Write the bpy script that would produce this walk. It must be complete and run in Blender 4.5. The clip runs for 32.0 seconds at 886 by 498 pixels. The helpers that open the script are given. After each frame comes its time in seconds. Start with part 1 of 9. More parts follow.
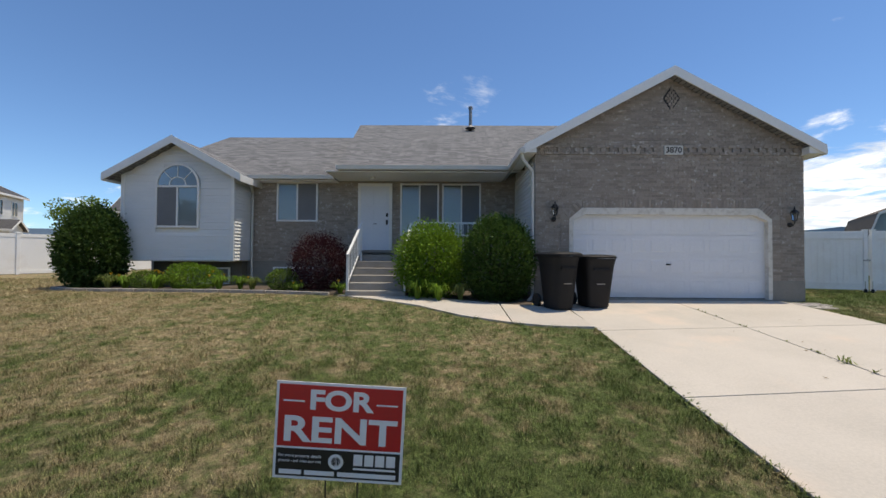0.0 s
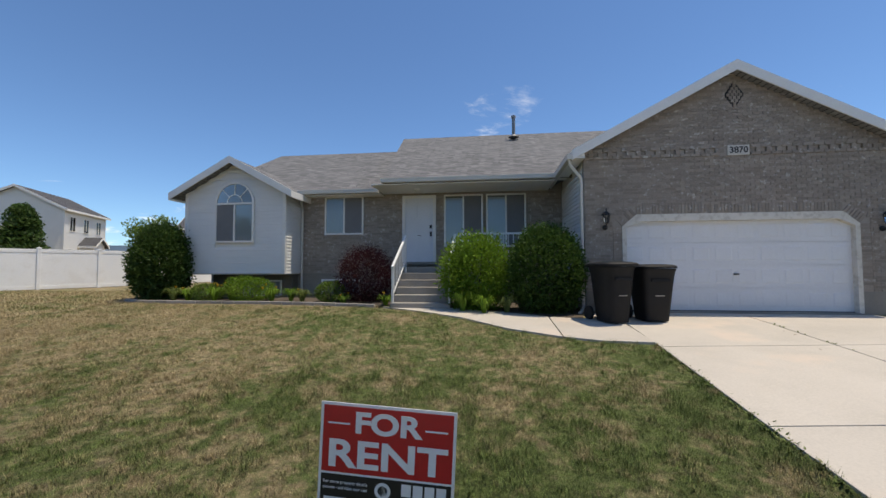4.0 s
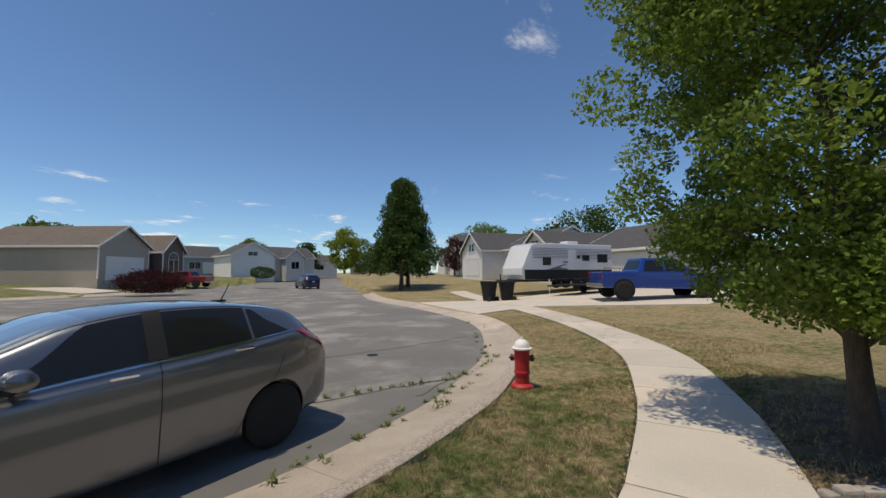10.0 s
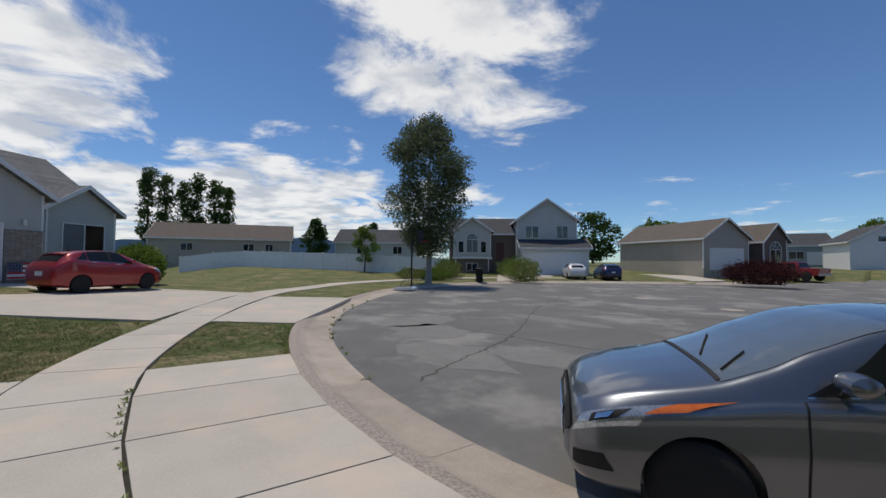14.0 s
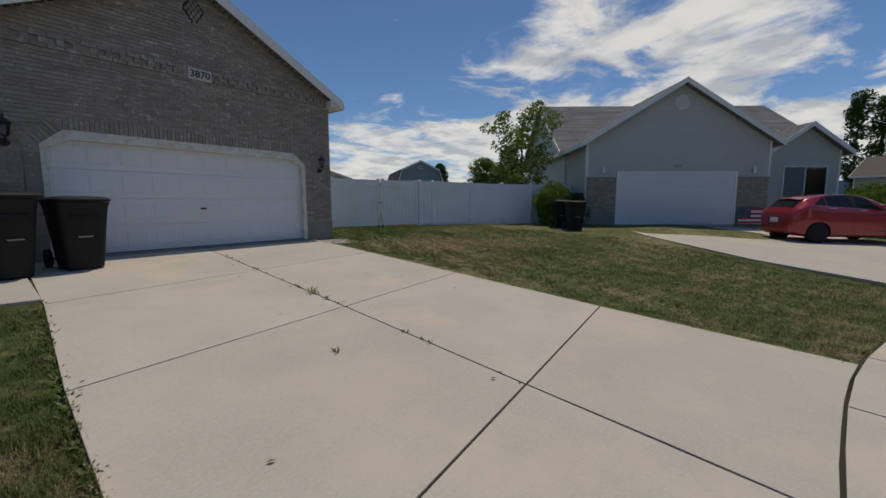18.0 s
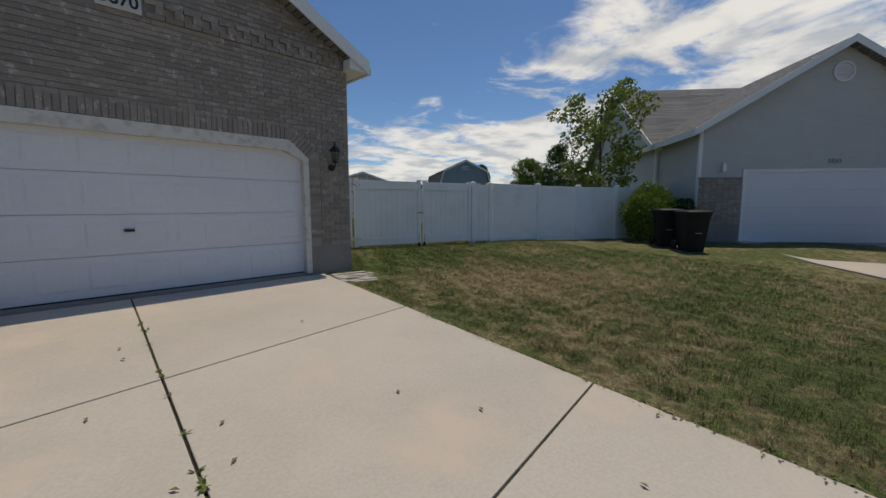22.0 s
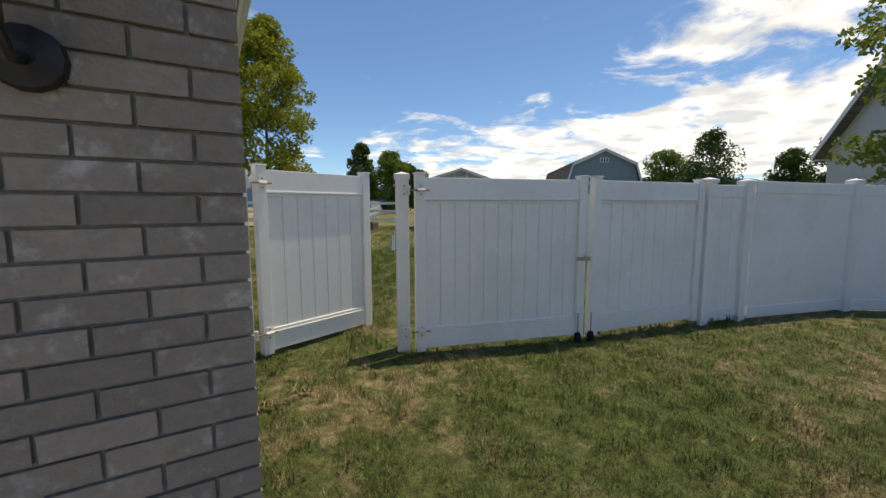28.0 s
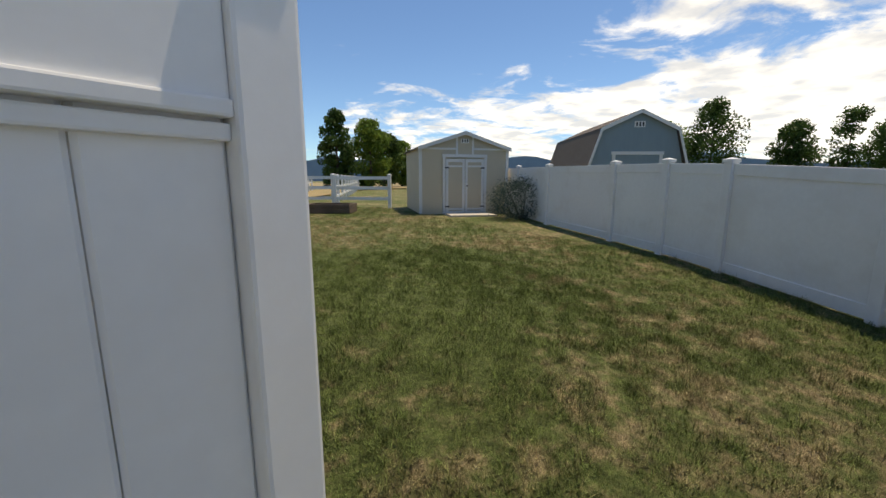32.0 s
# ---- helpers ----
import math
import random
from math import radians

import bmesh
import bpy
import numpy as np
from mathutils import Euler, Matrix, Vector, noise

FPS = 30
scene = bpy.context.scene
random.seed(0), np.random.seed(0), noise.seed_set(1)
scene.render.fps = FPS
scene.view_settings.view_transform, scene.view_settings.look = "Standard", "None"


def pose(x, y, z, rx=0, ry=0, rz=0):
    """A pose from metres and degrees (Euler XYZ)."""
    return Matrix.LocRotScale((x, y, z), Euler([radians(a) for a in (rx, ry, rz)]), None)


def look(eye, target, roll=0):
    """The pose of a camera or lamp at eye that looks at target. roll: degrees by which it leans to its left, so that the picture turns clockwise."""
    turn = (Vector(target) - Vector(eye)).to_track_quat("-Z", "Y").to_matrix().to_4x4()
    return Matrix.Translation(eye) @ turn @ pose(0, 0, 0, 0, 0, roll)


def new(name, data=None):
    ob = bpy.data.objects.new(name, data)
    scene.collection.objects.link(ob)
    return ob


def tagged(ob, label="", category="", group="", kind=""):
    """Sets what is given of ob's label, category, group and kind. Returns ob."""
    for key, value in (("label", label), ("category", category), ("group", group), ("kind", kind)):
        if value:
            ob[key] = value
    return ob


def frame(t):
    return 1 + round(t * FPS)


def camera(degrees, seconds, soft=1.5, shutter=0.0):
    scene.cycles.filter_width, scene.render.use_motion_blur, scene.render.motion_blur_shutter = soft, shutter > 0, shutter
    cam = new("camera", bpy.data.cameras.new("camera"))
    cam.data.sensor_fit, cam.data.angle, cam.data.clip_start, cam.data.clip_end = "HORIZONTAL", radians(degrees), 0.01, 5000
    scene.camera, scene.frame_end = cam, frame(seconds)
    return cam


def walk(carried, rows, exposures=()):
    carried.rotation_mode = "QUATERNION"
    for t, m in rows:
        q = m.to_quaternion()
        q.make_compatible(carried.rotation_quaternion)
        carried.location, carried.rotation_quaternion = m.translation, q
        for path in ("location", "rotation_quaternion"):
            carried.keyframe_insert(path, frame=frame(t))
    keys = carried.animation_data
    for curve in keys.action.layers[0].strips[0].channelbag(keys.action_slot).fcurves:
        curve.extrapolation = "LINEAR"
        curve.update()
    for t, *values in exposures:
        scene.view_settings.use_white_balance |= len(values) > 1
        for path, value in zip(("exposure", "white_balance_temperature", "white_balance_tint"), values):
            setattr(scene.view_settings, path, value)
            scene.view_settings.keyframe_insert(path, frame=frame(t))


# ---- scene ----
PATH = [
    (0, (1.751, -0.404, 1.652), (1.728, 1.595, 1.69), 0.4),
    (0.5, (1.767, -0.381, 1.652), (1.773, 1.617, 1.733), 0.3),
    (1, (1.774, -0.373, 1.655), (1.801, 1.624, 1.754), 0.3),
    (1.5, (1.751, -0.378, 1.656), (1.767, 1.618, 1.772), 0.2),
    (2, (1.726, -0.397, 1.659), (1.725, 1.596, 1.822), 0.2),
    (2.5, (1.772, -0.384, 1.663), (1.728, 1.606, 1.854), 0.0),
    (4.5, (1.628, -0.245, 1.653), (1.137, 1.693, 1.711), -0.3),
    (5, (1.348, -0.378, 1.635), (0.376, 1.369, 1.709), -0.3),
    (5.5, (1.118, -0.411, 1.631), (-0.34, 0.957, 1.675), 0.0),
    (6, (0.901, -0.565, 1.622), (-0.921, 0.261, 1.597), 0.2),
    (6.5, (0.702, -0.629, 1.604), (-1.279, -0.366, 1.534), 0.5),
    (7, (0.615, -0.58, 1.592), (-1.37, -0.807, 1.504), -0.3),
    (7.5, (0.501, -0.39, 1.58), (-1.339, -1.172, 1.51), 0.1),
    (8, (0.428, -0.668, 1.563), (-1.224, -1.795, 1.54), -0.2),
    (8.5, (0.43, -0.948, 1.566), (-1.108, -2.226, 1.612), -0.1),
    (9, (0.458, -1.155, 1.563), (-0.873, -2.647, 1.605), -0.2),
    (9.5, (0.49, -1.339, 1.551), (-0.636, -2.991, 1.604), -0.1),
    (10, (0.575, -1.494, 1.543), (-0.274, -3.301, 1.662), -0.1),
    (10.5, (0.659, -1.64, 1.551), (0.18, -3.578, 1.675), 0.0),
    (11, (0.786, -1.646, 1.569), (0.575, -3.631, 1.694), -0.1),
    (11.5, (0.968, -1.61, 1.599), (0.963, -3.605, 1.734), -0.1),
    (12, (1.156, -1.498, 1.615), (1.459, -3.471, 1.745), -0.1),
    (12.5, (1.312, -1.501, 1.608), (1.884, -3.413, 1.734), -0.0),
    (13, (1.459, -1.467, 1.588), (2.272, -3.291, 1.703), 0.3),
    (13.5, (1.627, -1.503, 1.572), (2.724, -3.173, 1.67), 0.2),
    (14, (1.803, -1.561, 1.57), (3.288, -2.9, 1.63), 0.5),
    (14.5, (1.968, -1.539, 1.546), (3.725, -2.494, 1.55), 0.8),
    (15, (2.185, -1.41, 1.492), (4.104, -1.971, 1.474), 0.6),
    (15.5, (2.351, -1.222, 1.492), (4.341, -1.404, 1.408), 0.6),
    (17.5, (3.333, -0.506, 1.554), (4.901, 0.707, 1.291), -0.4),
    (18, (3.695, -0.185, 1.581), (5.234, 1.072, 1.354), -0.2),
    (18.5, (3.979, 0.228, 1.578), (5.365, 1.658, 1.387), -0.4),
    (19, (4.283, 0.595, 1.574), (5.655, 2.033, 1.35), -0.0),
    (19.5, (4.593, 0.984, 1.604), (5.997, 2.388, 1.363), -0.2),
    (20, (4.832, 1.431, 1.643), (6.178, 2.887, 1.385), -0.4),
    (20.5, (5.141, 1.785, 1.654), (6.554, 3.18, 1.421), -0.2),
    (21, (5.474, 2.161, 1.678), (6.891, 3.551, 1.438), -0.3),
    (21.5, (5.825, 2.528, 1.734), (7.23, 3.943, 1.578), -0.2),
    (22, (6.244, 2.814, 1.792), (7.662, 4.209, 1.578), -0.1),
    (22.5, (6.633, 3.17, 1.833), (7.984, 4.632, 1.638), 0.0),
    (23, (7.021, 3.529, 1.854), (8.31, 5.045, 1.645), 0.4),
    (23.5, (7.399, 3.877, 1.873), (8.608, 5.45, 1.626), -0.0),
    (24, (7.757, 4.289, 1.892), (8.891, 5.921, 1.667), -0.1),
    (24.5, (8.108, 4.693, 1.903), (9.267, 6.311, 1.704), 0.1),
    (25, (8.401, 5.157, 1.904), (9.486, 6.827, 1.718), -0.1),
    (25.5, (8.74, 5.492, 1.927), (9.834, 7.157, 1.751), 0.1),
    (26, (9.028, 5.96, 1.941), (10.037, 7.681, 1.799), -0.4),
    (26.5, (9.314, 6.398, 1.971), (10.208, 8.178, 1.793), -0.4),
    (28.5, (10.282, 8.473, 2.212), (11.314, 10.171, 1.986), -0.0),
    (29, (10.49, 8.955, 2.208), (11.477, 10.677, 1.965), -0.1),
    (29.5, (10.7, 9.438, 2.184), (11.588, 11.211, 1.924), -0.3),
    (30, (10.853, 9.954, 2.209), (11.535, 11.812, 1.922), -0.2),
    (30.5, (10.988, 10.471, 2.206), (11.663, 12.335, 1.94), -0.1),
    (31, (11.154, 10.942, 2.204), (11.953, 12.759, 1.957), -0.1),
    (31.5, (11.296, 11.336, 2.201), (12.229, 13.085, 1.931), -0.0),
    (32, (11.474, 11.62, 2.222), (12.565, 13.261, 1.881), -0.0),
]
cam = camera(96.5, 32.0)
walk(cam, [(t, look(eye, target, roll)) for t, eye, target, roll in PATH],
     exposures=[(0, 0.1, 7300, 10), (5, 0.05, 7350, 10), (7, -0.1, 7800, 10), (9, -0.15, 7850, 10), (12, -0.45, 7000, 10), (15, -0.6, 6900, 10), (18, -0.85, 7250, 10), (22, -0.68, 7450, 10), (24, -0.45, 7900, 10), (26, -0.03, 8300, 10), (28.5, 0.0, 8150, 10), (30, -0.03, 8800, 10), (31, 0.0, 9000, 10), (32, 0.05, 8300, 10)])

# ---- world, sun, exposure ----
SKY_TINT = (0.70, 0.93, 1.16, 1)
SUN_DIR = Vector((0.30, 0.04, 1.0)).normalized()      # towards the sun
world = bpy.data.worlds.new("world")
scene.world = world
world.use_nodes = True


def build_sky():
    nt = world.node_tree
    nt.nodes.clear()
    n, l = nt.nodes.new, nt.links.new
    out, bg = n("ShaderNodeOutputWorld"), n("ShaderNodeBackground")
    sky = n("ShaderNodeTexSky")
    sky.sky_type, sky.sun_disc = "NISHITA", False
    sky.sun_elevation = math.asin(SUN_DIR.z)
    sky.sun_rotation = math.atan2(SUN_DIR.x, SUN_DIR.y)
    sky.air_density, sky.dust_density, sky.ozone_density, sky.altitude = 1.0, 0.15, 3.0, 1300
    bg.inputs["Strength"].default_value = 0.138
    tc, sep = n("ShaderNodeTexCoord"), n("ShaderNodeSeparateXYZ")
    l(tc.outputs["Generated"], sep.inputs[0])
    # clouds lie on a flat layer: divide the direction by its height
    zc = n("ShaderNodeMath"); zc.operation = "MAXIMUM"; zc.inputs[1].default_value = 0.03
    l(sep.outputs["Z"], zc.inputs[0])
    za = n("ShaderNodeMath"); za.operation = "ADD"; za.inputs[1].default_value = 0.10
    l(zc.outputs[0], za.inputs[0])
    div = n("ShaderNodeVectorMath"); div.operation = "DIVIDE"
    comb = n("ShaderNodeCombineXYZ")
    for k in "XYZ":
        l(za.outputs[0], comb.inputs[k])
    l(tc.outputs["Generated"], div.inputs[0]); l(comb.outputs[0], div.inputs[1])
    nz = n("ShaderNodeTexNoise")
    nz.inputs["Scale"].default_value, nz.inputs["Detail"].default_value, nz.inputs["Roughness"].default_value = 1.7, 11, 0.62
    nz.inputs["Distortion"].default_value = 0.35
    l(div.outputs[0], nz.inputs["Vector"])

    def mul(a, b):
        m = n("ShaderNodeMath"); m.operation = "MULTIPLY"
        for k, v in ((0, a), (1, b)):
            if isinstance(v, (int, float)):
                m.inputs[k].default_value = v
            else:
                l(v, m.inputs[k])
        return m.outputs[0]

    def add(a, b):
        m = n("ShaderNodeMath"); m.operation = "ADD"
        for k, v in ((0, a), (1, b)):
            if isinstance(v, (int, float)):
                m.inputs[k].default_value = v
            else:
                l(v, m.inputs[k])
        return m.outputs[0]

    def ramp(v, lo, hi, a=0.0, b=1.0):
        m = n("ShaderNodeMapRange"); m.interpolation_type = "SMOOTHSTEP"
        for k, x in zip(("From Min", "From Max", "To Min", "To Max"), (lo, hi, a, b)):
            m.inputs[k].default_value = x
        l(v, m.inputs["Value"])
        return m.outputs["Result"]

    def toward(d, lo, hi):
        dot = n("ShaderNodeVectorMath"); dot.operation = "DOT_PRODUCT"
        dot.inputs[1].default_value = Vector(d).normalized()
        l(tc.outputs["Generated"], dot.inputs[0])
        return ramp(dot.outputs["Value"], lo, hi)
    cover = 0.0
    for d, lo, hi, w in CLOUD_BANKS:
        cover = add(mul(toward(d, lo, hi), w), cover)
    low = mul(ramp(sep.outputs["Z"], 0.26, 0.06), 0.10)
    east = toward((0.9, 0.2, 0.12), 0.35, 0.85)
    band = mul(mul(ramp(sep.outputs["Z"], 0.27, 0.15), ramp(sep.outputs["Z"], -0.02, 0.04)), mul(east, 0.23))
    amount = ramp(add(add(add(nz.outputs["Fac"], cover), low), band), 0.63, 0.80)
    nz2 = n("ShaderNodeTexNoise")
    nz2.inputs["Scale"].default_value, nz2.inputs["Detail"].default_value = 3.2, 6
    l(div.outputs[0], nz2.inputs["Vector"])
    shade = n("ShaderNodeMix"); shade.data_type = "RGBA"
    shade.inputs["A"].default_value, shade.inputs["B"].default_value = (5.6, 6.1, 6.9, 1), (9.4, 9.6, 9.8, 1)
    l(ramp(nz2.outputs["Fac"], 0.35, 0.6), shade.inputs["Factor"])
    mix = n("ShaderNodeMix"); mix.data_type = "RGBA"
    l(mul(amount, 0.88), mix.inputs["Factor"])
    tint = n("ShaderNodeMix"); tint.data_type = "RGBA"; tint.blend_type = "MULTIPLY"
    tint.inputs["Factor"].default_value, tint.inputs["B"].default_value = 1.0, SKY_TINT
    l(sky.outputs[0], tint.inputs["A"])
    l(tint.outputs["Result"], mix.inputs["A"]); l(shade.outputs["Result"], mix.inputs["B"])
    l(mix.outputs["Result"], bg.inputs["Color"])
    l(bg.outputs[0], out.inputs[0])


# direction of a bank of clouds, cosine where it begins and is full, how dense
CLOUD_BANKS = [((0.58, -0.70, 0.50), 0.945, 0.992, 0.21), ((0.93, -0.30, 0.40), 0.93, 0.98, 0.12), ((0.90, 0.20, 0.36), 0.94, 0.99, 0.20), ((0.82, 0.44, 0.37), 0.965, 0.995, 0.10), ((0.69, -0.555, 0.464), 0.97, 0.995, 0.08)]
build_sky()
sun_data = bpy.data.lights.new("sun", "SUN")
sun_data.energy, sun_data.angle, sun_data.color = 3.8, radians(0.5), (1.0, 0.94, 0.84)
sun = new("sun", sun_data)
sun.matrix_world = Matrix.Translation((0, 0, 30)) @ SUN_DIR.to_track_quat("Z", "Y").to_matrix().to_4x4()

# ---- mesh helpers ----


class MB:
    """Collects faces for one mesh."""

    def __init__(self):
        self.v, self.f = [], []

    def add(self, verts, faces):
        o = len(self.v)
        self.v += [tuple(p) for p in verts]
        self.f += [tuple(i + o for i in f) for f in faces]
        return self

    def box(self, x0, x1, y0, y1, z0, z1, m=None):
        vs = [Vector((x, y, z)) for z in (z0, z1) for y in (y0, y1) for x in (x0, x1)]
        if m is not None:
            vs = [m @ p for p in vs]
        return self.add(vs, [(0, 2, 3, 1), (4, 5, 7, 6), (0, 1, 5, 4), (1, 3, 7, 5), (3, 2, 6, 7), (2, 0, 4, 6)])

    def cbox(self, cx, cy, cz, sx, sy, sz, m=None):
        return self.box(cx - sx / 2, cx + sx / 2, cy - sy / 2, cy + sy / 2, cz - sz / 2, cz + sz / 2, m)

    def prism(self, poly, a, b, axis="y", m=None):
        """A polygon in the plane across axis, drawn out from a to b. For y the polygon is (x, z), for x (y, z), for z (x, y)."""
        def at(p, k):
            q = {"y": (p[0], k, p[1]), "x": (k, p[0], p[1]), "z": (p[0], p[1], k)}[axis]
            return m @ Vector(q) if m is not None else q
        n = len(poly)
        vs = [at(p, a) for p in poly] + [at(p, b) for p in poly]
        fs = [tuple(range(n))[::-1], tuple(range(n, 2 * n))] + [(i, (i + 1) % n, n + (i + 1) % n, n + i) for i in range(n)]
        return self.add(vs, fs)

    def tube(self, pts, r, seg=8, cap=True):
        pts = [Vector(p) for p in pts]
        rs = r if isinstance(r, (list, tuple)) else [r] * len(pts)
        rings = []
        for i, p in enumerate(pts):
            d = (pts[min(i + 1, len(pts) - 1)] - pts[max(i - 1, 0)]).normalized()
            u = d.cross(Vector((0, 0, 1)) if abs(d.z) < 0.9 else Vector((1, 0, 0))).normalized()
            w = d.cross(u)
            rings.append([p + rs[i] * (math.cos(2 * math.pi * k / seg) * u + math.sin(2 * math.pi * k / seg) * w) for k in range(seg)])
        vs = [q for ring in rings for q in ring]
        fs = [(i * seg + k, i * seg + (k + 1) % seg, (i + 1) * seg + (k + 1) % seg, (i + 1) * seg + k) for i in range(len(pts) - 1) for k in range(seg)]
        if cap:
            fs += [tuple(range(seg))[::-1], tuple((len(pts) - 1) * seg + k for k in range(seg))]
        return self.add(vs, fs)

    def lathe(self, prof, seg=16, m=None, at=(0, 0, 0)):
        """Profile of (radius, height) turned about z."""
        vs = []
        for r, z in prof:
            for k in range(seg):
                p = Vector((at[0] + r * math.cos(2 * math.pi * k / seg), at[1] + r * math.sin(2 * math.pi * k / seg), at[2] + z))
                vs.append(m @ p if m is not None else p)
        n = len(prof)
        fs = [(i * seg + k, i * seg + (k + 1) % seg, (i + 1) * seg + (k + 1) % seg, (i + 1) * seg + k) for i in range(n - 1) for k in range(seg)]
        fs += [tuple(range(seg))[::-1], tuple((n - 1) * seg + k for k in range(seg))]
        return self.add(vs, fs)

    def mesh(self, name, bevel=0.0, smooth=False):
        me = bpy.data.meshes.new(name)
        me.from_pydata(self.v, [], self.f)
        bm = bmesh.new()
        bm.from_mesh(me)
        bmesh.ops.recalc_face_normals(bm, faces=bm.faces)
        if bevel:
            es = [e for e in bm.edges if len(e.link_faces) == 2 and e.calc_face_angle(0) > 0.5]
            bmesh.ops.bevel(bm, geom=es, offset=bevel, segments=2, affect="EDGES", profile=0.6, clamp_overlap=True)
        for f in bm.faces:
            f.smooth = smooth
        bm.to_mesh(me)
        bm.free()
        if smooth:
            me.set_sharp_from_angle(angle=radians(40))
        return me


def part(name, mb, material, parent=None, label="", bevel=0.0, smooth=False, kind=""):
    me = mb if isinstance(mb, bpy.types.Mesh) else mb.mesh(name, bevel, smooth)
    if not me.materials:
        me.materials.append(material)
    ob = new(name, me)
    ob.parent = parent
    return tagged(ob, label, kind=kind)


def thing(name, label, category, at=(0, 0, 0), turn=0.0, group="", kind=""):
    ob = new(name)
    ob.empty_display_size = 0.1
    ob.matrix_basis = pose(*at, 0, 0, turn)
    return tagged(ob, label, category, group, kind)


def solid(name, mb, material, label="", category="", bevel=0.0, smooth=False, kind="", group="", at=None, turn=0.0):
    """A thing or a piece of the setting that is one mesh."""
    ob = part(name, mb, material, None, "", bevel, smooth)
    if at is not None:
        ob.matrix_basis = pose(*at, 0, 0, turn)
    return tagged(ob, label, category, group, kind)


# ---- materials ----
def surf(name, c1, c2=None, s1=1.5, s2=40.0, rough=0.6, bump=0.0, bscale=60.0, metal=0.0, spec=0.5, rand=0.0, island=0.0, coat=0.0, amount=1.0, c3=None, s3=0.35, stretch=None, sss=0.0, lo=0.48):
    """A surface of two colours mixed by noise at two scales, with fine relief; c3 comes in as large stains."""
    mt = bpy.data.materials.new(name)
    mt.use_nodes = True
    nt = mt.node_tree
    n, l = nt.nodes.new, nt.links.new
    b = nt.nodes["Principled BSDF"]
    b.inputs["Roughness"].default_value, b.inputs["Metallic"].default_value = rough, metal
    b.inputs["Specular IOR Level"].default_value = spec
    b.inputs["Coat Weight"].default_value = coat
    b.inputs["Coat Roughness"].default_value = 0.04
    geo = n("ShaderNodeNewGeometry")
    vec = geo.outputs["Position"]
    if stretch:
        mp = n("ShaderNodeMapping"); mp.inputs["Scale"].default_value = stretch
        l(vec, mp.inputs["Vector"]); vec = mp.outputs[0]
    c2 = c2 or tuple(v * 0.8 for v in c1)

    def nz(scale, detail=4, rgh=0.6):
        t = n("ShaderNodeTexNoise")
        t.inputs["Scale"].default_value, t.inputs["Detail"].default_value, t.inputs["Roughness"].default_value = scale, detail, rgh
        l(vec, t.inputs["Vector"])
        return t.outputs["Fac"]

    def ramp(v, lo, hi):
        m = n("ShaderNodeMapRange"); m.interpolation_type = "SMOOTHSTEP"
        m.inputs["From Min"].default_value, m.inputs["From Max"].default_value = lo, hi
        l(v, m.inputs["Value"])
        return m.outputs["Result"]

    def mix(f, a, c):
        m = n("ShaderNodeMix"); m.data_type = "RGBA"
        for key, v in (("Factor", f), ("A", a), ("B", c)):
            if isinstance(v, (int, float)):
                m.inputs[key].default_value = v
            elif isinstance(v, tuple):
                m.inputs[key].default_value = (*v, 1) if len(v) == 3 else v
            else:
                l(v, m.inputs[key])
        return m.outputs["Result"]
    half = n("ShaderNodeMath"); half.operation = "MULTIPLY_ADD"
    half.inputs[1].default_value = 0.5
    l(nz(s1), half.inputs[0])
    fine = n("ShaderNodeMath"); fine.operation = "MULTIPLY"; fine.inputs[1].default_value = 0.5
    l(nz(s2, 3), fine.inputs[0]); l(fine.outputs[0], half.inputs[2])
    col = mix(ramp(half.outputs[0], 0.5 - 0.2 / max(amount, 0.1), 0.5 + 0.2 / max(amount, 0.1)), c1, c2)
    if c3:
        col = mix(ramp(nz(s3, 5, 0.65), lo, lo + 0.18), col, c3)
    if rand or island:
        hsv = n("ShaderNodeHueSaturation")
        m = n("ShaderNodeMapRange")
        r = rand or island
        m.inputs["To Min"].default_value, m.inputs["To Max"].default_value = 1 - r, 1 + r
        if rand:
            l(n("ShaderNodeObjectInfo").outputs["Random"], m.inputs["Value"])
        else:
            l(geo.outputs["Random Per Island"], m.inputs["Value"])
        l(m.outputs["Result"], hsv.inputs["Value"]); l(col, hsv.inputs["Color"])
        col = hsv.outputs["Color"]
    l(col, b.inputs["Base Color"])
    if sss:
        # leaves let light through
        tr = n("ShaderNodeBsdfTranslucent"); ad = n("ShaderNodeMixShader"); ad.inputs[0].default_value = sss
        l(col, tr.inputs["Color"]); l(b.outputs[0], ad.inputs[1]); l(tr.outputs[0], ad.inputs[2])
        l(ad.outputs[0], nt.nodes["Material Output"].inputs["Surface"])
    if bump:
        bp = n("ShaderNodeBump")
        bp.inputs["Strength"].default_value, bp.inputs["Distance"].default_value = min(1.0, bump), 0.02
        l(nz(bscale, 6, 0.65), bp.inputs["Height"])
        l(bp.outputs[0], b.inputs["Normal"])
    return mt


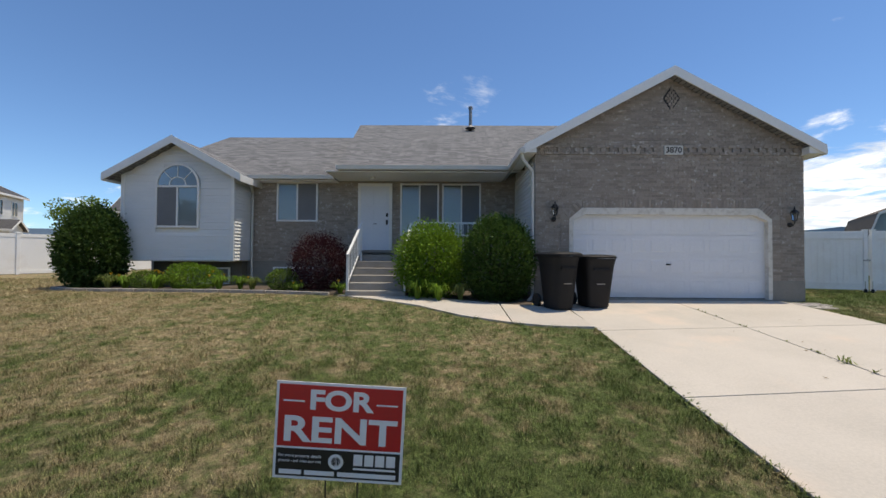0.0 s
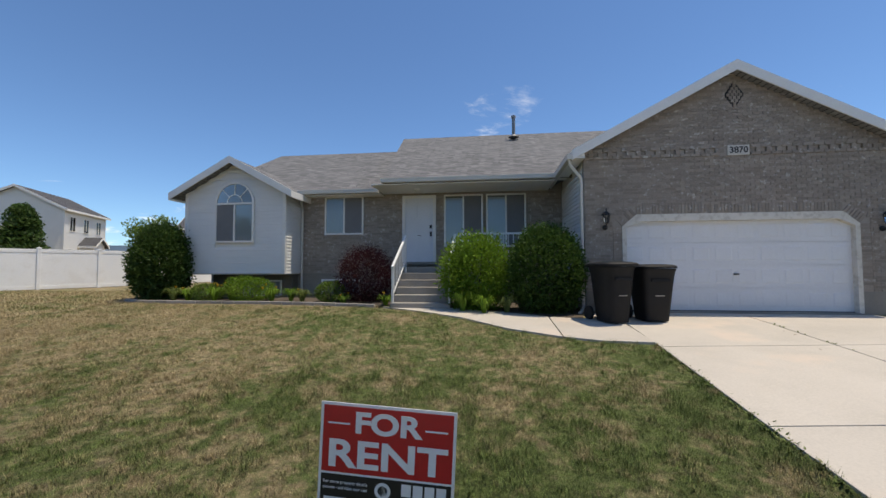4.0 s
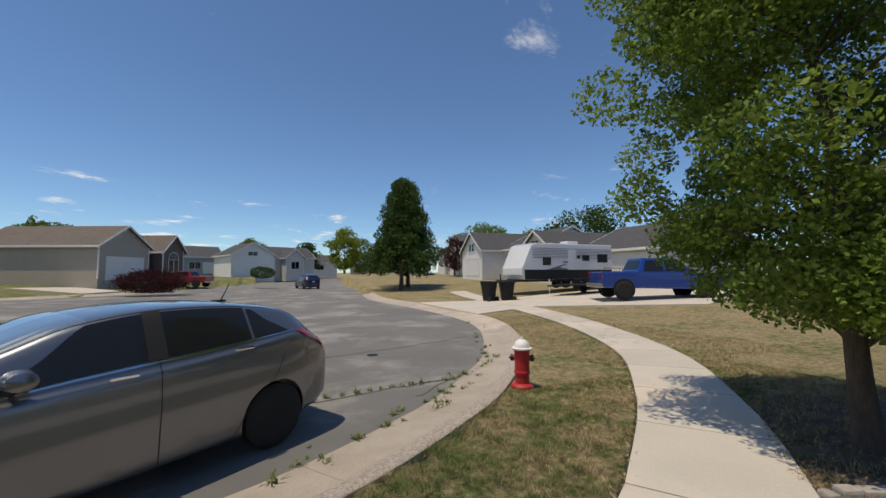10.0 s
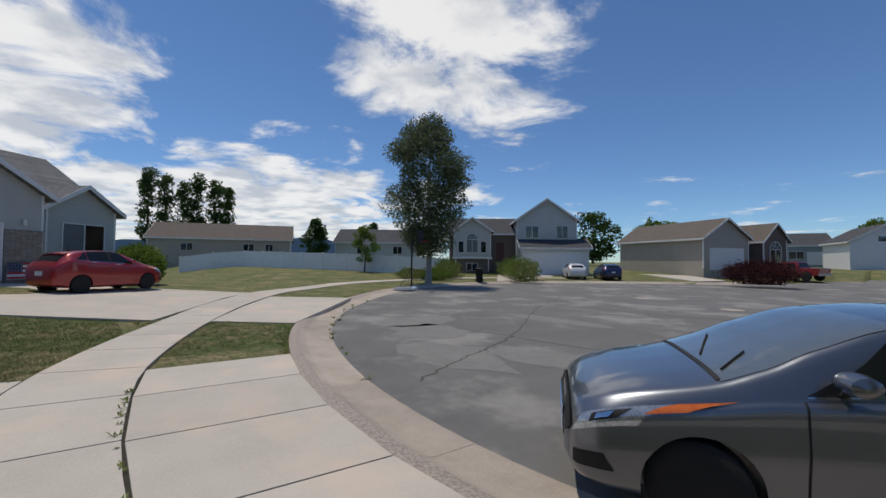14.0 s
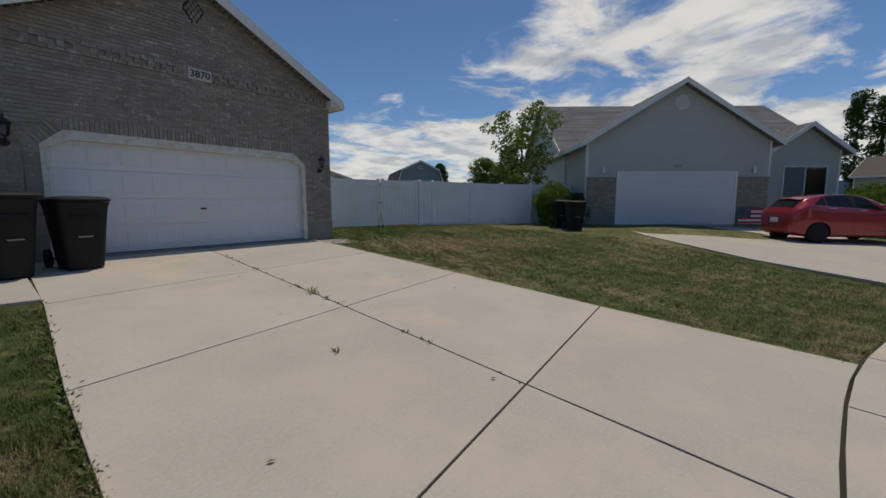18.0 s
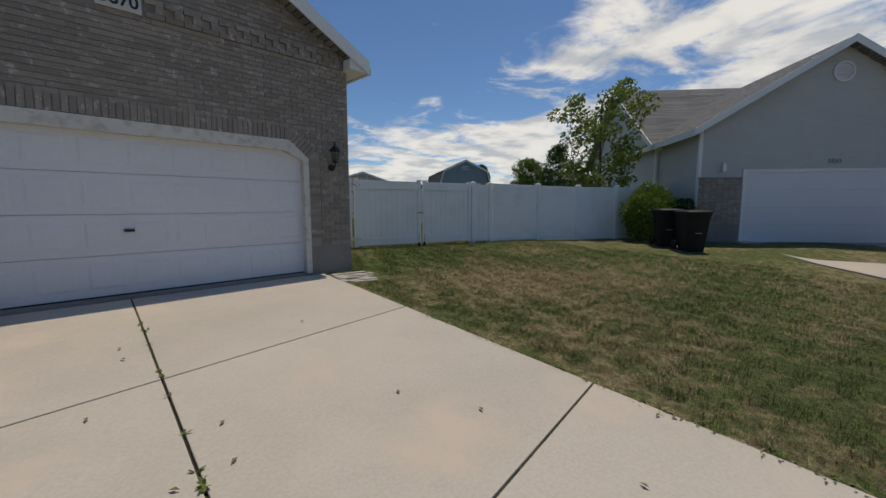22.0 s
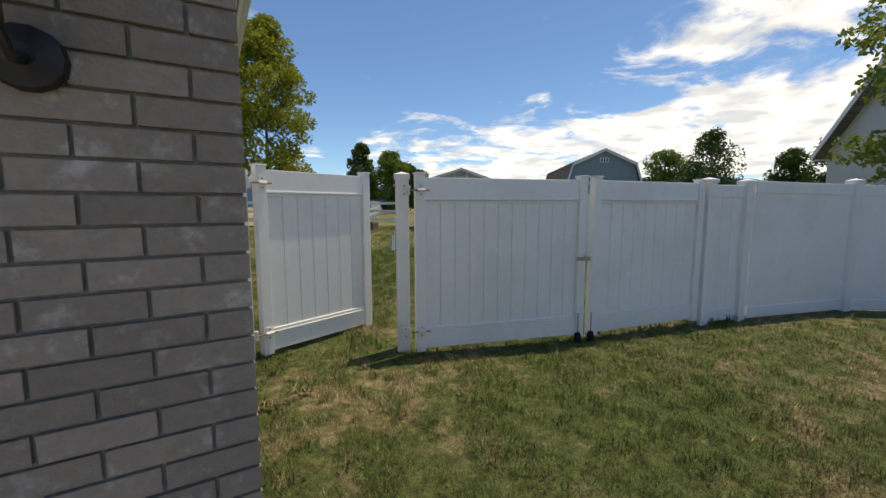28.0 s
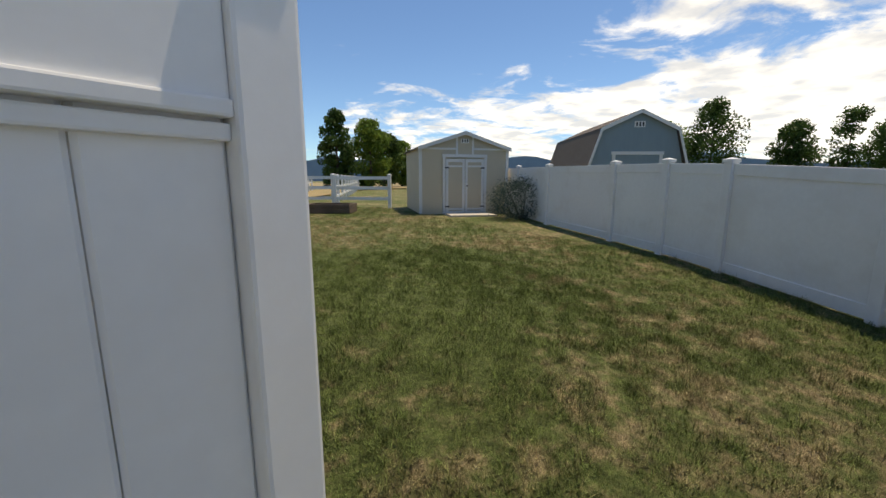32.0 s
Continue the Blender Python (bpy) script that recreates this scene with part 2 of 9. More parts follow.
def glass_mat(name, tint, rough=0.03):
    """Window glass in front of a dim room: clear panes with a sheen."""
    mt = bpy.data.materials.new(name)
    mt.use_nodes = True
    nt = mt.node_tree
    b = nt.nodes["Principled BSDF"]
    b.inputs["Base Color"].default_value = (*tint, 1)
    b.inputs["Roughness"].default_value = rough
    b.inputs["IOR"].default_value = 1.5
    tr = nt.nodes.new("ShaderNodeBsdfTransparent")
    gl = nt.nodes.new("ShaderNodeBsdfGlossy")
    gl.inputs["Roughness"].default_value = rough
    fr = nt.nodes.new("ShaderNodeFresnel"); fr.inputs["IOR"].default_value = 1.6
    tr.inputs["Color"].default_value = (*tint, 1)
    mx = nt.nodes.new("ShaderNodeMixShader")
    nt.links.new(fr.outputs[0], mx.inputs[0]); nt.links.new(tr.outputs[0], mx.inputs[1]); nt.links.new(gl.outputs[0], mx.inputs[2])
    nt.links.new(mx.outputs[0], nt.nodes["Material Output"].inputs["Surface"])
    return mt


def shingle_mat(name, c1, c2, c3, row=0.14):
    """Asphalt shingles: staggered tabs in courses that follow the height of the roof."""
    mt = surf(name, c1, c2, 3.0, 90.0, 0.95, 0.5, 160.0, spec=0.2)
    nt = mt.node_tree
    n, l = nt.nodes.new, nt.links.new
    b = nt.nodes["Principled BSDF"]
    geo, sep, comb = n("ShaderNodeNewGeometry"), n("ShaderNodeSeparateXYZ"), n("ShaderNodeCombineXYZ")
    l(geo.outputs["Position"], sep.inputs[0])
    sm = n("ShaderNodeMath"); sm.operation = "ADD"
    l(sep.outputs["X"], sm.inputs[0]); l(sep.outputs["Y"], sm.inputs[1])
    l(sm.outputs[0], comb.inputs["X"]); l(sep.outputs["Z"], comb.inputs["Y"])
    br = n("ShaderNodeTexBrick")
    br.offset, br.offset_frequency = 0.37, 2
    for k, v in (("Scale", 1.0), ("Brick Width", 0.23), ("Row Height", row * 0.4), ("Mortar Size", 0.006), ("Bias", -0.1)):
        br.inputs[k].default_value = v
    br.inputs["Color1"].default_value, br.inputs["Color2"].default_value = (*c1, 1), (*c3, 1)
    br.inputs["Mortar"].default_value = (*[v * 0.55 for v in c2], 1)
    l(comb.outputs[0], br.inputs["Vector"])
    old = b.inputs["Base Color"].links[0].from_socket
    m = n("ShaderNodeMix"); m.data_type = "RGBA"; m.inputs["Factor"].default_value = 0.6
    l(old, m.inputs["A"]); l(br.outputs["Color"], m.inputs["B"])
    l(m.outputs["Result"], b.inputs["Base Color"])
    return mt


# where the turf has dried out (+) or stays green (-): x, y, radius, amount
DRY_SPOTS = [(11.9, 6.6, 2.6, 0.10), (12.6, 9.7, 1.4, -0.05), (-2.4, 1.1, 0.6, 0.10), (-2.75, -2.3, 0.9, 0.20), (-14.0, -2.0, 5.5, 0.05), (2.4, 1.0, 2.6, -0.05), (13.6, 16.0, 3.4, -0.07), (13.0, 20.5, 2.0, 0.06)]


def lawn_mat(name, g1, g2, d1, d2, dry=0.5, blades=False):
    """Mown grass that is green in patches and straw-dry in others."""
    mt = bpy.data.materials.new(name)
    mt.use_nodes = True
    nt = mt.node_tree
    n, l = nt.nodes.new, nt.links.new
    b = nt.nodes["Principled BSDF"]
    b.inputs["Roughness"].default_value, b.inputs["Specular IOR Level"].default_value = 0.85, 0.2
    geo = n("ShaderNodeNewGeometry")

    def nz(scale, detail=4, rgh=0.6, stretch=None):
        t = n("ShaderNodeTexNoise")
        t.inputs["Scale"].default_value, t.inputs["Detail"].default_value, t.inputs["Roughness"].default_value = scale, detail, rgh
        v = geo.outputs["Position"]
        if stretch:
            mp = n("ShaderNodeMapping"); mp.inputs["Scale"].default_value = stretch
            l(v, mp.inputs["Vector"]); v = mp.outputs[0]
        l(v, t.inputs["Vector"])
        return t.outputs["Fac"]

    def ramp(v, lo, hi):
        m = n("ShaderNodeMapRange"); m.interpolation_type = "SMOOTHSTEP"
        m.inputs["From Min"].default_value, m.inputs["From Max"].default_value = lo, hi
        l(v, m.inputs["Value"])
        return m.outputs["Result"]

    def mix(f, a, c):
        m = n("ShaderNodeMix"); m.data_type = "RGBA"
        for key, v in (("Factor", f), ("A", a), ("B", c)):
            if isinstance(v, tuple):
                m.inputs[key].default_value = (*v, 1)
            else:
                l(v, m.inputs[key])
        return m.outputs["Result"]
    green = mix(ramp(nz(60, 3), 0.35, 0.65), g1, g2)
    straw = mix(ramp(nz(75, 3), 0.35, 0.65), d1, d2)
    a = n("ShaderNodeMath"); a.operation = "MULTIPLY_ADD"; a.inputs[1].default_value = 0.52
    l(nz(0.62, 6, 0.74), a.inputs[0])
    c = n("ShaderNodeMath"); c.operation = "MULTIPLY"; c.inputs[1].default_value = 0.48
    l(nz(5.5, 4, 0.7), c.inputs[0]); l(c.outputs[0], a.inputs[2])
    sx = n("ShaderNodeSeparateXYZ")
    l(geo.outputs["Position"], sx.inputs[0])
    we = n("ShaderNodeMath"); we.operation = "MULTIPLY_ADD"; we.inputs[1].default_value = 0.085
    l(ramp(sx.outputs["X"], 3.0, -8.0), we.inputs[0]); l(a.outputs[0], we.inputs[2])
    a = we
    for x, y, r, w in DRY_SPOTS:
        ds = n("ShaderNodeVectorMath"); ds.operation = "DISTANCE"
        ds.inputs[1].default_value = (x, y, 0.3)
        l(geo.outputs["Position"], ds.inputs[0])
        sp = n("ShaderNodeMath"); sp.operation = "MULTIPLY_ADD"; sp.inputs[1].default_value = w
        l(ramp(ds.outputs["Value"], r, r * 0.25), sp.inputs[0]); l(a.outputs[0], sp.inputs[2])
        a = sp
    f = ramp(a.outputs[0], 0.515 - 0.16 * dry, 0.685 - 0.16 * dry)
    col = mix(f, green, straw)
    # colour carries the shade that clumps of blades throw on each other
    clump_shade = n("ShaderNodeMapRange")
    clump_shade.inputs["From Min"].default_value, clump_shade.inputs["From Max"].default_value = 0.34, 0.66
    clump_shade.inputs["To Min"].default_value, clump_shade.inputs["To Max"].default_value = 0.50, 1.42
    l(nz(13, 5, 0.72), clump_shade.inputs["Value"])
    tone = n("ShaderNodeHueSaturation")
    l(clump_shade.outputs["Result"], tone.inputs["Value"]); l(col, tone.inputs["Color"])
    col = tone.outputs["Color"]
    if blades:
        hsv, m = n("ShaderNodeHueSaturation"), n("ShaderNodeMapRange")
        m.inputs["To Min"].default_value, m.inputs["To Max"].default_value = 0.55, 1.5
        l(geo.outputs["Random Per Island"], m.inputs["Value"])
        l(m.outputs["Result"], hsv.inputs["Value"]); l(col, hsv.inputs["Color"])
        col = hsv.outputs["Color"]
    l(col, b.inputs["Base Color"])
    bp = n("ShaderNodeBump"); bp.inputs["Strength"].default_value, bp.inputs["Distance"].default_value = 0.9, 0.03
    l(nz(90, 6, 0.8), bp.inputs["Height"]); l(bp.outputs[0], b.inputs["Normal"])
    return mt


LAWN = lawn_mat("lawn", (0.085, 0.115, 0.032), (0.13, 0.155, 0.05), (0.27, 0.21, 0.115), (0.36, 0.28, 0.16), 0.38)
BLADE = lawn_mat("grass_blade", (0.115, 0.165, 0.042), (0.185, 0.24, 0.075), (0.38, 0.295, 0.155), (0.52, 0.415, 0.235), 0.38, blades=True)
CONCRETE = surf("concrete", (0.55, 0.50, 0.43), (0.45, 0.41, 0.35), 0.9, 45, 0.9, 0.25, 140, rand=0.05, c3=(0.58, 0.49, 0.40), s3=0.6)
KERB = surf("kerb_concrete", (0.46, 0.40, 0.33), (0.33, 0.28, 0.23), 2.2, 60, 0.92, 0.5, 90, rand=0.08, c3=(0.50, 0.42, 0.35))
AGGREGATE = surf("exposed_aggregate", (0.52, 0.45, 0.385), (0.30, 0.25, 0.21), 28, 75, 0.9, 1.0, 70, amount=2.2)
JOINT = surf("joint_dirt", (0.055, 0.047, 0.034), (0.03, 0.027, 0.019), 6, 90, 1.0, 0.5, 90)
ASPHALT = surf("asphalt", (0.185, 0.18, 0.17), (0.135, 0.133, 0.128), 0.7, 120, 0.93, 0.6, 220, c3=(0.28, 0.27, 0.25), s3=0.45)
FOUNDATION = surf("foundation_concrete", (0.30, 0.28, 0.245), (0.22, 0.205, 0.18), 1.5, 50, 0.92, 0.35, 120)
BRICK = surf("brick", (0.355, 0.305, 0.255), (0.28, 0.238, 0.20), 9, 45, 0.93, 0.6, 120, rand=0.17, c3=(0.54, 0.50, 0.455), s3=9.0, lo=0.53)
BRICKS = surf("brick_mass", (0.355, 0.305, 0.255), (0.28, 0.238, 0.20), 9, 45, 0.93, 0.6, 120, island=0.17, c3=(0.54, 0.50, 0.455), s3=9.0, lo=0.53)
MORTAR = surf("mortar", (0.40, 0.355, 0.305), (0.32, 0.285, 0.245), 5, 80, 0.97, 0.4, 150)
SIDING = surf("vinyl_siding", (0.76, 0.765, 0.75), (0.70, 0.705, 0.69), 1.2, 30, 0.55, 0.06, 70, stretch=(1, 1, 6))
TRIM = surf("white_trim", (0.80, 0.79, 0.76), (0.73, 0.72, 0.69), 1.0, 25, 0.45, 0.04, 60)
GUTTER = surf("gutter_paint", (0.62, 0.60, 0.55), (0.55, 0.53, 0.48), 1.0, 25, 0.4, 0.03, 60)
DOORPAINT = surf("garage_door_paint", (0.74, 0.75, 0.76), (0.69, 0.70, 0.71), 0.8, 20, 0.4, 0.03, 80)
JAMB = surf("weathered_jamb_paint", (0.70, 0.67, 0.60), (0.62, 0.59, 0.52), 3, 30, 0.7, 0.2, 60, c3=(0.52, 0.48, 0.41), s3=6.0)
VINYL = surf("fence_vinyl", (0.87, 0.87, 0.86), (0.82, 0.82, 0.81), 0.8, 18, 0.42, 0.02, 50, c3=(0.80, 0.79, 0.77), s3=1.5)
ROOF = shingle_mat("shingles_grey", (0.17, 0.17, 0.172), (0.06, 0.061, 0.063), (0.36, 0.358, 0.355))
ROOF_DK = shingle_mat("shingles_dark", (0.085, 0.085, 0.09), (0.06, 0.06, 0.064), (0.13, 0.13, 0.135))
ROOF_BLUE = shingle_mat("shingles_blue_grey", (0.15, 0.165, 0.19), (0.11, 0.122, 0.145), (0.20, 0.215, 0.24))
ROOF_BR = shingle_mat("shingles_brown", (0.16, 0.135, 0.115), (0.11, 0.095, 0.08), (0.22, 0.19, 0.165))
GLASS = glass_mat("window_glass", (0.80, 0.84, 0.86))
BLIND = surf("window_blind", (0.78, 0.77, 0.74), (0.70, 0.69, 0.66), 2, 30, 0.6, stretch=(1, 1, 20))
SCREEN = surf("window_screen", (0.19, 0.195, 0.20), (0.155, 0.16, 0.165), 2, 60, 0.9)
DARKROOM = surf("dark_room", (0.03, 0.032, 0.035), (0.02, 0.022, 0.024), 2, 30, 0.9)
BLACKPL = surf("black_plastic", (0.010, 0.010, 0.011), (0.016, 0.016, 0.017), 3, 60, 0.55, 0.15, 200, spec=0.25)
IRON = surf("black_iron", (0.02, 0.02, 0.02), (0.035, 0.03, 0.028), 10, 60, 0.45, 0.1, 120, metal=0.3)
BARK = surf("bark", (0.12, 0.095, 0.075), (0.06, 0.048, 0.038), 8, 40, 0.95, 0.9, 50, stretch=(1, 1, 0.25))
MULCH = surf("bed_soil", (0.13, 0.10, 0.075), (0.07, 0.055, 0.04), 4, 60, 1.0, 0.9, 60)
EDGING = surf("edging_stone", (0.42, 0.38, 0.33), (0.30, 0.27, 0.235), 4, 40, 0.95, 0.6, 60, rand=0.12)
PAVER = surf("paver", (0.52, 0.47, 0.42), (0.40, 0.365, 0.325), 6, 50, 0.95, 0.6, 80, rand=0.15)


def leafm(name, c1, c2, sss=0.35):
    return surf(name, c1, c2, 1.3, 14, 0.6, 0, 1, island=0.35, spec=0.2, sss=sss)


LEAF = leafm("leaf_green", (0.105, 0.175, 0.030), (0.17, 0.24, 0.042))
LEAF_STREET = leafm("leaf_street_tree", (0.115, 0.19, 0.030), (0.24, 0.32, 0.06), 0.42)
LEAF_LIME = leafm("leaf_lime", (0.15, 0.22, 0.02), (0.24, 0.28, 0.03))
LEAF_DK = leafm("leaf_dark", (0.042, 0.085, 0.020), (0.07, 0.12, 0.028))
LEAF_GREY = leafm("leaf_grey_green", (0.10, 0.13, 0.06), (0.16, 0.19, 0.10))
LEAF_RED = leafm("leaf_dark_red", (0.045, 0.014, 0.016), (0.08, 0.025, 0.025))
NEEDLE = leafm("needle_dark", (0.02, 0.045, 0.018), (0.04, 0.075, 0.025), 0.15)
NEEDLE_BLUE = leafm("needle_blue", (0.05, 0.085, 0.07), (0.09, 0.125, 0.10), 0.15)
WEED = leafm("weed_leaf", (0.12, 0.17, 0.04), (0.22, 0.24, 0.07))
FLOWER = surf("yellow_petal", (0.65, 0.42, 0.02), (0.55, 0.30, 0.02), 20, 60, 0.6)


# the edge of the asphalt round the turning circle and along the street
ROAD_EDGE = [(-7.3, -34), (-6.2, -27), (-6.6, -20), (-6.3, -14), (-4.3, -9.6), (-2.4, -7.35), (-1.1, -6.25), (0.9, -5.12), (3.6, -4.5), (6.4, -4.65), (9.2, -5.4),
             (11.5, -6.4), (13.4, -7.6), (15.6, -9.4), (19.4, -13.6), (21.9, -18), (22.8, -23), (22.0, -28.5), (19.5, -32.5), (16, -36.7), (10.8, -42), (7.2, -50)]
ROAD_FAR = [(3.5, -65), (-4, -100), (-22, -170), (-38, -170), (-20, -100), (-12.5, -64), (-9.4, -46)]


def smooth_line(pts, n=6, closed=False):
    """A curve through the points."""
    out, k = [], len(pts)
    for i in range(k if closed else k - 1):
        p = [Vector(pts[(i + d) % k] if closed else pts[min(max(i + d, 0), k - 1)]) for d in (-1, 0, 1, 2)]
        for j in range(n):
            u = j / n
            out.append(0.5 * (2 * p[1] + (p[2] - p[0]) * u + (2 * p[0] - 5 * p[1] + 4 * p[2] - p[3]) * u * u + (3 * p[1] - p[0] - 3 * p[2] + p[3]) * u**3))
    if not closed:
        out.append(Vector(pts[-1]))
    return [(v[0], v[1]) for v in out]


KERB_LINE = smooth_line(ROAD_EDGE, 6)
ROAD_POLY = KERB_LINE + ROAD_FAR


def offset_line(line, d):
    """The line moved d metres to its left."""
    out = []
    for i, (x, y) in enumerate(line):
        a, b = Vector(line[max(i - 1, 0)]), Vector(line[min(i + 1, len(line) - 1)])
        t = (b - a).normalized()
        out.append((x - t.y * d, y + t.x * d))
    return out


def inside(poly, x, y):
    """Which of the points lie in the polygon."""
    ok = np.zeros(np.shape(x), bool)
    n = len(poly)
    for i in range(n):
        (x0, y0), (x1, y1) = poly[i], poly[(i + 1) % n]
        if y0 == y1:
            continue
        hit = ((y0 > y) != (y1 > y)) & (x < (x1 - x0) * (y - y0) / (y1 - y0) + x0)
        ok ^= hit
    return ok


KERB_BACK = offset_line(KERB_LINE, 0.93)
SUNK_POLY = offset_line(KERB_LINE, 0.90) + ROAD_FAR
RISE_Y = [-60, -6, -4.5, -2.5, -0.8, 1.2, 3.6, 6.25, 8.5, 10, 11.5, 13.5, 15, 20, 26, 60, 300]
RISE_Z = [-0.1, -0.11, -0.10, -0.085, -0.03, 0.105, 0.285, 0.465, 0.62, 0.69, 0.75, 0.92, 1.0, 1.1, 1.2, 1.4, 1.6]


KERB_PTS = np.array(KERB_BACK)


def plot_z(x, y):
    x, y = np.asarray(x, float), np.asarray(y, float)
    z = np.interp(y, RISE_Y, RISE_Z)
    right = np.clip((x - 15) / 6, 0, 1) * np.clip((9 - y) / 6, 0, 1) * np.clip((y + 12) / 12, 0, 1)
    z = z + right * 0.42
    d = np.full(x.shape, 1e9)
    for px, py in KERB_PTS[::3]:
        d = np.minimum(d, np.hypot(x - px, y - py))
    zd = -0.1 + np.interp(d, [0, 2, 5, 9, 16, 24, 45, 90], [0, 0.02, 0.1, 0.33, 0.65, 0.82, 1.15, 1.5])
    w = np.maximum(np.clip((-7 - x) / 9, 0, 1), np.clip((-8 - y) / 6, 0, 1))
    w = w * w * (3 - 2 * w)
    return z * (1 - w) + zd * w


def gz(x, y):
    """Height of the lawn, sunk under the asphalt."""
    x, y = np.asarray(x, float), np.asarray(y, float)
    return np.where(inside(SUNK_POLY, x, y), -0.42, plot_z(x, y))


def ground_z(x, y):
    """Height of the ground: the street ring is lowest, the plots rise towards the houses."""
    return float(plot_z(np.array([x], float), np.array([y], float))[0])

# ---- kinds of things ----
rng = np.random.default_rng(7)


def text_mesh(body, size, depth=0.003, bold=0.0, spacing=1.0):
    cu = bpy.data.curves.new("lettering", "FONT")
    cu.body, cu.size, cu.extrude, cu.align_x, cu.align_y, cu.offset, cu.space_character = body, size, depth, "CENTER", "CENTER", bold, spacing
    ob = new("lettering", cu)
    me = bpy.data.meshes.new_from_object(ob)
    bpy.data.objects.remove(ob)
    return me


def lettering(name, body, size, material, parent, m, bold=0.0, spacing=1.0, width=None):
    """Raised letters; m takes the plane of the writing (x along, y up) to its place."""
    me = text_mesh(body, size, 0.002, bold, spacing)
    if width:
        w = max(v.co.x for v in me.vertices) - min(v.co.x for v in me.vertices)
        me.transform(Matrix.Diagonal((width / w, 1, 1, 1)))
    me.transform(m)
    me.materials.append(material)
    ob = new(name, me)
    ob.parent = parent
    return ob


def leaf_cloud(name, c, size, width, up=0.0, out=None, droop=0.0):
    """Small folded leaves at the points c."""
    n = len(c)
    a = rng.normal(size=(n, 3))
    if out is not None:
        a = a * 0.45 + out
    a[:, 2] += up - droop
    a /= np.linalg.norm(a, axis=1, keepdims=True)
    b = np.cross(a, rng.normal(size=(n, 3)))
    b /= np.linalg.norm(b, axis=1, keepdims=True)
    nrm = np.cross(a, b)
    s = (size * rng.uniform(0.6, 1.3, (n, 1)))
    v = np.stack([c - a * s * 0.5, c + b * s * width * 0.5 + nrm * s * 0.08, c + a * s * 0.5, c - b * s * width * 0.5 + nrm * s * 0.08], 1).reshape(-1, 3)
    me = bpy.data.meshes.new(name)
    me.vertices.add(4 * n)
    me.vertices.foreach_set("co", v.ravel())
    me.loops.add(4 * n)
    me.loops.foreach_set("vertex_index", np.arange(4 * n, dtype=np.int32))
    me.polygons.add(n)
    me.polygons.foreach_set("loop_start", np.arange(0, 4 * n, 4, dtype=np.int32))
    me.update(calc_edges=True)
    me.validate()
    return me


PROFILES = {
    "oval": lambda u: np.sin(np.pi * np.clip(u * 0.93 + 0.05, 0, 1)) ** 0.7,
    "egg": lambda u: np.clip(np.sin(np.pi * np.clip(u, 0.0, 1) ** 0.62), 0, 1) ** 0.75 * 0.98 + 0.02,
    "cone": lambda u: (1 - u) ** 0.85 * 0.95 + 0.04,
    "column": lambda u: np.clip(np.sin(np.pi * np.clip(u * 0.9 + 0.08, 0, 1)), 0, 1) ** 0.4,
    "round": lambda u: np.sqrt(np.clip(1 - (2 * u - 1) ** 2, 0.02, 1)),
    "vase": lambda u: 0.35 + 0.65 * np.sin(np.pi * np.clip(u * 0.8, 0, 1)),
}


def crown_points(h0, h1, r, n, shape, clumps, clump_r, hollow=0.5):
    u = rng.uniform(0.02, 0.98, clumps)
    ang = rng.uniform(0, 2 * np.pi, clumps)
    rad = r * PROFILES[shape](u) * np.maximum(hollow, rng.uniform(0, 1, clumps) ** 0.5) * rng.uniform(0.75, 1.05, clumps)
    centres = np.stack([rad * np.cos(ang), rad * np.sin(ang), h0 + u * (h1 - h0)], 1)
    cr = clump_r * rng.uniform(0.6, 1.35, clumps)
    k = rng.choice(clumps, n, p=(cr ** 2) / (cr ** 2).sum())
    d = rng.normal(size=(n, 3))
    d *= (rng.uniform(0.35, 1, (n, 1)) ** 0.6) / np.linalg.norm(d, axis=1, keepdims=True)
    d[:, 2] *= 0.75
    return centres, centres[k] + d * cr[k][:, None]


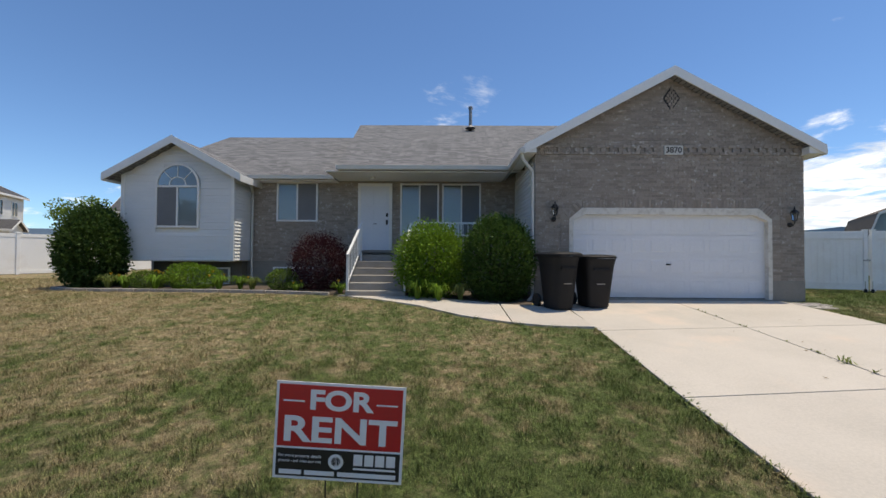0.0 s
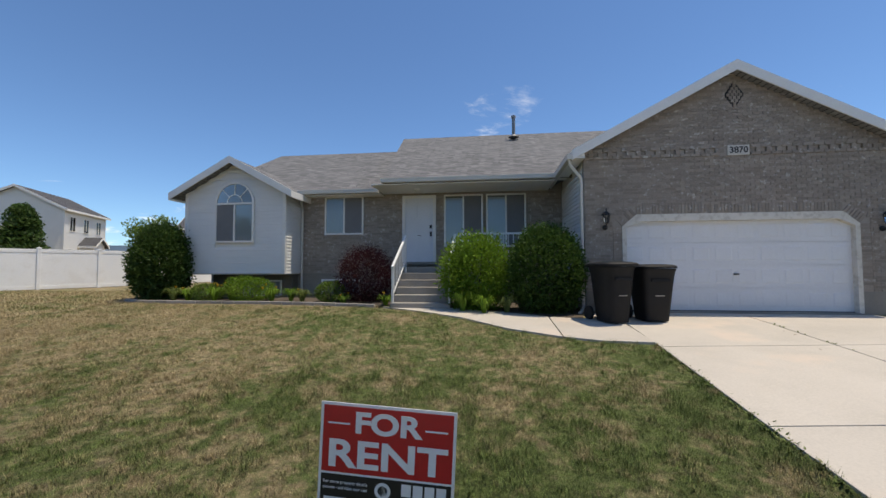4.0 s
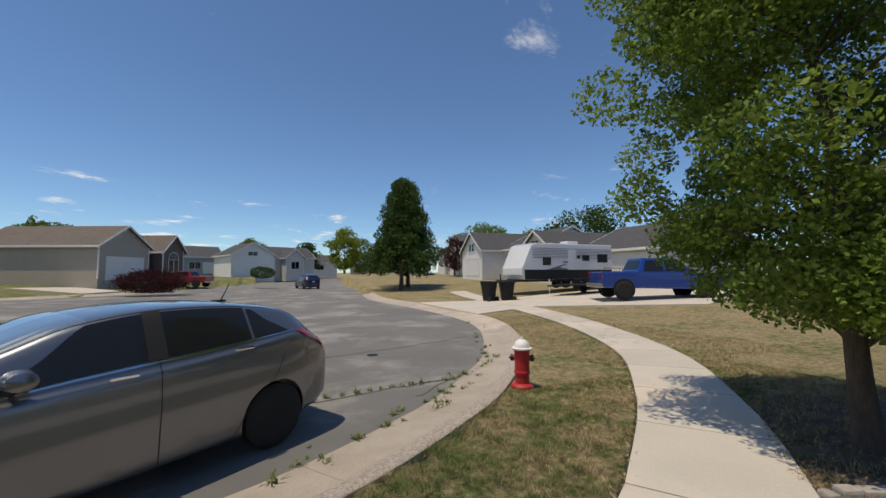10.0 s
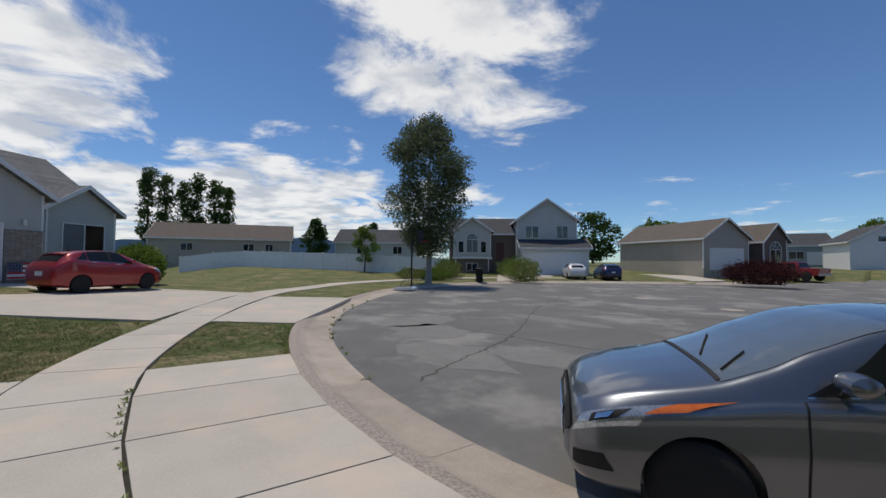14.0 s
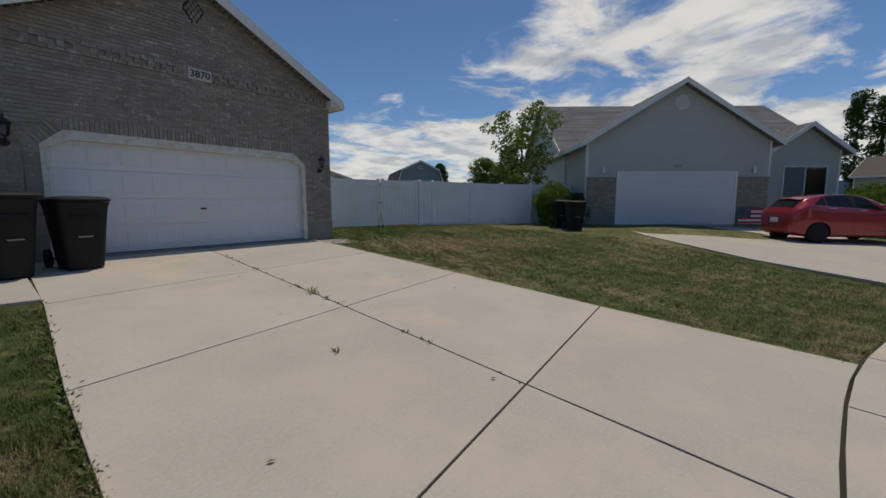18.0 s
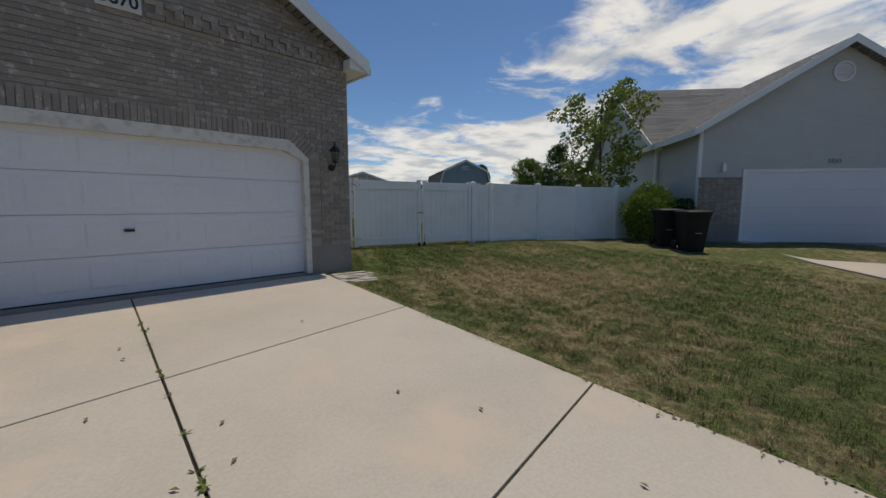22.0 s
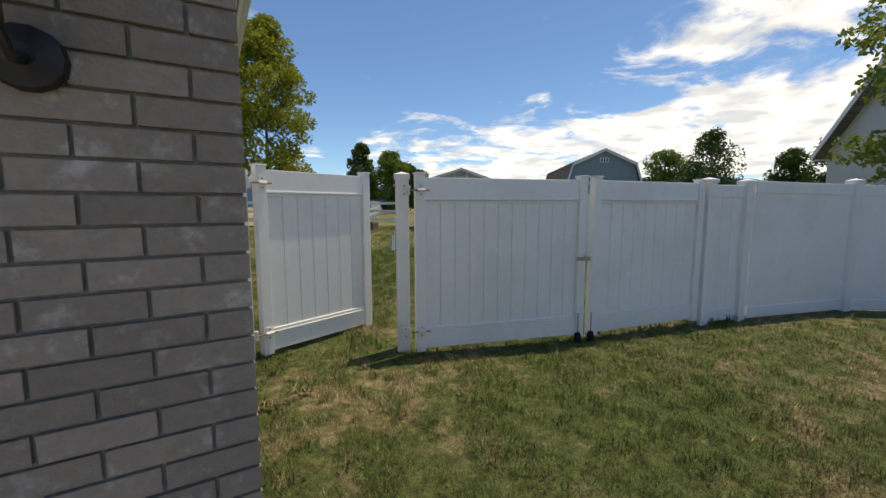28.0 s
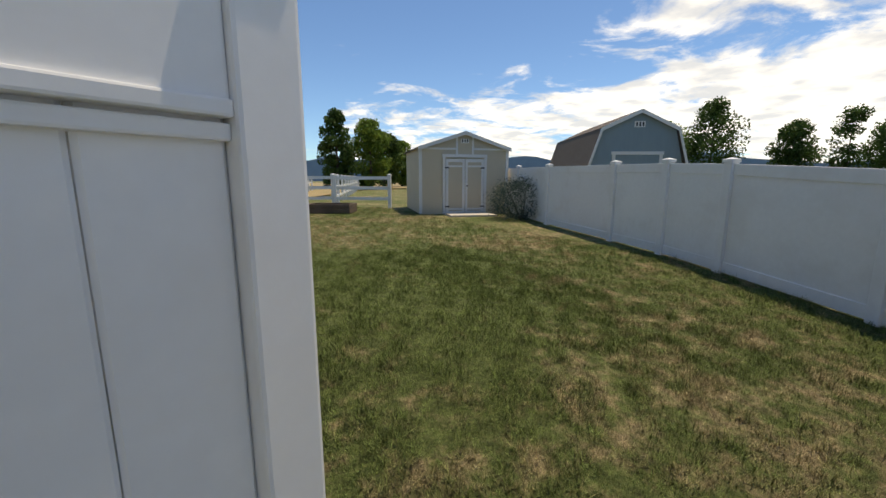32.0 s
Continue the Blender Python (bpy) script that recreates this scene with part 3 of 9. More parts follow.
def make_tree(name, at, h, h0, r, n, leaf, mat, label, shape="oval", trunk_r=0.14, clumps=70, clump_r=None, category="tree", width=0.6, seed=1, droop=0.0, limbs=14, lean=(0, 0), bark=None, group="", out=False):
    global rng
    rng = np.random.default_rng(seed)
    t = thing(name, label, category, at, group=group)
    centres, pts = crown_points(h0, h, r, n, shape, clumps, clump_r or r * 0.3)
    sway = np.stack([lean[0] * (pts[:, 2] / h) ** 2, lean[1] * (pts[:, 2] / h) ** 2, 0 * pts[:, 0]], 1)
    o = None
    if out:
        o = pts * np.array([1, 1, 0]) / (np.linalg.norm(pts[:, :2], axis=1, keepdims=True) + 0.05)
    part("crown", leaf_cloud("crown", pts + sway, leaf, width, 0.0, o, droop), mat, t)
    mb = MB()
    zs = np.linspace(-0.1, h * 0.86, 9)
    mb.tube([(lean[0] * (z / h) ** 2 + 0.03 * math.sin(z * 2.1 + seed), lean[1] * (z / h) ** 2 + 0.03 * math.cos(z * 1.7 + seed), z) for z in zs],
            [trunk_r * (1.25 if i == 0 else max(0.08, 1 - 0.105 * i)) for i in range(9)], 10)
    part("trunk", mb, bark or BARK, t, smooth=True)
    order = sorted(range(len(centres)), key=lambda i: centres[i][2])
    for i in order[:: max(1, len(order) // max(1, limbs))][:limbs]:
        c = [float(v) for v in centres[i]]
        z0 = max(h0 * 0.75, c[2] - 0.55 * math.hypot(c[0], c[1]) - 0.15)
        q = Vector((lean[0] * (z0 / h) ** 2, lean[1] * (z0 / h) ** 2, z0))
        e = Vector(c) + Vector((lean[0] * (c[2] / h) ** 2, lean[1] * (c[2] / h) ** 2, 0))
        mid = q.lerp(e, 0.5) + Vector((0, 0, 0.06 * (e - q).length))
        rr = max(0.012, trunk_r * 0.38 * (1 - z0 / h))
        part("limb", MB().tube([q, mid, e], [rr, rr * 0.7, rr * 0.25], 6), bark or BARK, t, smooth=True)
    return t


def make_shrub(name, at, size, n, leaf, mat, label, width=0.55, seed=3, category="shrub", stems=5, group="", rough=0.22, up=0.2):
    """A dense bush: leaves on a lumpy body, with a few stems inside."""
    global rng
    rng = np.random.default_rng(seed)
    t = thing(name, label, category, at, group=group)
    sx, sy, sz = size
    d = rng.normal(size=(n, 3))
    d /= np.linalg.norm(d, axis=1, keepdims=True)
    lump = np.array([noise.noise(Vector(p) * 2.3 + Vector((seed, 0, 0))) for p in d[:: max(1, n // 4000)]])
    lump = np.repeat(lump, max(1, n // 4000) + 1)[:n] if len(lump) < n else lump
    if len(lump) < n:
        lump = np.resize(lump, n)
    idx = np.arange(n) // max(1, n // 4000)
    base = d[np.clip(idx * max(1, n // 4000), 0, n - 1)]
    d2 = base + 0.10 * rng.normal(size=(n, 3))
    d2 /= np.linalg.norm(d2, axis=1, keepdims=True)
    rad = (1 + rough * lump) * np.where(rng.uniform(size=n) < 0.8, rng.uniform(0.9, 1.04, n), rng.uniform(0.4, 0.95, n))
    p = d2 * rad[:, None] * np.array([sx, sy, sz]) / 2
    p[:, 2] = np.maximum(p[:, 2] + sz * 0.5, 0.02 + 0.05 * rng.uniform(size=n))
    part("foliage", leaf_cloud("foliage", p, leaf, width, up, d2 * 0.8), mat, t)
    for k in range(stems):
        a = 2 * math.pi * k / stems
        e = (0.3 * sx * math.cos(a), 0.3 * sy * math.sin(a), 0.75 * sz)
        part("stem", MB().tube([(0.04 * math.cos(a), 0.04 * math.sin(a), -0.05), (e[0] * 0.5, e[1] * 0.5, sz * 0.35), e], [0.022, 0.016, 0.006], 6), BARK, t)
    return t


def make_weeping_spruce(at):
    """A leaning trunk with arching boughs that hang in curtains."""
    rs = np.random.default_rng(26)
    t = thing("weeping_spruce", "dark weeping spruce with a bent narrow top", "tree", at)
    h = 6.9

    def stem(z):
        u = z / h
        return np.array([0.15 * math.sin(3 * u), 1.65 * u ** 1.35 + 0.10 * math.sin(7 * u), z])
    zs = np.linspace(-0.1, h, 14)
    part("trunk", MB().tube([tuple(stem(max(z, 0.0)) if z > 0 else (0, 0, z)) for z in zs], [0.15 * (1 - 0.9 * i / 13) for i in range(14)], 9), BARK, t, smooth=True)
    pts = []
    for k in range(210):
        z = h * rs.uniform(0.12, 1.0) ** 0.9
        u = z / h
        a = rs.uniform(0, 2 * np.pi)
        reach = float(np.interp(u, [0, 0.42, 0.62, 1.0], [2.2, 1.9, 0.75, 0.3])) * rs.uniform(0.4, 1.05)
        if math.sin(a) > 0.2 and u < 0.5:
            reach *= 0.75
        reach = max(0.22, reach)
        q = stem(z)
        bough = []
        for i in range(9):
            w = i / 8
            p = q + np.array([reach * w * math.cos(a), reach * w * math.sin(a), 0.30 * reach * math.sin(2.4 * w) - 0.55 * reach * w * w])
            p[2] = max(p[2], 0.15)
            bough.append(p)
        if k % 5 == 0:
            part("bough", MB().tube([tuple(p) for p in bough[:7]], [0.03 * (1 - 0.12 * i) for i in range(7)], 5), BARK, t, smooth=True)
        for _ in range(11):
            i = rs.uniform(0.15, 1.0) * 8
            j = int(min(i, 7))
            p = bough[j] + (bough[j + 1] - bough[j]) * (i - j)
            drop = min(rs.uniform(0.25, 1.3), max(0.1, p[2] - 0.05)) * (1.0 if u < 0.85 else 0.45)
            m = int(14 + 16 * drop)
            v = rs.uniform(0, 1, m)
            pts.append(p + np.stack([rs.normal(size=m) * 0.06, rs.normal(size=m) * 0.06, -drop * v], 1))
    part("crown", leaf_cloud("crown", np.concatenate(pts), 0.15, 0.22, 0.0, None, 1.3), NEEDLE, t)
    return t


def make_tuft(name, at, r, h, n, mat, label, seed=5, category="plant", wide=0.02, flowers=0, group=""):
    """Strap leaves that arch out from one crown."""
    rs = np.random.default_rng(seed)
    t = thing(name, label, category, at, group=group)
    mb = MB()
    for _ in range(n):
        a, k, hh = rs.uniform(0, 6.283), r * rs.uniform(0.35, 1.0), h * rs.uniform(0.65, 1.0)
        ca, sa = math.cos(a), math.sin(a)
        pts = [(0.04 * ca, 0.04 * sa, 0), (k * 0.35 * ca, k * 0.35 * sa, hh * 0.75), (k * 0.75 * ca, k * 0.75 * sa, hh), (k * ca, k * sa, hh * 0.62)]
        ws = [wide * 0.5, wide * 0.6, wide * 0.45, 0.001]
        vs = [(p[0] - w * sa * s, p[1] + w * ca * s, p[2]) for p, w in zip(pts, ws) for s in (-1, 1)]
        mb.add(vs, [(2 * i, 2 * i + 1, 2 * i + 3, 2 * i + 2) for i in range(3)])
    part("leaves", mb, mat, t)
    for _ in range(flowers):
        a, k = rs.uniform(0, 6.283), r * rs.uniform(0.2, 0.8)
        q = (k * math.cos(a), k * math.sin(a), h * rs.uniform(0.95, 1.25))
        part("flower", MB().lathe([(0.005, -0.05), (0.03, 0.0), (0.045, 0.015), (0.01, 0.005)], 6, at=q), FLOWER, t)
    return t


def grass_field(name, boxes, density, mat, length=0.05, width=0.006, keep=None, seed=11, label="short mown lawn grass with dry patches"):
    """Blades as single leaning slivers over boxes of ground."""
    rs = np.random.default_rng(seed)
    xs, ys, ls = [], [], []
    for x0, x1, y0, y1, k in boxes:
        n = int((x1 - x0) * (y1 - y0) * density * k)
        xs.append(rs.uniform(x0, x1, n)); ys.append(rs.uniform(y0, y1, n))
    x, y = np.concatenate(xs), np.concatenate(ys)
    if keep is not None:
        ok = keep(x, y)
        x, y = x[ok], y[ok]
    n = len(x)
    z = gz(x, y) - 0.004
    a = rs.uniform(0, 2 * np.pi, n)
    # the turf grows in tufts
    tuft = np.zeros(n)
    for k in range(14):
        q = rs.uniform(0, 2 * np.pi)
        f = rs.uniform(5, 26)
        tuft += np.sin(f * (x * np.cos(q) + y * np.sin(q)) + rs.uniform(0, 6.28))
    L = length * rs.uniform(0.5, 1.35, n) * np.clip(1.0 + 0.22 * tuft, 0.3, 1.9)
    lean = rs.uniform(0.35, 0.97, n)
    dx, dy = np.cos(a), np.sin(a)
    w = width * rs.uniform(0.6, 1.3, n)
    v = np.empty((n, 3, 3))
    v[:, 0] = np.stack([x - dy * w / 2, y + dx * w / 2, z], 1)
    v[:, 1] = np.stack([x + dy * w / 2, y - dx * w / 2, z], 1)
    v[:, 2] = np.stack([x + dx * L * lean, y + dy * L * lean, z + L * np.sqrt(1 - np.minimum(lean, 0.95) ** 2)], 1)
    me = bpy.data.meshes.new(name)
    me.vertices.add(3 * n)
    me.vertices.foreach_set("co", v.ravel())
    me.loops.add(3 * n)
    me.loops.foreach_set("vertex_index", np.arange(3 * n, dtype=np.int32))
    me.polygons.add(n)
    me.polygons.foreach_set("loop_start", np.arange(0, 3 * n, 3, dtype=np.int32))
    me.update(calc_edges=True)
    me.materials.append(mat)
    return tagged(new(name, me), label, "grass", kind="stuff")


# ---- cars ----
def car_paint(name, c, metal=0.6):
    return surf(name, c, tuple(v * 0.92 for v in c), 3, 300, 0.32, 0, 1, metal=metal, coat=1.0)


PAINT_GREY = car_paint("paint_grey", (0.165, 0.18, 0.205), 0.75)
PAINT_RED = car_paint("paint_red", (0.32, 0.008, 0.014), 0.25)
PAINT_BLUE = car_paint("paint_blue", (0.01, 0.06, 0.32), 0.4)
PAINT_NAVY = car_paint("paint_navy", (0.012, 0.02, 0.07), 0.4)
PAINT_WHITE = car_paint("paint_white", (0.72, 0.73, 0.74), 0.0)
PAINT_BLACK = car_paint("paint_black", (0.012, 0.013, 0.018), 0.3)
CARGLASS = surf("car_glass", (0.012, 0.014, 0.016), (0.016, 0.018, 0.02), 2, 40, 0.06, spec=0.4)
SHIELD = surf("windscreen_glass", (0.10, 0.115, 0.115), (0.13, 0.145, 0.14), 1.5, 9, 0.03, spec=0.8, coat=1.0)
RUBBER = surf("tyre_rubber", (0.010, 0.010, 0.010), (0.017, 0.0165, 0.016), 8, 90, 0.85, 0.2, 150)
RIM_BLACK = surf("rim_black", (0.075, 0.075, 0.078), (0.10, 0.10, 0.10), 8, 60, 0.25, metal=0.6)
RIM_SILVER = surf("rim_silver", (0.5, 0.5, 0.51), (0.42, 0.42, 0.43), 8, 60, 0.3, metal=0.9)
CHROME = surf("chrome", (0.75, 0.75, 0.76), (0.68, 0.68, 0.69), 8, 60, 0.12, metal=1.0)
LAMP_CLEAR = surf("lamp_clear", (0.55, 0.57, 0.58), (0.3, 0.31, 0.32), 14, 60, 0.08, metal=0.5, coat=1.0)
LAMP_RED = surf("lamp_red", (0.42, 0.008, 0.008), (0.3, 0.005, 0.005), 14, 60, 0.12, coat=1.0)
LAMP_AMBER = surf("lamp_amber", (0.75, 0.18, 0.02), (0.6, 0.12, 0.01), 14, 60, 0.12, coat=1.0)
SEAM = surf("seam_black", (0.006, 0.006, 0.006), (0.01, 0.01, 0.01), 8, 60, 0.7)

HATCH = dict(
    x=[0, .05, .18, .45, .95, 1.25, 1.55, 1.95, 2.4, 3.0, 3.5, 3.82, 4.05, 4.2, 4.28, 4.31],
    top=[.62, .73, .83, .92, 1.02, 1.125, 1.265, 1.41, 1.475, 1.475, 1.425, 1.35, 1.16, 1.00, .86, .66],
    belt=[.50, .62, .72, .80, .88, .93, .955, .98, 1.005, 1.045, 1.10, 1.12, 1.02, .91, .78, .60],
    bot=[.34, .25, .20, .18, .18, .18, .18, .18, .18, .18, .18, .2, .24, .28, .33, .40],
    w=[.52, .68, .79, .85, .88, .885, .89, .89, .89, .885, .875, .85, .80, .74, .66, .52],
    roof=[.36, .52, .63, .70, .735, .72, .68, .63, .605, .595, .585, .57, .58, .60, .57, .45])


def make_car(name, label, paint, at, turn, sc=(1, 1, 1), rim=RIM_BLACK, detail=True, group="", windscreen=SHIELD, plan=HATCH, steer=0.0):
    """A five-door hatchback, nose towards -x, with the middle of its length over the origin."""
    t = thing(name, label, "car", at, turn, group=group)
    L = plan["x"][-1]
    K = {k: np.array(v, float) for k, v in plan.items()}

    def cr(xq, key):
        xk, yk = K["x"], K[key]
        m = np.gradient(yk, xk)
        i = int(np.clip(np.searchsorted(xk, xq) - 1, 0, len(xk) - 2))
        hh = xk[i + 1] - xk[i]
        u = (xq - xk[i]) / hh
        return ((2 * u**3 - 3 * u**2 + 1) * yk[i] + (u**3 - 2 * u**2 + u) * hh * m[i] * 0.8 + (-2 * u**3 + 3 * u**2) * yk[i + 1] + (u**3 - u**2) * hh * m[i + 1] * 0.8)

    memo = {}

    def section(x):
        if x not in memo:
            memo[x] = section_at(x)
        return memo[x]

    def section_at(x):
        top, belt, bot, w, rf = (cr(x, k) for k in ("top", "belt", "bot", "w", "roof"))
        belt = min(belt, top - 0.05)
        edge = top - 0.035 - 0.02 * (w - rf)
        mid = bot + 0.5 * (belt - bot)
        return [(0, bot), (.8 * w, bot), (.955 * w, bot + .06), (.985 * w, mid - .08), (w, mid + .06), (.985 * w, belt - .05), (.945 * w, belt),
                (.945 * w * .5 + rf * .52, belt * .5 + edge * .5), (rf, edge), (rf * .6, top - .008), (0, top)]

    def S(x, s, side=1, off=0.0):
        def at_(xx, ss):
            c = section(min(max(xx, 0.0), L))
            i = int(min(max(math.floor(ss), 0), 9))
            u = ss - i
            p0, p1, p2, p3 = c[max(i - 1, 0)], c[i], c[i + 1], c[min(i + 2, 10)]
            q = []
            for d in (0, 1):
                m1, m2 = (p2[d] - p0[d]) * 0.3, (p3[d] - p1[d]) * 0.3
                q.append((2 * u**3 - 3 * u**2 + 1) * p1[d] + (u**3 - 2 * u**2 + u) * m1 + (-2 * u**3 + 3 * u**2) * p2[d] + (u**3 - u**2) * m2)
            return Vector((xx, q[0], q[1]))
        p = at_(x, s)
        if off:
            e = 0.02
            n = (at_(x + e, s) - at_(x - e, s)).cross(at_(x, min(s + 0.05, 10)) - at_(x, max(s - 0.05, 0)))
            if n.length > 1e-9:
                n.normalize()
                if n.dot(Vector((0, p.y, p.z - 0.7))) < 0:
                    n = -n
                p = p + n * off
        return Vector(((p.x - L / 2) * sc[0], p.y * side * sc[1], p.z * sc[2]))
    nx, ns = (72, 40) if detail else (40, 20)
    xs = [L * (0.5 - 0.5 * math.cos(math.pi * i / nx)) * 0.5 + L * i / nx * 0.5 for i in range(nx + 1)]
    ss = [10 * j / ns for j in range(ns + 1)]
    vs, fs = [], []
    ring = 2 * ns
    for x in xs:
        right = [S(x, s, 1) for s in ss]
        left = [S(x, s, -1) for s in ss[1:-1]][::-1]
        vs += right + left
    for i in range(nx):
        for k in range(ring):
            a, b = i * ring + k, i * ring + (k + 1) % ring
            fs.append((a, b, b + ring, a + ring))
    fs += [tuple(range(ring))[::-1], tuple(nx * ring + k for k in range(ring))]
    body = part("body", MB().add(vs, fs), paint, t, smooth=True)
    R, fa, ra = 0.315, 0.84, 3.49
    cut = MB()
    for ax in (fa, ra):
        for sd in (-1, 1):
            cut.lathe([(R + 0.045, -0.17), (R + 0.045, 0.3)], 28, m=Matrix.Translation(((ax - L / 2) * sc[0], sd * 0.74 * sc[1], R)) @ Matrix.Rotation(-sd * math.pi / 2, 4, "X"))
    co = new("cutter", cut.mesh("cutter"))
    md = body.modifiers.new("arches", "BOOLEAN")
    md.operation, md.object, md.solver = "DIFFERENCE", co, "EXACT"
    co.parent = t
    dg = bpy.context.evaluated_depsgraph_get()
    me = bpy.data.meshes.new_from_object(body.evaluated_get(dg))
    body.modifiers.clear()
    if len(me.polygons) > 200:
        body.data = me
        for p in me.polygons:
            p.use_smooth = True
        me.set_sharp_from_angle(angle=radians(38))
    bpy.data.objects.remove(co)

    def patch(pname, x0, x1, s0, s1, mat, both=True, off=0.004, n=10, lbl="", skew=None):
        for sd in ((1, -1) if both else (1,)):
            v = []
            for i in range(n + 1):
                for j in range(n + 1):
                    s = s0 + (s1 - s0) * j / n
                    xa, xb = (x0, x1) if not skew else (x0 + skew[0] * j / n, x1 + skew[1] * j / n)
                    v.append(S(xa + (xb - xa) * i / n, s, sd, off))
            part(pname, MB().add(v, [(i * (n + 1) + j, i * (n + 1) + j + 1, (i + 1) * (n + 1) + j + 1, (i + 1) * (n + 1) + j) for i in range(n) for j in range(n)]), mat, t, lbl, smooth=True)

    def full(pname, x0, x1, s0, mat, n=12, off=0.004, lbl=""):
        v, w = [], []
        for i in range(n + 1):
            x = x0 + (x1 - x0) * i / n
            row = [S(x, s0 + (10 - s0) * j / n, 1, off) for j in range(n + 1)] + [S(x, 10 - (10 - s0) * j / n, -1, off) for j in range(1, n + 1)]
            w = len(row)
            v += row
        part(pname, MB().add(v, [(i * w + j, i * w + j + 1, (i + 1) * w + j + 1, (i + 1) * w + j) for i in range(n) for j in range(w - 1)]), mat, t, lbl, smooth=True)
    full("windscreen", 1.0, 2.02, 8.08, windscreen, lbl="raked windscreen")
    full("rear_window", 3.90, 4.12, 8.3, CARGLASS)
    patch("front_side_window", 1.42, 2.40, 6.32, 7.9, CARGLASS, skew=(0.58, 0.0))
    patch("rear_side_window", 2.46, 3.24, 6.32, 7.9, CARGLASS, skew=(0.0, 0.0))
    patch("pillar", 2.36, 2.50, 6.3, 7.95, SEAM, off=0.009)
    patch("quarter_window", 3.27, 3.66, 6.32, 7.8, CARGLASS, skew=(0.0, -0.33))
    patch("headlight", 0.05, 0.46, 4.65, 6.15, LAMP_CLEAR, skew=(0.08, 0.30), off=0.008)
    patch("headlight_bezel", 0.16, 0.34, 5.0, 5.75, SEAM, skew=(0.03, 0.1), off=0.011)
    patch("projector_lens", 0.20, 0.29, 5.15, 5.6, CHROME, skew=(0.02, 0.04), off=0.016)
    patch("indicator", 0.50, 0.76, 5.15, 6.15, LAMP_AMBER, skew=(0.20, 0.30), off=0.011)
    patch("taillight", 3.84, 4.22, 5.0, 6.2, LAMP_RED, skew=(-0.10, -0.04), off=0.012)
    patch("fog_light", 0.06, 0.32, 2.7, 3.55, SEAM, off=0.006, skew=(0.0, -0.07))
    full("grille", 0.012, 0.05, 5.2, SEAM, n=8, off=0.012)
    if detail:
        patch("belt_trim", 1.42, 3.72, 6.20, 6.27, CHROME, off=0.007, n=14)
        part("grille_backing", MB().box(-L / 2 - 0.006, -L / 2 + 0.03, -0.40, 0.40, 0.40, 0.63), SEAM, t)
        for z in (0.42, 0.475, 0.53, 0.585):
            part("grille_bar", MB().box(-L / 2 - 0.016, -L / 2 + 0.02, -0.37, 0.37, z, z + 0.02), CHROME, t, bevel=0.006)
        patch("roof_seam", 1.98, 3.55, 8.04, 8.12, SEAM, off=0.003, n=12)
        for xa, xb, s0, s1 in ((1.40, 1.43, 1.6, 6.0), (2.43, 2.455, 1.6, 7.9)):
            patch("door_seam", xa, xb - 0.017, s0, s1, SEAM, off=0.003, n=14)
        patch("rear_door_seam", 2.95, 2.958, 1.6, 4.6, SEAM, off=0.003, n=14, skew=(0.62, 0.62))
        patch("sill_seam", 1.40, 2.98, 1.55, 1.62, SEAM, off=0.003, n=10)
        patch("cowl", 0.98, 1.012, 8.2, 9.95, SEAM, off=0.006, n=6)
        for sd in (1, -1):
            for x in (2.18, 3.12):
                p = S(x, 5.35, sd, 0.03)
                part("door_handle", MB().cbox(p.x, p.y, p.z, 0.19, 0.03, 0.028), CHROME, t, "chrome door handle", bevel=0.01)
            p = S(1.62, 6.45, sd, 0.1)
            mir = part("mirror", MB().lathe([(0.03, -0.1), (0.085, -0.07), (0.095, 0.0), (0.08, 0.07), (0.03, 0.1)], 12, m=Matrix.Translation(p + Vector((0, sd * 0.03, 0.03))) @ Matrix.Rotation(math.pi / 2, 4, "X") @ Matrix.Diagonal((1, 0.75, 1, 1))), paint, t, smooth=True)
            part("mirror_stalk", MB().tube([S(1.60, 6.3, sd), p], 0.02, 6), SEAM, mir)
        for sd in (-1, 1):
            q = S(1.06, 8.6 if sd < 0 else 9.6, -1, 0.012)
            part("wiper", MB().tube([q, S(1.28, 9.2, -1 if sd < 0 else 1, 0.014)], 0.008, 5), SEAM, t)
        q = S(3.35, 10, 1)
        part("antenna", MB().tube([q, q + Vector((0.1, 0, 0.2))], [0.008, 0.004], 6).cbox(q.x - 0.02, q.y, q.z + 0.008, 0.14, 0.05, 0.02), SEAM, t)
        part("spoiler", MB().add([S(3.72, s, sd, 0.012) for sd in (1, -1) for s in (8.2, 10)] + [S(3.86, s, sd, 0.012) + Vector((0.05, 0, 0.012)) for sd in (1, -1) for s in (8.2, 10)], [(0, 1, 5, 4), (1, 0, 4, 5), (2, 3, 7, 6)]), paint, t)
        part("number_plate", MB().cbox(L / 2 * sc[0] + 0.0, 0, 0.72, 0.012, 0.32, 0.15), PAINT_WHITE, t)
    else:
        part("number_plate", MB().cbox(L / 2 * sc[0] + 0.0, 0, 0.72 * sc[2], 0.012, 0.3, 0.13), PAINT_WHITE, t)
    for ax in (fa, ra):
        for sd in (1, -1):
            make_wheel(t, ((ax - L / 2) * sc[0], sd * 0.765 * sc[1], R), R, sd, rim, 0.2, steer=steer if ax == fa else 0.0)
    return t


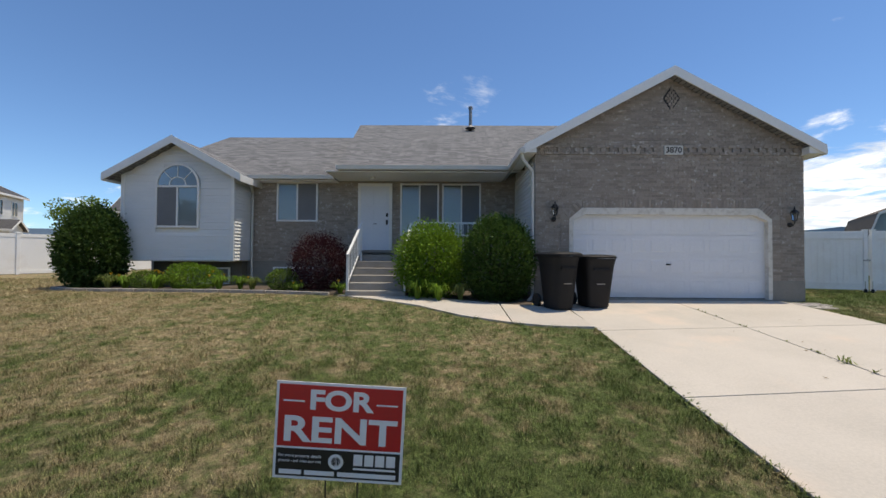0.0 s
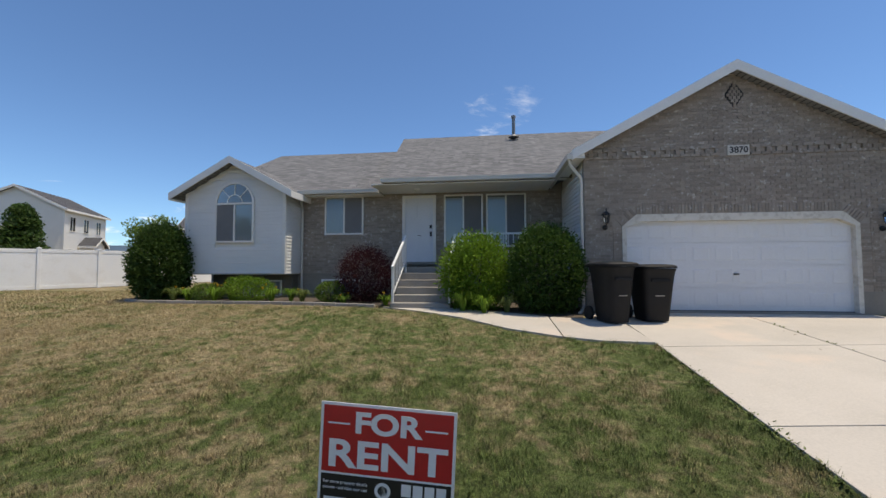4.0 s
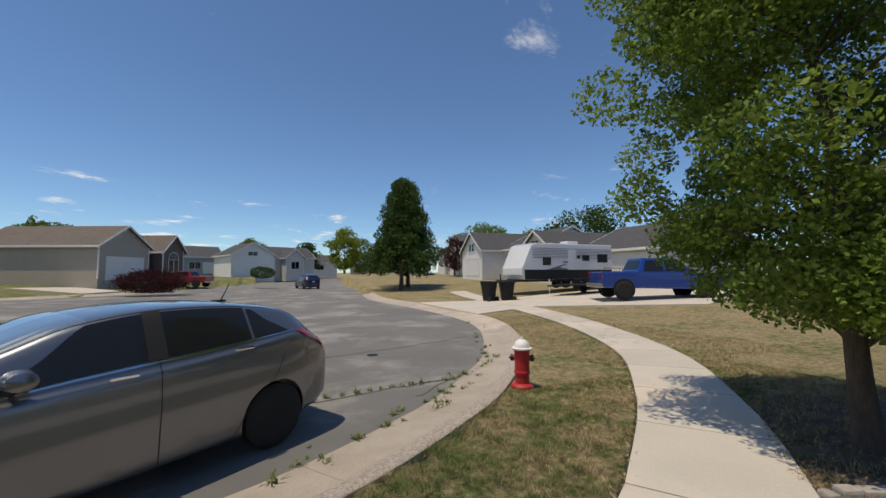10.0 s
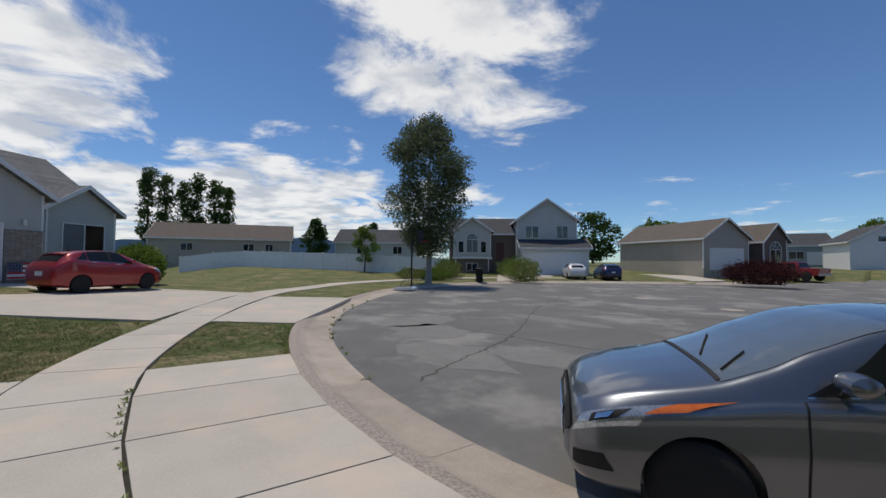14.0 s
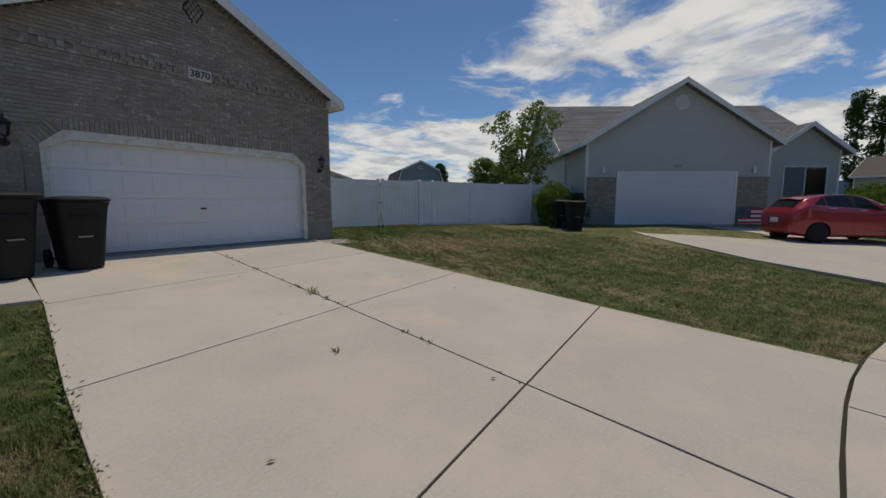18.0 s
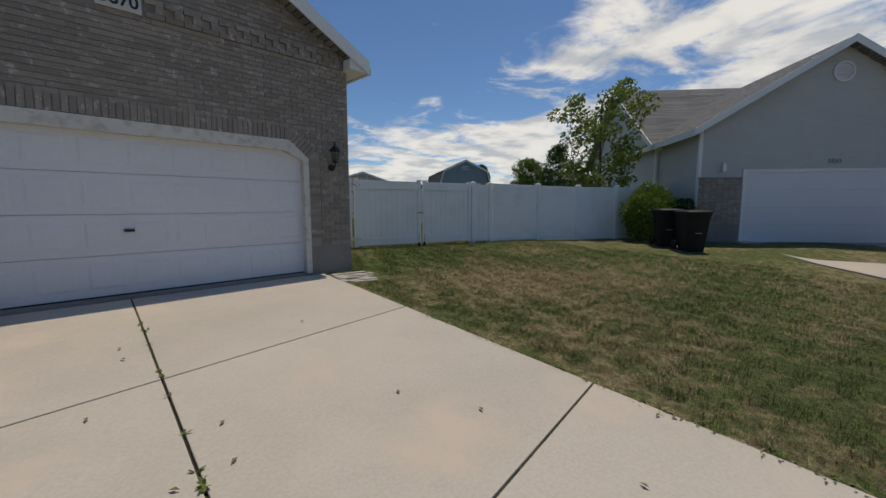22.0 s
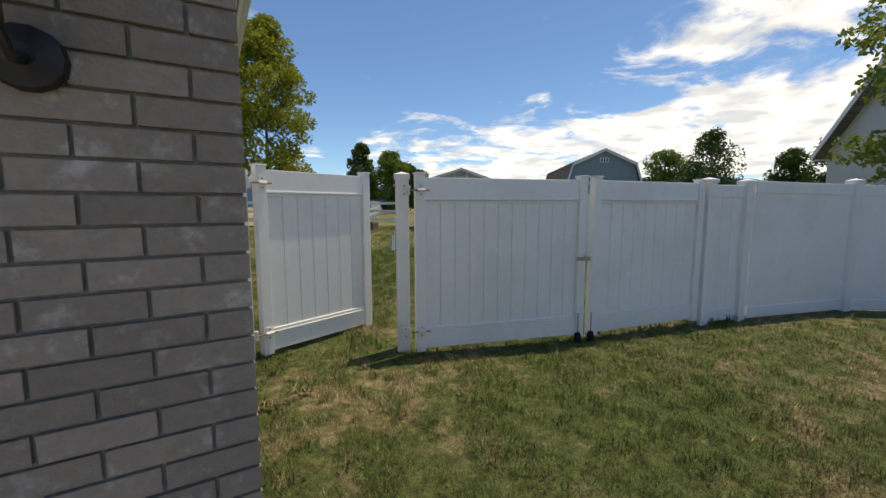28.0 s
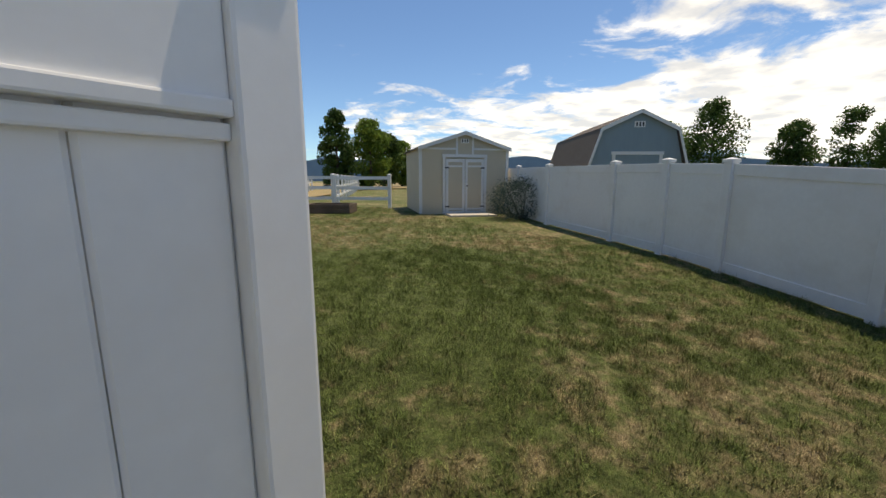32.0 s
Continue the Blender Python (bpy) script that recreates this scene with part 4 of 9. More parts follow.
def make_wheel(parent, at, R, side, rim, width=0.2, spokes=10, steer=0.0):
    m = Matrix.Translation(at) @ Matrix.Rotation(radians(steer), 4, "Z") @ Matrix.Rotation(-side * math.pi / 2, 4, "X")
    w = width / 2
    tyre = part("wheel", MB().lathe([(R * 0.68, -w), (R * 0.9, -w), (R, -w * 0.75), (R, w * 0.75), (R * 0.9, w), (R * 0.68, w)], 28, m=m), RUBBER, parent, smooth=True)
    mb = MB()
    mb.lathe([(R * 0.69, w * 0.2), (R * 0.7, w * 0.92), (R * 0.64, w * 0.92), (R * 0.62, w * 0.2)], 28, m=m)
    for k in range(spokes):
        mb.box(0.03, R * 0.64, -0.014, 0.014, w * 0.55, w * 0.85, m @ Matrix.Rotation(2 * math.pi * k / spokes, 4, "Z"))
    mb.lathe([(0.001, w * 0.5), (R * 0.2, w * 0.5), (R * 0.18, w * 0.9), (0.001, w * 0.92)], 14, m=m)
    part("rim", mb, rim, tyre, smooth=False)
    part("brake_disc", MB().lathe([(0.001, 0), (R * 0.62, 0), (R * 0.62, w * 0.1), (0.001, w * 0.1)], 20, m=m), SEAM, tyre)


# ---- street and yard things ----
def make_bin(at, turn, label, sc=1.0, round_front=False, group=""):
    t = thing("wheeled_bin", label, "bin", at, turn, group=group)
    mb = MB()
    rows = [(0.00, 0.235, 0.27), (0.10, 0.245, 0.29), (0.55, 0.285, 0.345), (0.86, 0.315, 0.385), (0.97, 0.33, 0.41), (1.0, 0.345, 0.425), (1.03, 0.345, 0.425)]
    vs, n = [], 20
    for z, a, b in rows:
        for k in range(n):
            u = 2 * math.pi * k / n
            c, s = math.cos(u), math.sin(u)
            e = 0.35 if not round_front else 0.6
            vs.append((a * math.copysign(abs(c) ** e, c), (b if s < 0 or not round_front else b) * math.copysign(abs(s) ** e, s), z * sc))
    fs = [(i * n + k, i * n + (k + 1) % n, (i + 1) * n + (k + 1) % n, (i + 1) * n + k) for i in range(len(rows) - 1) for k in range(n)] + [tuple(range(n))[::-1], tuple(range((len(rows) - 1) * n, len(rows) * n))]
    body = part("body", MB().add(vs, fs), BLACKPL, t, smooth=True)
    lid = MB()
    vs = []
    for z, k0 in ((1.035, 1.03), (1.07, 1.035), (1.10, 0.93), (1.118, 0.5)):
        for k in range(n):
            u = 2 * math.pi * k / n
            c, s = math.cos(u), math.sin(u)
            vs.append((0.35 * k0 * math.copysign(abs(c) ** 0.4, c), 0.43 * k0 * math.copysign(abs(s) ** 0.4, s) - 0.01, z * sc))
    lid.add(vs, [(i * n + k, i * n + (k + 1) % n, (i + 1) * n + (k + 1) % n, (i + 1) * n + k) for i in range(3) for k in range(n)] + [tuple(range(n))[::-1], tuple(range(3 * n, 4 * n))])
    part("lid", lid, BLACKPL, t, smooth=True)
    part("handle", MB().tube([(-0.27, 0.47, 1.04 * sc), (0.27, 0.47, 1.04 * sc)], 0.02, 8).cbox(-0.27, 0.43, 1.04 * sc, 0.04, 0.1, 0.05).cbox(0.27, 0.43, 1.04 * sc, 0.04, 0.1, 0.05), BLACKPL, t)
    part("axle", MB().tube([(-0.33, 0.33, 0.14), (0.33, 0.33, 0.14)], 0.015, 6), IRON, t)
    for sx in (-1, 1):
        m = Matrix.Translation((sx * 0.3, 0.33, 0.14)) @ Matrix.Rotation(math.pi / 2, 4, "Y")
        part("wheel", MB().lathe([(0.05, -0.03), (0.14, -0.03), (0.14, 0.03), (0.05, 0.03)], 18, m=m), RUBBER, t)
    part("grip_bar", MB().cbox(0, -0.385, 0.80 * sc, 0.34, 0.03, 0.05), BLACKPL, body)
    part("label_strip", MB().cbox(0, -0.352, 0.50 * sc, 0.17, 0.012, 0.018), EDGING, body, "pale scuffed strip")
    return t


def make_hydrant(at, turn):
    red = surf("hydrant_red", (0.50, 0.02, 0.025), (0.40, 0.018, 0.02), 5, 50, 0.45, 0.1, 80, c3=(0.32, 0.03, 0.025), s3=6)
    white = surf("hydrant_white", (0.80, 0.79, 0.76), (0.72, 0.71, 0.68), 5, 50, 0.5, 0.1, 80)
    t = thing("fire_hydrant", "red cast-iron fire hydrant with a white bonnet", "fire hydrant", at, turn)
    part("base_flange", MB().lathe([(0.165, -0.04), (0.165, 0.035), (0.13, 0.06), (0.105, 0.07)], 20), red, t, smooth=True)
    part("barrel", MB().lathe([(0.105, 0.06), (0.10, 0.20), (0.118, 0.205), (0.118, 0.235), (0.105, 0.24), (0.11, 0.52), (0.12, 0.53), (0.12, 0.545)], 20), red, t, smooth=True)
    part("bonnet", MB().lathe([(0.145, 0.545), (0.148, 0.565), (0.115, 0.575), (0.11, 0.61), (0.085, 0.655), (0.045, 0.68), (0.02, 0.685), (0.02, 0.715), (0.014, 0.72)], 20), white, t, "white domed bonnet", smooth=True)
    for a, r, ln in ((0, 0.06, 0.17), (90, 0.042, 0.165), (-90, 0.042, 0.165)):
        m = Matrix.Rotation(radians(a), 4, "Z") @ Matrix.Translation((0, 0, 0.42)) @ Matrix.Rotation(math.pi / 2, 4, "Y")
        part("outlet", MB().lathe([(r, 0.06), (r, ln * 0.75)], 14, m=m), red, t, smooth=True)
        part("cap", MB().lathe([(r * 1.15, ln * 0.75), (r * 1.15, ln), (r * 0.35, ln * 1.02), (r * 0.35, ln * 1.14)], 12, m=m), IRON, t, "dark iron cap", smooth=False)
    for k in range(8):
        a = math.pi * k / 4
        part("bolt", MB().lathe([(0.014, 0.0), (0.014, 0.05), (0.01, 0.052)], 6, at=(0.142 * math.cos(a), 0.142 * math.sin(a), 0.0)), red, t)
    part("chain", MB().tube([(0.1, 0.09, 0.41), (0.13, 0.10, 0.33), (0.11, 0.06, 0.36)], 0.006, 5), IRON, t)
    return t


def post_part(parent, x, y, z0, z1, w=0.127, name="post", m=None, cap=True, mat=None):
    p = part(name, MB().box(x - w / 2, x + w / 2, y - w / 2, y + w / 2, z0, z1, m), mat or VINYL, parent, bevel=0.008)
    if cap:
        c = w / 2 + 0.012
        q = MB()
        q.box(x - c, x + c, y - c, y + c, z1 - 0.035, z1 + 0.008, m)
        q.add([m @ Vector(v) if m else v for v in ((x - c, y - c, z1 + 0.008), (x + c, y - c, z1 + 0.008), (x + c, y + c, z1 + 0.008), (x - c, y + c, z1 + 0.008), (x, y, z1 + 0.035))], [(0, 1, 4), (1, 2, 4), (2, 3, 4), (3, 0, 4)])
        part("post_cap", q, mat or VINYL, p)
    return p


def make_fence(name, pts, h, label, step=2.4, board=0.0, mat=None, group="", rails=True, first=True, last=True, drop=0.0):
    """Privacy fence along pts (x, y): posts with caps, a top and a bottom rail, a panel of boards between."""
    mat = mat or VINYL
    t = thing(name, label, "fence", (pts[0][0], pts[0][1], ground_z(*pts[0])), group=group)
    o = Vector((pts[0][0], pts[0][1], ground_z(*pts[0])))
    first_post = first
    for (ax, ay), (bx, by) in zip(pts, pts[1:]):
        ln = math.hypot(bx - ax, by - ay)
        n = max(1, round(ln / step))
        ang = math.atan2(by - ay, bx - ax)
        for i in range(n + 1):
            x, y = ax + (bx - ax) * i / n, ay + (by - ay) * i / n
            g = ground_z(x, y) - drop
            m = Matrix.Translation(Vector((x, y, g)) - o) @ Matrix.Rotation(ang, 4, "Z")
            if i > 0 or first_post:
                if not (i == n and not last and (bx, by) == tuple(pts[-1])):
                    post_part(t, 0, 0, -0.1, h, m=m, mat=mat)
            if i == n:
                break
            x2, y2 = ax + (bx - ax) * (i + 1) / n, ay + (by - ay) * (i + 1) / n
            g2 = ground_z(x2, y2) - drop
            w = ln / n
            sh = Matrix.Identity(4)
            sh[2][0] = (g2 - g) / w
            mm = m @ sh
            part("top_rail", MB().box(0.05, w - 0.05, -0.025, 0.025, h - 0.2, h - 0.05, mm), mat, t, bevel=0.006)
            part("bottom_rail", MB().box(0.05, w - 0.05, -0.025, 0.025, 0.02, 0.17, mm), mat, t, bevel=0.006)
            if board:
                k = max(1, round((w - 0.12) / board))
                bw = (w - 0.12) / k
                for j in range(k):
                    part("board", MB().box(0.06 + bw * j + 0.0025, 0.06 + bw * (j + 1) - 0.0025, -0.011, 0.011, 0.15, h - 0.18, mm), mat, t)
            else:
                part("panel", MB().box(0.05, w - 0.05, -0.011, 0.011, 0.15, h - 0.18, mm), mat, t)
        first_post = False
    return t

# ---- houses ----
def roof_slabs(parent, x0, x1, y0, y1, ze, rise, ridge, mat, over=0.35, thick=0.14, trim=None, side=None, fascia=True):
    """Two sloping slabs over a block whose walls end at height ze; ridge: the axis that the ridge follows."""
    trim = trim or TRIM
    if ridge == "y":
        a0, a1, b0, b1 = x0, x1, y0, y1
    else:
        a0, a1, b0, b1 = y0, y1, x0, x1
    mid, half = (a0 + a1) / 2, (a1 - a0) / 2
    k = rise / half

    def at(a, b, z):
        return (a, b, z) if ridge == "y" else (b, a, z)
    for s in (-1, 1):
        if side and s not in side:
            continue
        e = half + over
        prof = [(mid, ze + rise), (mid + s * e, ze + rise - k * e), (mid + s * e, ze + rise - k * e + thick), (mid, ze + rise + thick)]
        vs = [at(p, b, z) for b in (b0 - over, b1 + over) for p, z in prof]
        part("roof", MB().add(vs, [(0, 1, 2, 3), (4, 5, 6, 7), (0, 1, 5, 4), (1, 2, 6, 5), (2, 3, 7, 6), (3, 0, 4, 7)]), mat, parent)
        for b in (b0 - over, b1 + over):
            c = b - 0.03 if b < b0 else b + 0.03
            pr = [(mid, ze + rise + thick + 0.02), (mid + s * (e + 0.02), ze + rise - k * e + thick + 0.02), (mid + s * (e + 0.02), ze + rise - k * e - 0.06), (mid, ze + rise - 0.06)]
            vs = [at(p, q, z) for q in (b, c) for p, z in pr]
            part("rake_board", MB().add(vs, [(0, 1, 2, 3), (4, 5, 6, 7), (0, 1, 5, 4), (1, 2, 6, 5), (2, 3, 7, 6), (3, 0, 4, 7)]), trim, parent)
        if fascia:
            za = ze + rise - k * e
            c0, c1 = mid + s * e, mid + s * (e + 0.03)
            lo, hi = min(c0, c1), max(c0, c1)
            vs = [at(c, b, z) for c in (lo, hi) for b in (b0 - over, b1 + over) for z in (za - 0.06, za + thick)]
            part("fascia", MB().add(vs, [(0, 1, 3, 2), (4, 5, 7, 6), (0, 1, 5, 4), (2, 3, 7, 6), (0, 2, 6, 4), (1, 3, 7, 5)]), trim, parent)


def gable_poly(a0, a1, z0, ze, rise):
    return [(a0, z0), (a1, z0), (a1, ze), ((a0 + a1) / 2, ze + rise), (a0, ze)]


def window_unit(parent, x0, x1, z0, z1, y, m=None, mid=True, trim=None, glass=None, blind=None, arch=False, fw=0.05, depth=0.05, name="window", grid=0):
    """A window on a wall that faces -y at depth y: frame proud of the wall, panes, and a blind or dim room behind."""
    trim = trim or TRIM
    fr = MB()
    fr.box(x0 - fw, x0, y - depth, y + 0.01, z0 - fw, z1 + fw, m).box(x1, x1 + fw, y - depth, y + 0.01, z0 - fw, z1 + fw, m)
    fr.box(x0, x1, y - depth, y + 0.01, z0 - fw, z0, m).box(x0, x1, y - depth, y + 0.01, z1, z1 + fw, m)
    w = part(name, fr, trim, parent)
    xm = (x0 + x1) / 2
    if mid:
        part("mullion", MB().box(xm - 0.025, xm + 0.025, y - depth + 0.008, y + 0.01, z0, z1, m), trim, w)
    for k, (a, b) in enumerate(((x0, xm), (xm, x1)) if mid else ((x0, x1),)):
        p = part("pane", MB().box(a, b, y - 0.022, y - 0.018, z0, z1, m), glass or GLASS, w)
        p.visible_shadow = False
        bl = blind[k % len(blind)] if blind else DARKROOM
        if bl is BLIND:
            mb = MB()
            for j in range(int((z1 - z0) / 0.05)):
                z = z0 + 0.05 * j
                mb.add([m @ Vector(q) if m else q for q in ((a, y - 0.004, z), (b, y - 0.004, z), (b, y - 0.014, z + 0.046), (a, y - 0.014, z + 0.046))], [(0, 1, 2, 3)])
            part("blind", mb, BLIND, w)
        else:
            part("blind", MB().box(a, b, y - 0.012, y - 0.004, z0, z1, m), bl, w)
        if bl is SCREEN:
            part("insect_screen", MB().box(a + 0.012, b - 0.012, y - 0.034, y - 0.031, z0 + 0.012, z1 - 0.012, m), SCREEN, w)
    for j in range(1, grid):
        z = z0 + (z1 - z0) * j / grid
        part("glazing_bar", MB().box(x0, x1, y - 0.038, y - 0.02, z - 0.01, z + 0.01, m), trim, w)
    if arch:
        arch_top(w, x0, x1, z1 + fw, y, m, trim, fw, depth, glass)
    return w


def arch_top(w, x0, x1, zb, y, m, trim, fw=0.05, depth=0.05, glass=None, rays=3):
    xm, r = (x0 + x1) / 2, (x1 - x0) / 2
    n = 18

    def q(rr, a, yy):
        p = Vector((xm + rr * math.cos(a), yy, zb + rr * math.sin(a)))
        return m @ p if m else p
    vs = [q(rr, math.pi * k / n, yy) for k in range(n + 1) for rr, yy in ((r, y - depth), (r + fw, y - depth), (r + fw, y + 0.01), (r, y + 0.01))]
    fs = [(4 * k + a, 4 * k + (a + 1) % 4, 4 * k + 4 + (a + 1) % 4, 4 * k + 4 + a) for k in range(n) for a in range(4)]
    part("arch_frame", MB().add(vs, fs), trim, w)
    gl = MB().add([q(0, 0, y - 0.02)] + [q(r, math.pi * k / n, y - 0.02) for k in range(n + 1)], [(0, k + 1, k + 2) for k in range(n)])
    p = part("arch_pane", gl, glass or GLASS, w)
    p.visible_shadow = False
    part("blind", MB().add([q(0, 0, y - 0.006)] + [q(r, math.pi * k / n, y - 0.006) for k in range(n + 1)], [(0, k + 1, k + 2) for k in range(n)]), SCREEN, w)
    for k in range(1, rays + 1):
        a = math.pi * k / (rays + 1)
        c, s = math.cos(a), math.sin(a)
        vs = [(xm + rr * c - tt * s, yy, zb + rr * s + tt * c) for rr in (r * 0.42, r) for tt in (-0.01, 0.01) for yy in (y - 0.035, y - 0.02)]
        part("glazing_bar", MB().add([m @ Vector(v) if m else v for v in vs], [(0, 1, 3, 2), (4, 5, 7, 6), (0, 1, 5, 4), (2, 3, 7, 6), (0, 2, 6, 4), (1, 3, 7, 5)]), trim, w)
    vs = [q(rr, math.pi * k / n, yy) for k in range(n + 1) for rr, yy in ((r * 0.40, y - 0.035), (r * 0.44, y - 0.035), (r * 0.44, y - 0.02), (r * 0.40, y - 0.02))]
    part("glazing_bar", MB().add(vs, fs), trim, w)


def garage_door(parent, x0, x1, z0, z1, y, m=None, rows=4, cols=0, mat=None, name="garage_door"):
    """Sectional door of separate panels with shallow raised fields, and a dark gap under it."""
    mat = mat or DOORPAINT
    d = part(name, MB().box(x0, x1, y + 0.03, y + 0.05, z0, z1, m), mat, parent)
    ph = (z1 - z0) / rows
    for r in range(rows):
        a, b = z0 + ph * r + 0.003, z0 + ph * (r + 1) - 0.003
        part("door_panel", MB().box(x0, x1, y, y + 0.029, a, b, m), mat, d, bevel=0.0)
        if cols:
            w = (x1 - x0) / cols
            for c in range(cols):
                u0, u1 = x0 + w * c + 0.05, x0 + w * (c + 1) - 0.05
                q = MB()
                q.add([m @ Vector(v) if m else v for v in ((u0, y - 0.0005, a + 0.09), (u1, y - 0.0005, a + 0.09), (u1, y - 0.0005, b - 0.09), (u0, y - 0.0005, b - 0.09), (u0 + 0.03, y - 0.007, a + 0.12), (u1 - 0.03, y - 0.007, a + 0.12), (u1 - 0.03, y - 0.007, b - 0.12), (u0 + 0.03, y - 0.007, b - 0.12))],
                      [(0, 1, 5, 4), (1, 2, 6, 5), (2, 3, 7, 6), (3, 0, 4, 7), (4, 5, 6, 7)])
                part("raised_field", q, mat, d)
    return d


def lap_siding(parent, a0, a1, z0, z1, plane, axis, mat, step=0.2, sgn=-1, poly=None, name="siding_board"):
    """Lapped boards on a wall. axis x: the wall runs along x at y=plane and faces sgn*y; axis y: it runs along y at x=plane."""
    n = int(math.ceil((z1 - z0) / step))
    for i in range(n):
        b0, b1 = z0 + step * i, min(z0 + step * (i + 1), z1)
        u0, u1 = a0, a1
        if poly:
            u0, u1 = poly((b0 + b1) / 2)
            if u1 - u0 < 0.05:
                continue
        prof = [(plane + sgn * 0.030, b0), (plane + sgn * 0.012, b0 + (b1 - b0) * 0.5), (plane + sgn * 0.026, b0 + (b1 - b0) * 0.52), (plane + sgn * 0.008, b1), (plane - sgn * 0.002, b1), (plane - sgn * 0.002, b0)]
        mb = MB()
        if axis == "x":
            mb.prism(prof, u0, u1, "x")
        else:
            mb.prism(prof, u0, u1, "y")
        part(name, mb, mat, parent)


def make_house(name, label, at, turn, blocks, windows=(), garages=(), doors=(), boards=0.0):
    """A house in local coordinates that faces -y. blocks: x0, x1, y0, y1, z0, ze, rise, ridge, wall, roof."""
    t = thing(name, label, "house", at, turn)
    for x0, x1, y0, y1, z0, ze, rise, ridge, wall, roof in blocks:
        z0 = z0 - 1.2 if z0 < 0 else z0
        mb = MB()
        if ridge == "y":
            mb.prism(gable_poly(x0, x1, z0, ze, rise), y0, y1, "y")
        else:
            mb.prism(gable_poly(y0, y1, z0, ze, rise), x0, x1, "x")
        part("wall", mb, wall, t)
        roof_slabs(t, x0, x1, y0, y1, ze, rise, ridge, roof)
        if boards and wall in (SIDING, SIDING_GREY, SIDING_BLUE, SIDING_TAN, SIDING_WHITE):
            if ridge == "y":
                half, mid = (x1 - x0) / 2, (x0 + x1) / 2
                lap_siding(t, x0, x1, max(z0, 0.4), ze + rise, y0, "x", wall, boards, -1, lambda z: (x0, x1) if z < ze else (mid - half * (1 - (z - ze) / rise), mid + half * (1 - (z - ze) / rise)))
            else:
                lap_siding(t, x0, x1, max(z0, 0.4), ze, y0, "x", wall, boards, -1)
        for x in (x0, x1):
            part("corner_board", MB().box(x - 0.05, x + 0.05, y0 - 0.045, y0 + 0.06, max(z0, 0.2), ze), TRIM, t)
    for w in windows:
        x0, x1, z0, z1, y = w[:5]
        o = w[5] if len(w) > 5 else {}
        window_unit(t, x0, x1, z0, z1, y - 0.03, depth=0.06, **o)
    for x0, x1, z0, z1, y in garages:
        garage_door(t, x0, x1, z0, z1, y - 0.04, rows=4)
        part("door_trim", MB().box(x0 - 0.1, x0, y - 0.07, y, z0, z1 + 0.1).box(x1, x1 + 0.1, y - 0.07, y, z0, z1 + 0.1).box(x0, x1, y - 0.07, y, z1, z1 + 0.1), TRIM, t)
    for x0, x1, z0, z1, y, mat in doors:
        part("front_door", MB().box(x0, x1, y - 0.05, y, z0, z1), mat, t)
    return t


SIDING_GREY = surf("siding_grey", (0.54, 0.54, 0.50), (0.48, 0.48, 0.445), 1.2, 30, 0.6, 0.05, 60)
SIDING_BLUE = surf("siding_blue_grey", (0.30, 0.36, 0.39), (0.26, 0.31, 0.34), 1.2, 30, 0.6, 0.05, 60)
SIDING_TAN = surf("siding_tan", (0.44, 0.39, 0.32), (0.38, 0.34, 0.28), 1.2, 30, 0.6, 0.05, 60)
SIDING_WHITE = surf("siding_white", (0.74, 0.74, 0.72), (0.68, 0.68, 0.66), 1.2, 30, 0.6, 0.05, 60)
BRICK_FAR = surf("brick_far", (0.20, 0.155, 0.13), (0.13, 0.105, 0.09), 12, 60, 0.95, 0.4, 60)
SOLAR = surf("solar_glass", (0.008, 0.009, 0.014), (0.012, 0.013, 0.02), 3, 40, 0.08, coat=1.0)
DOOR_RED = surf("door_dark_red", (0.10, 0.03, 0.025), (0.08, 0.025, 0.02), 3, 40, 0.5)


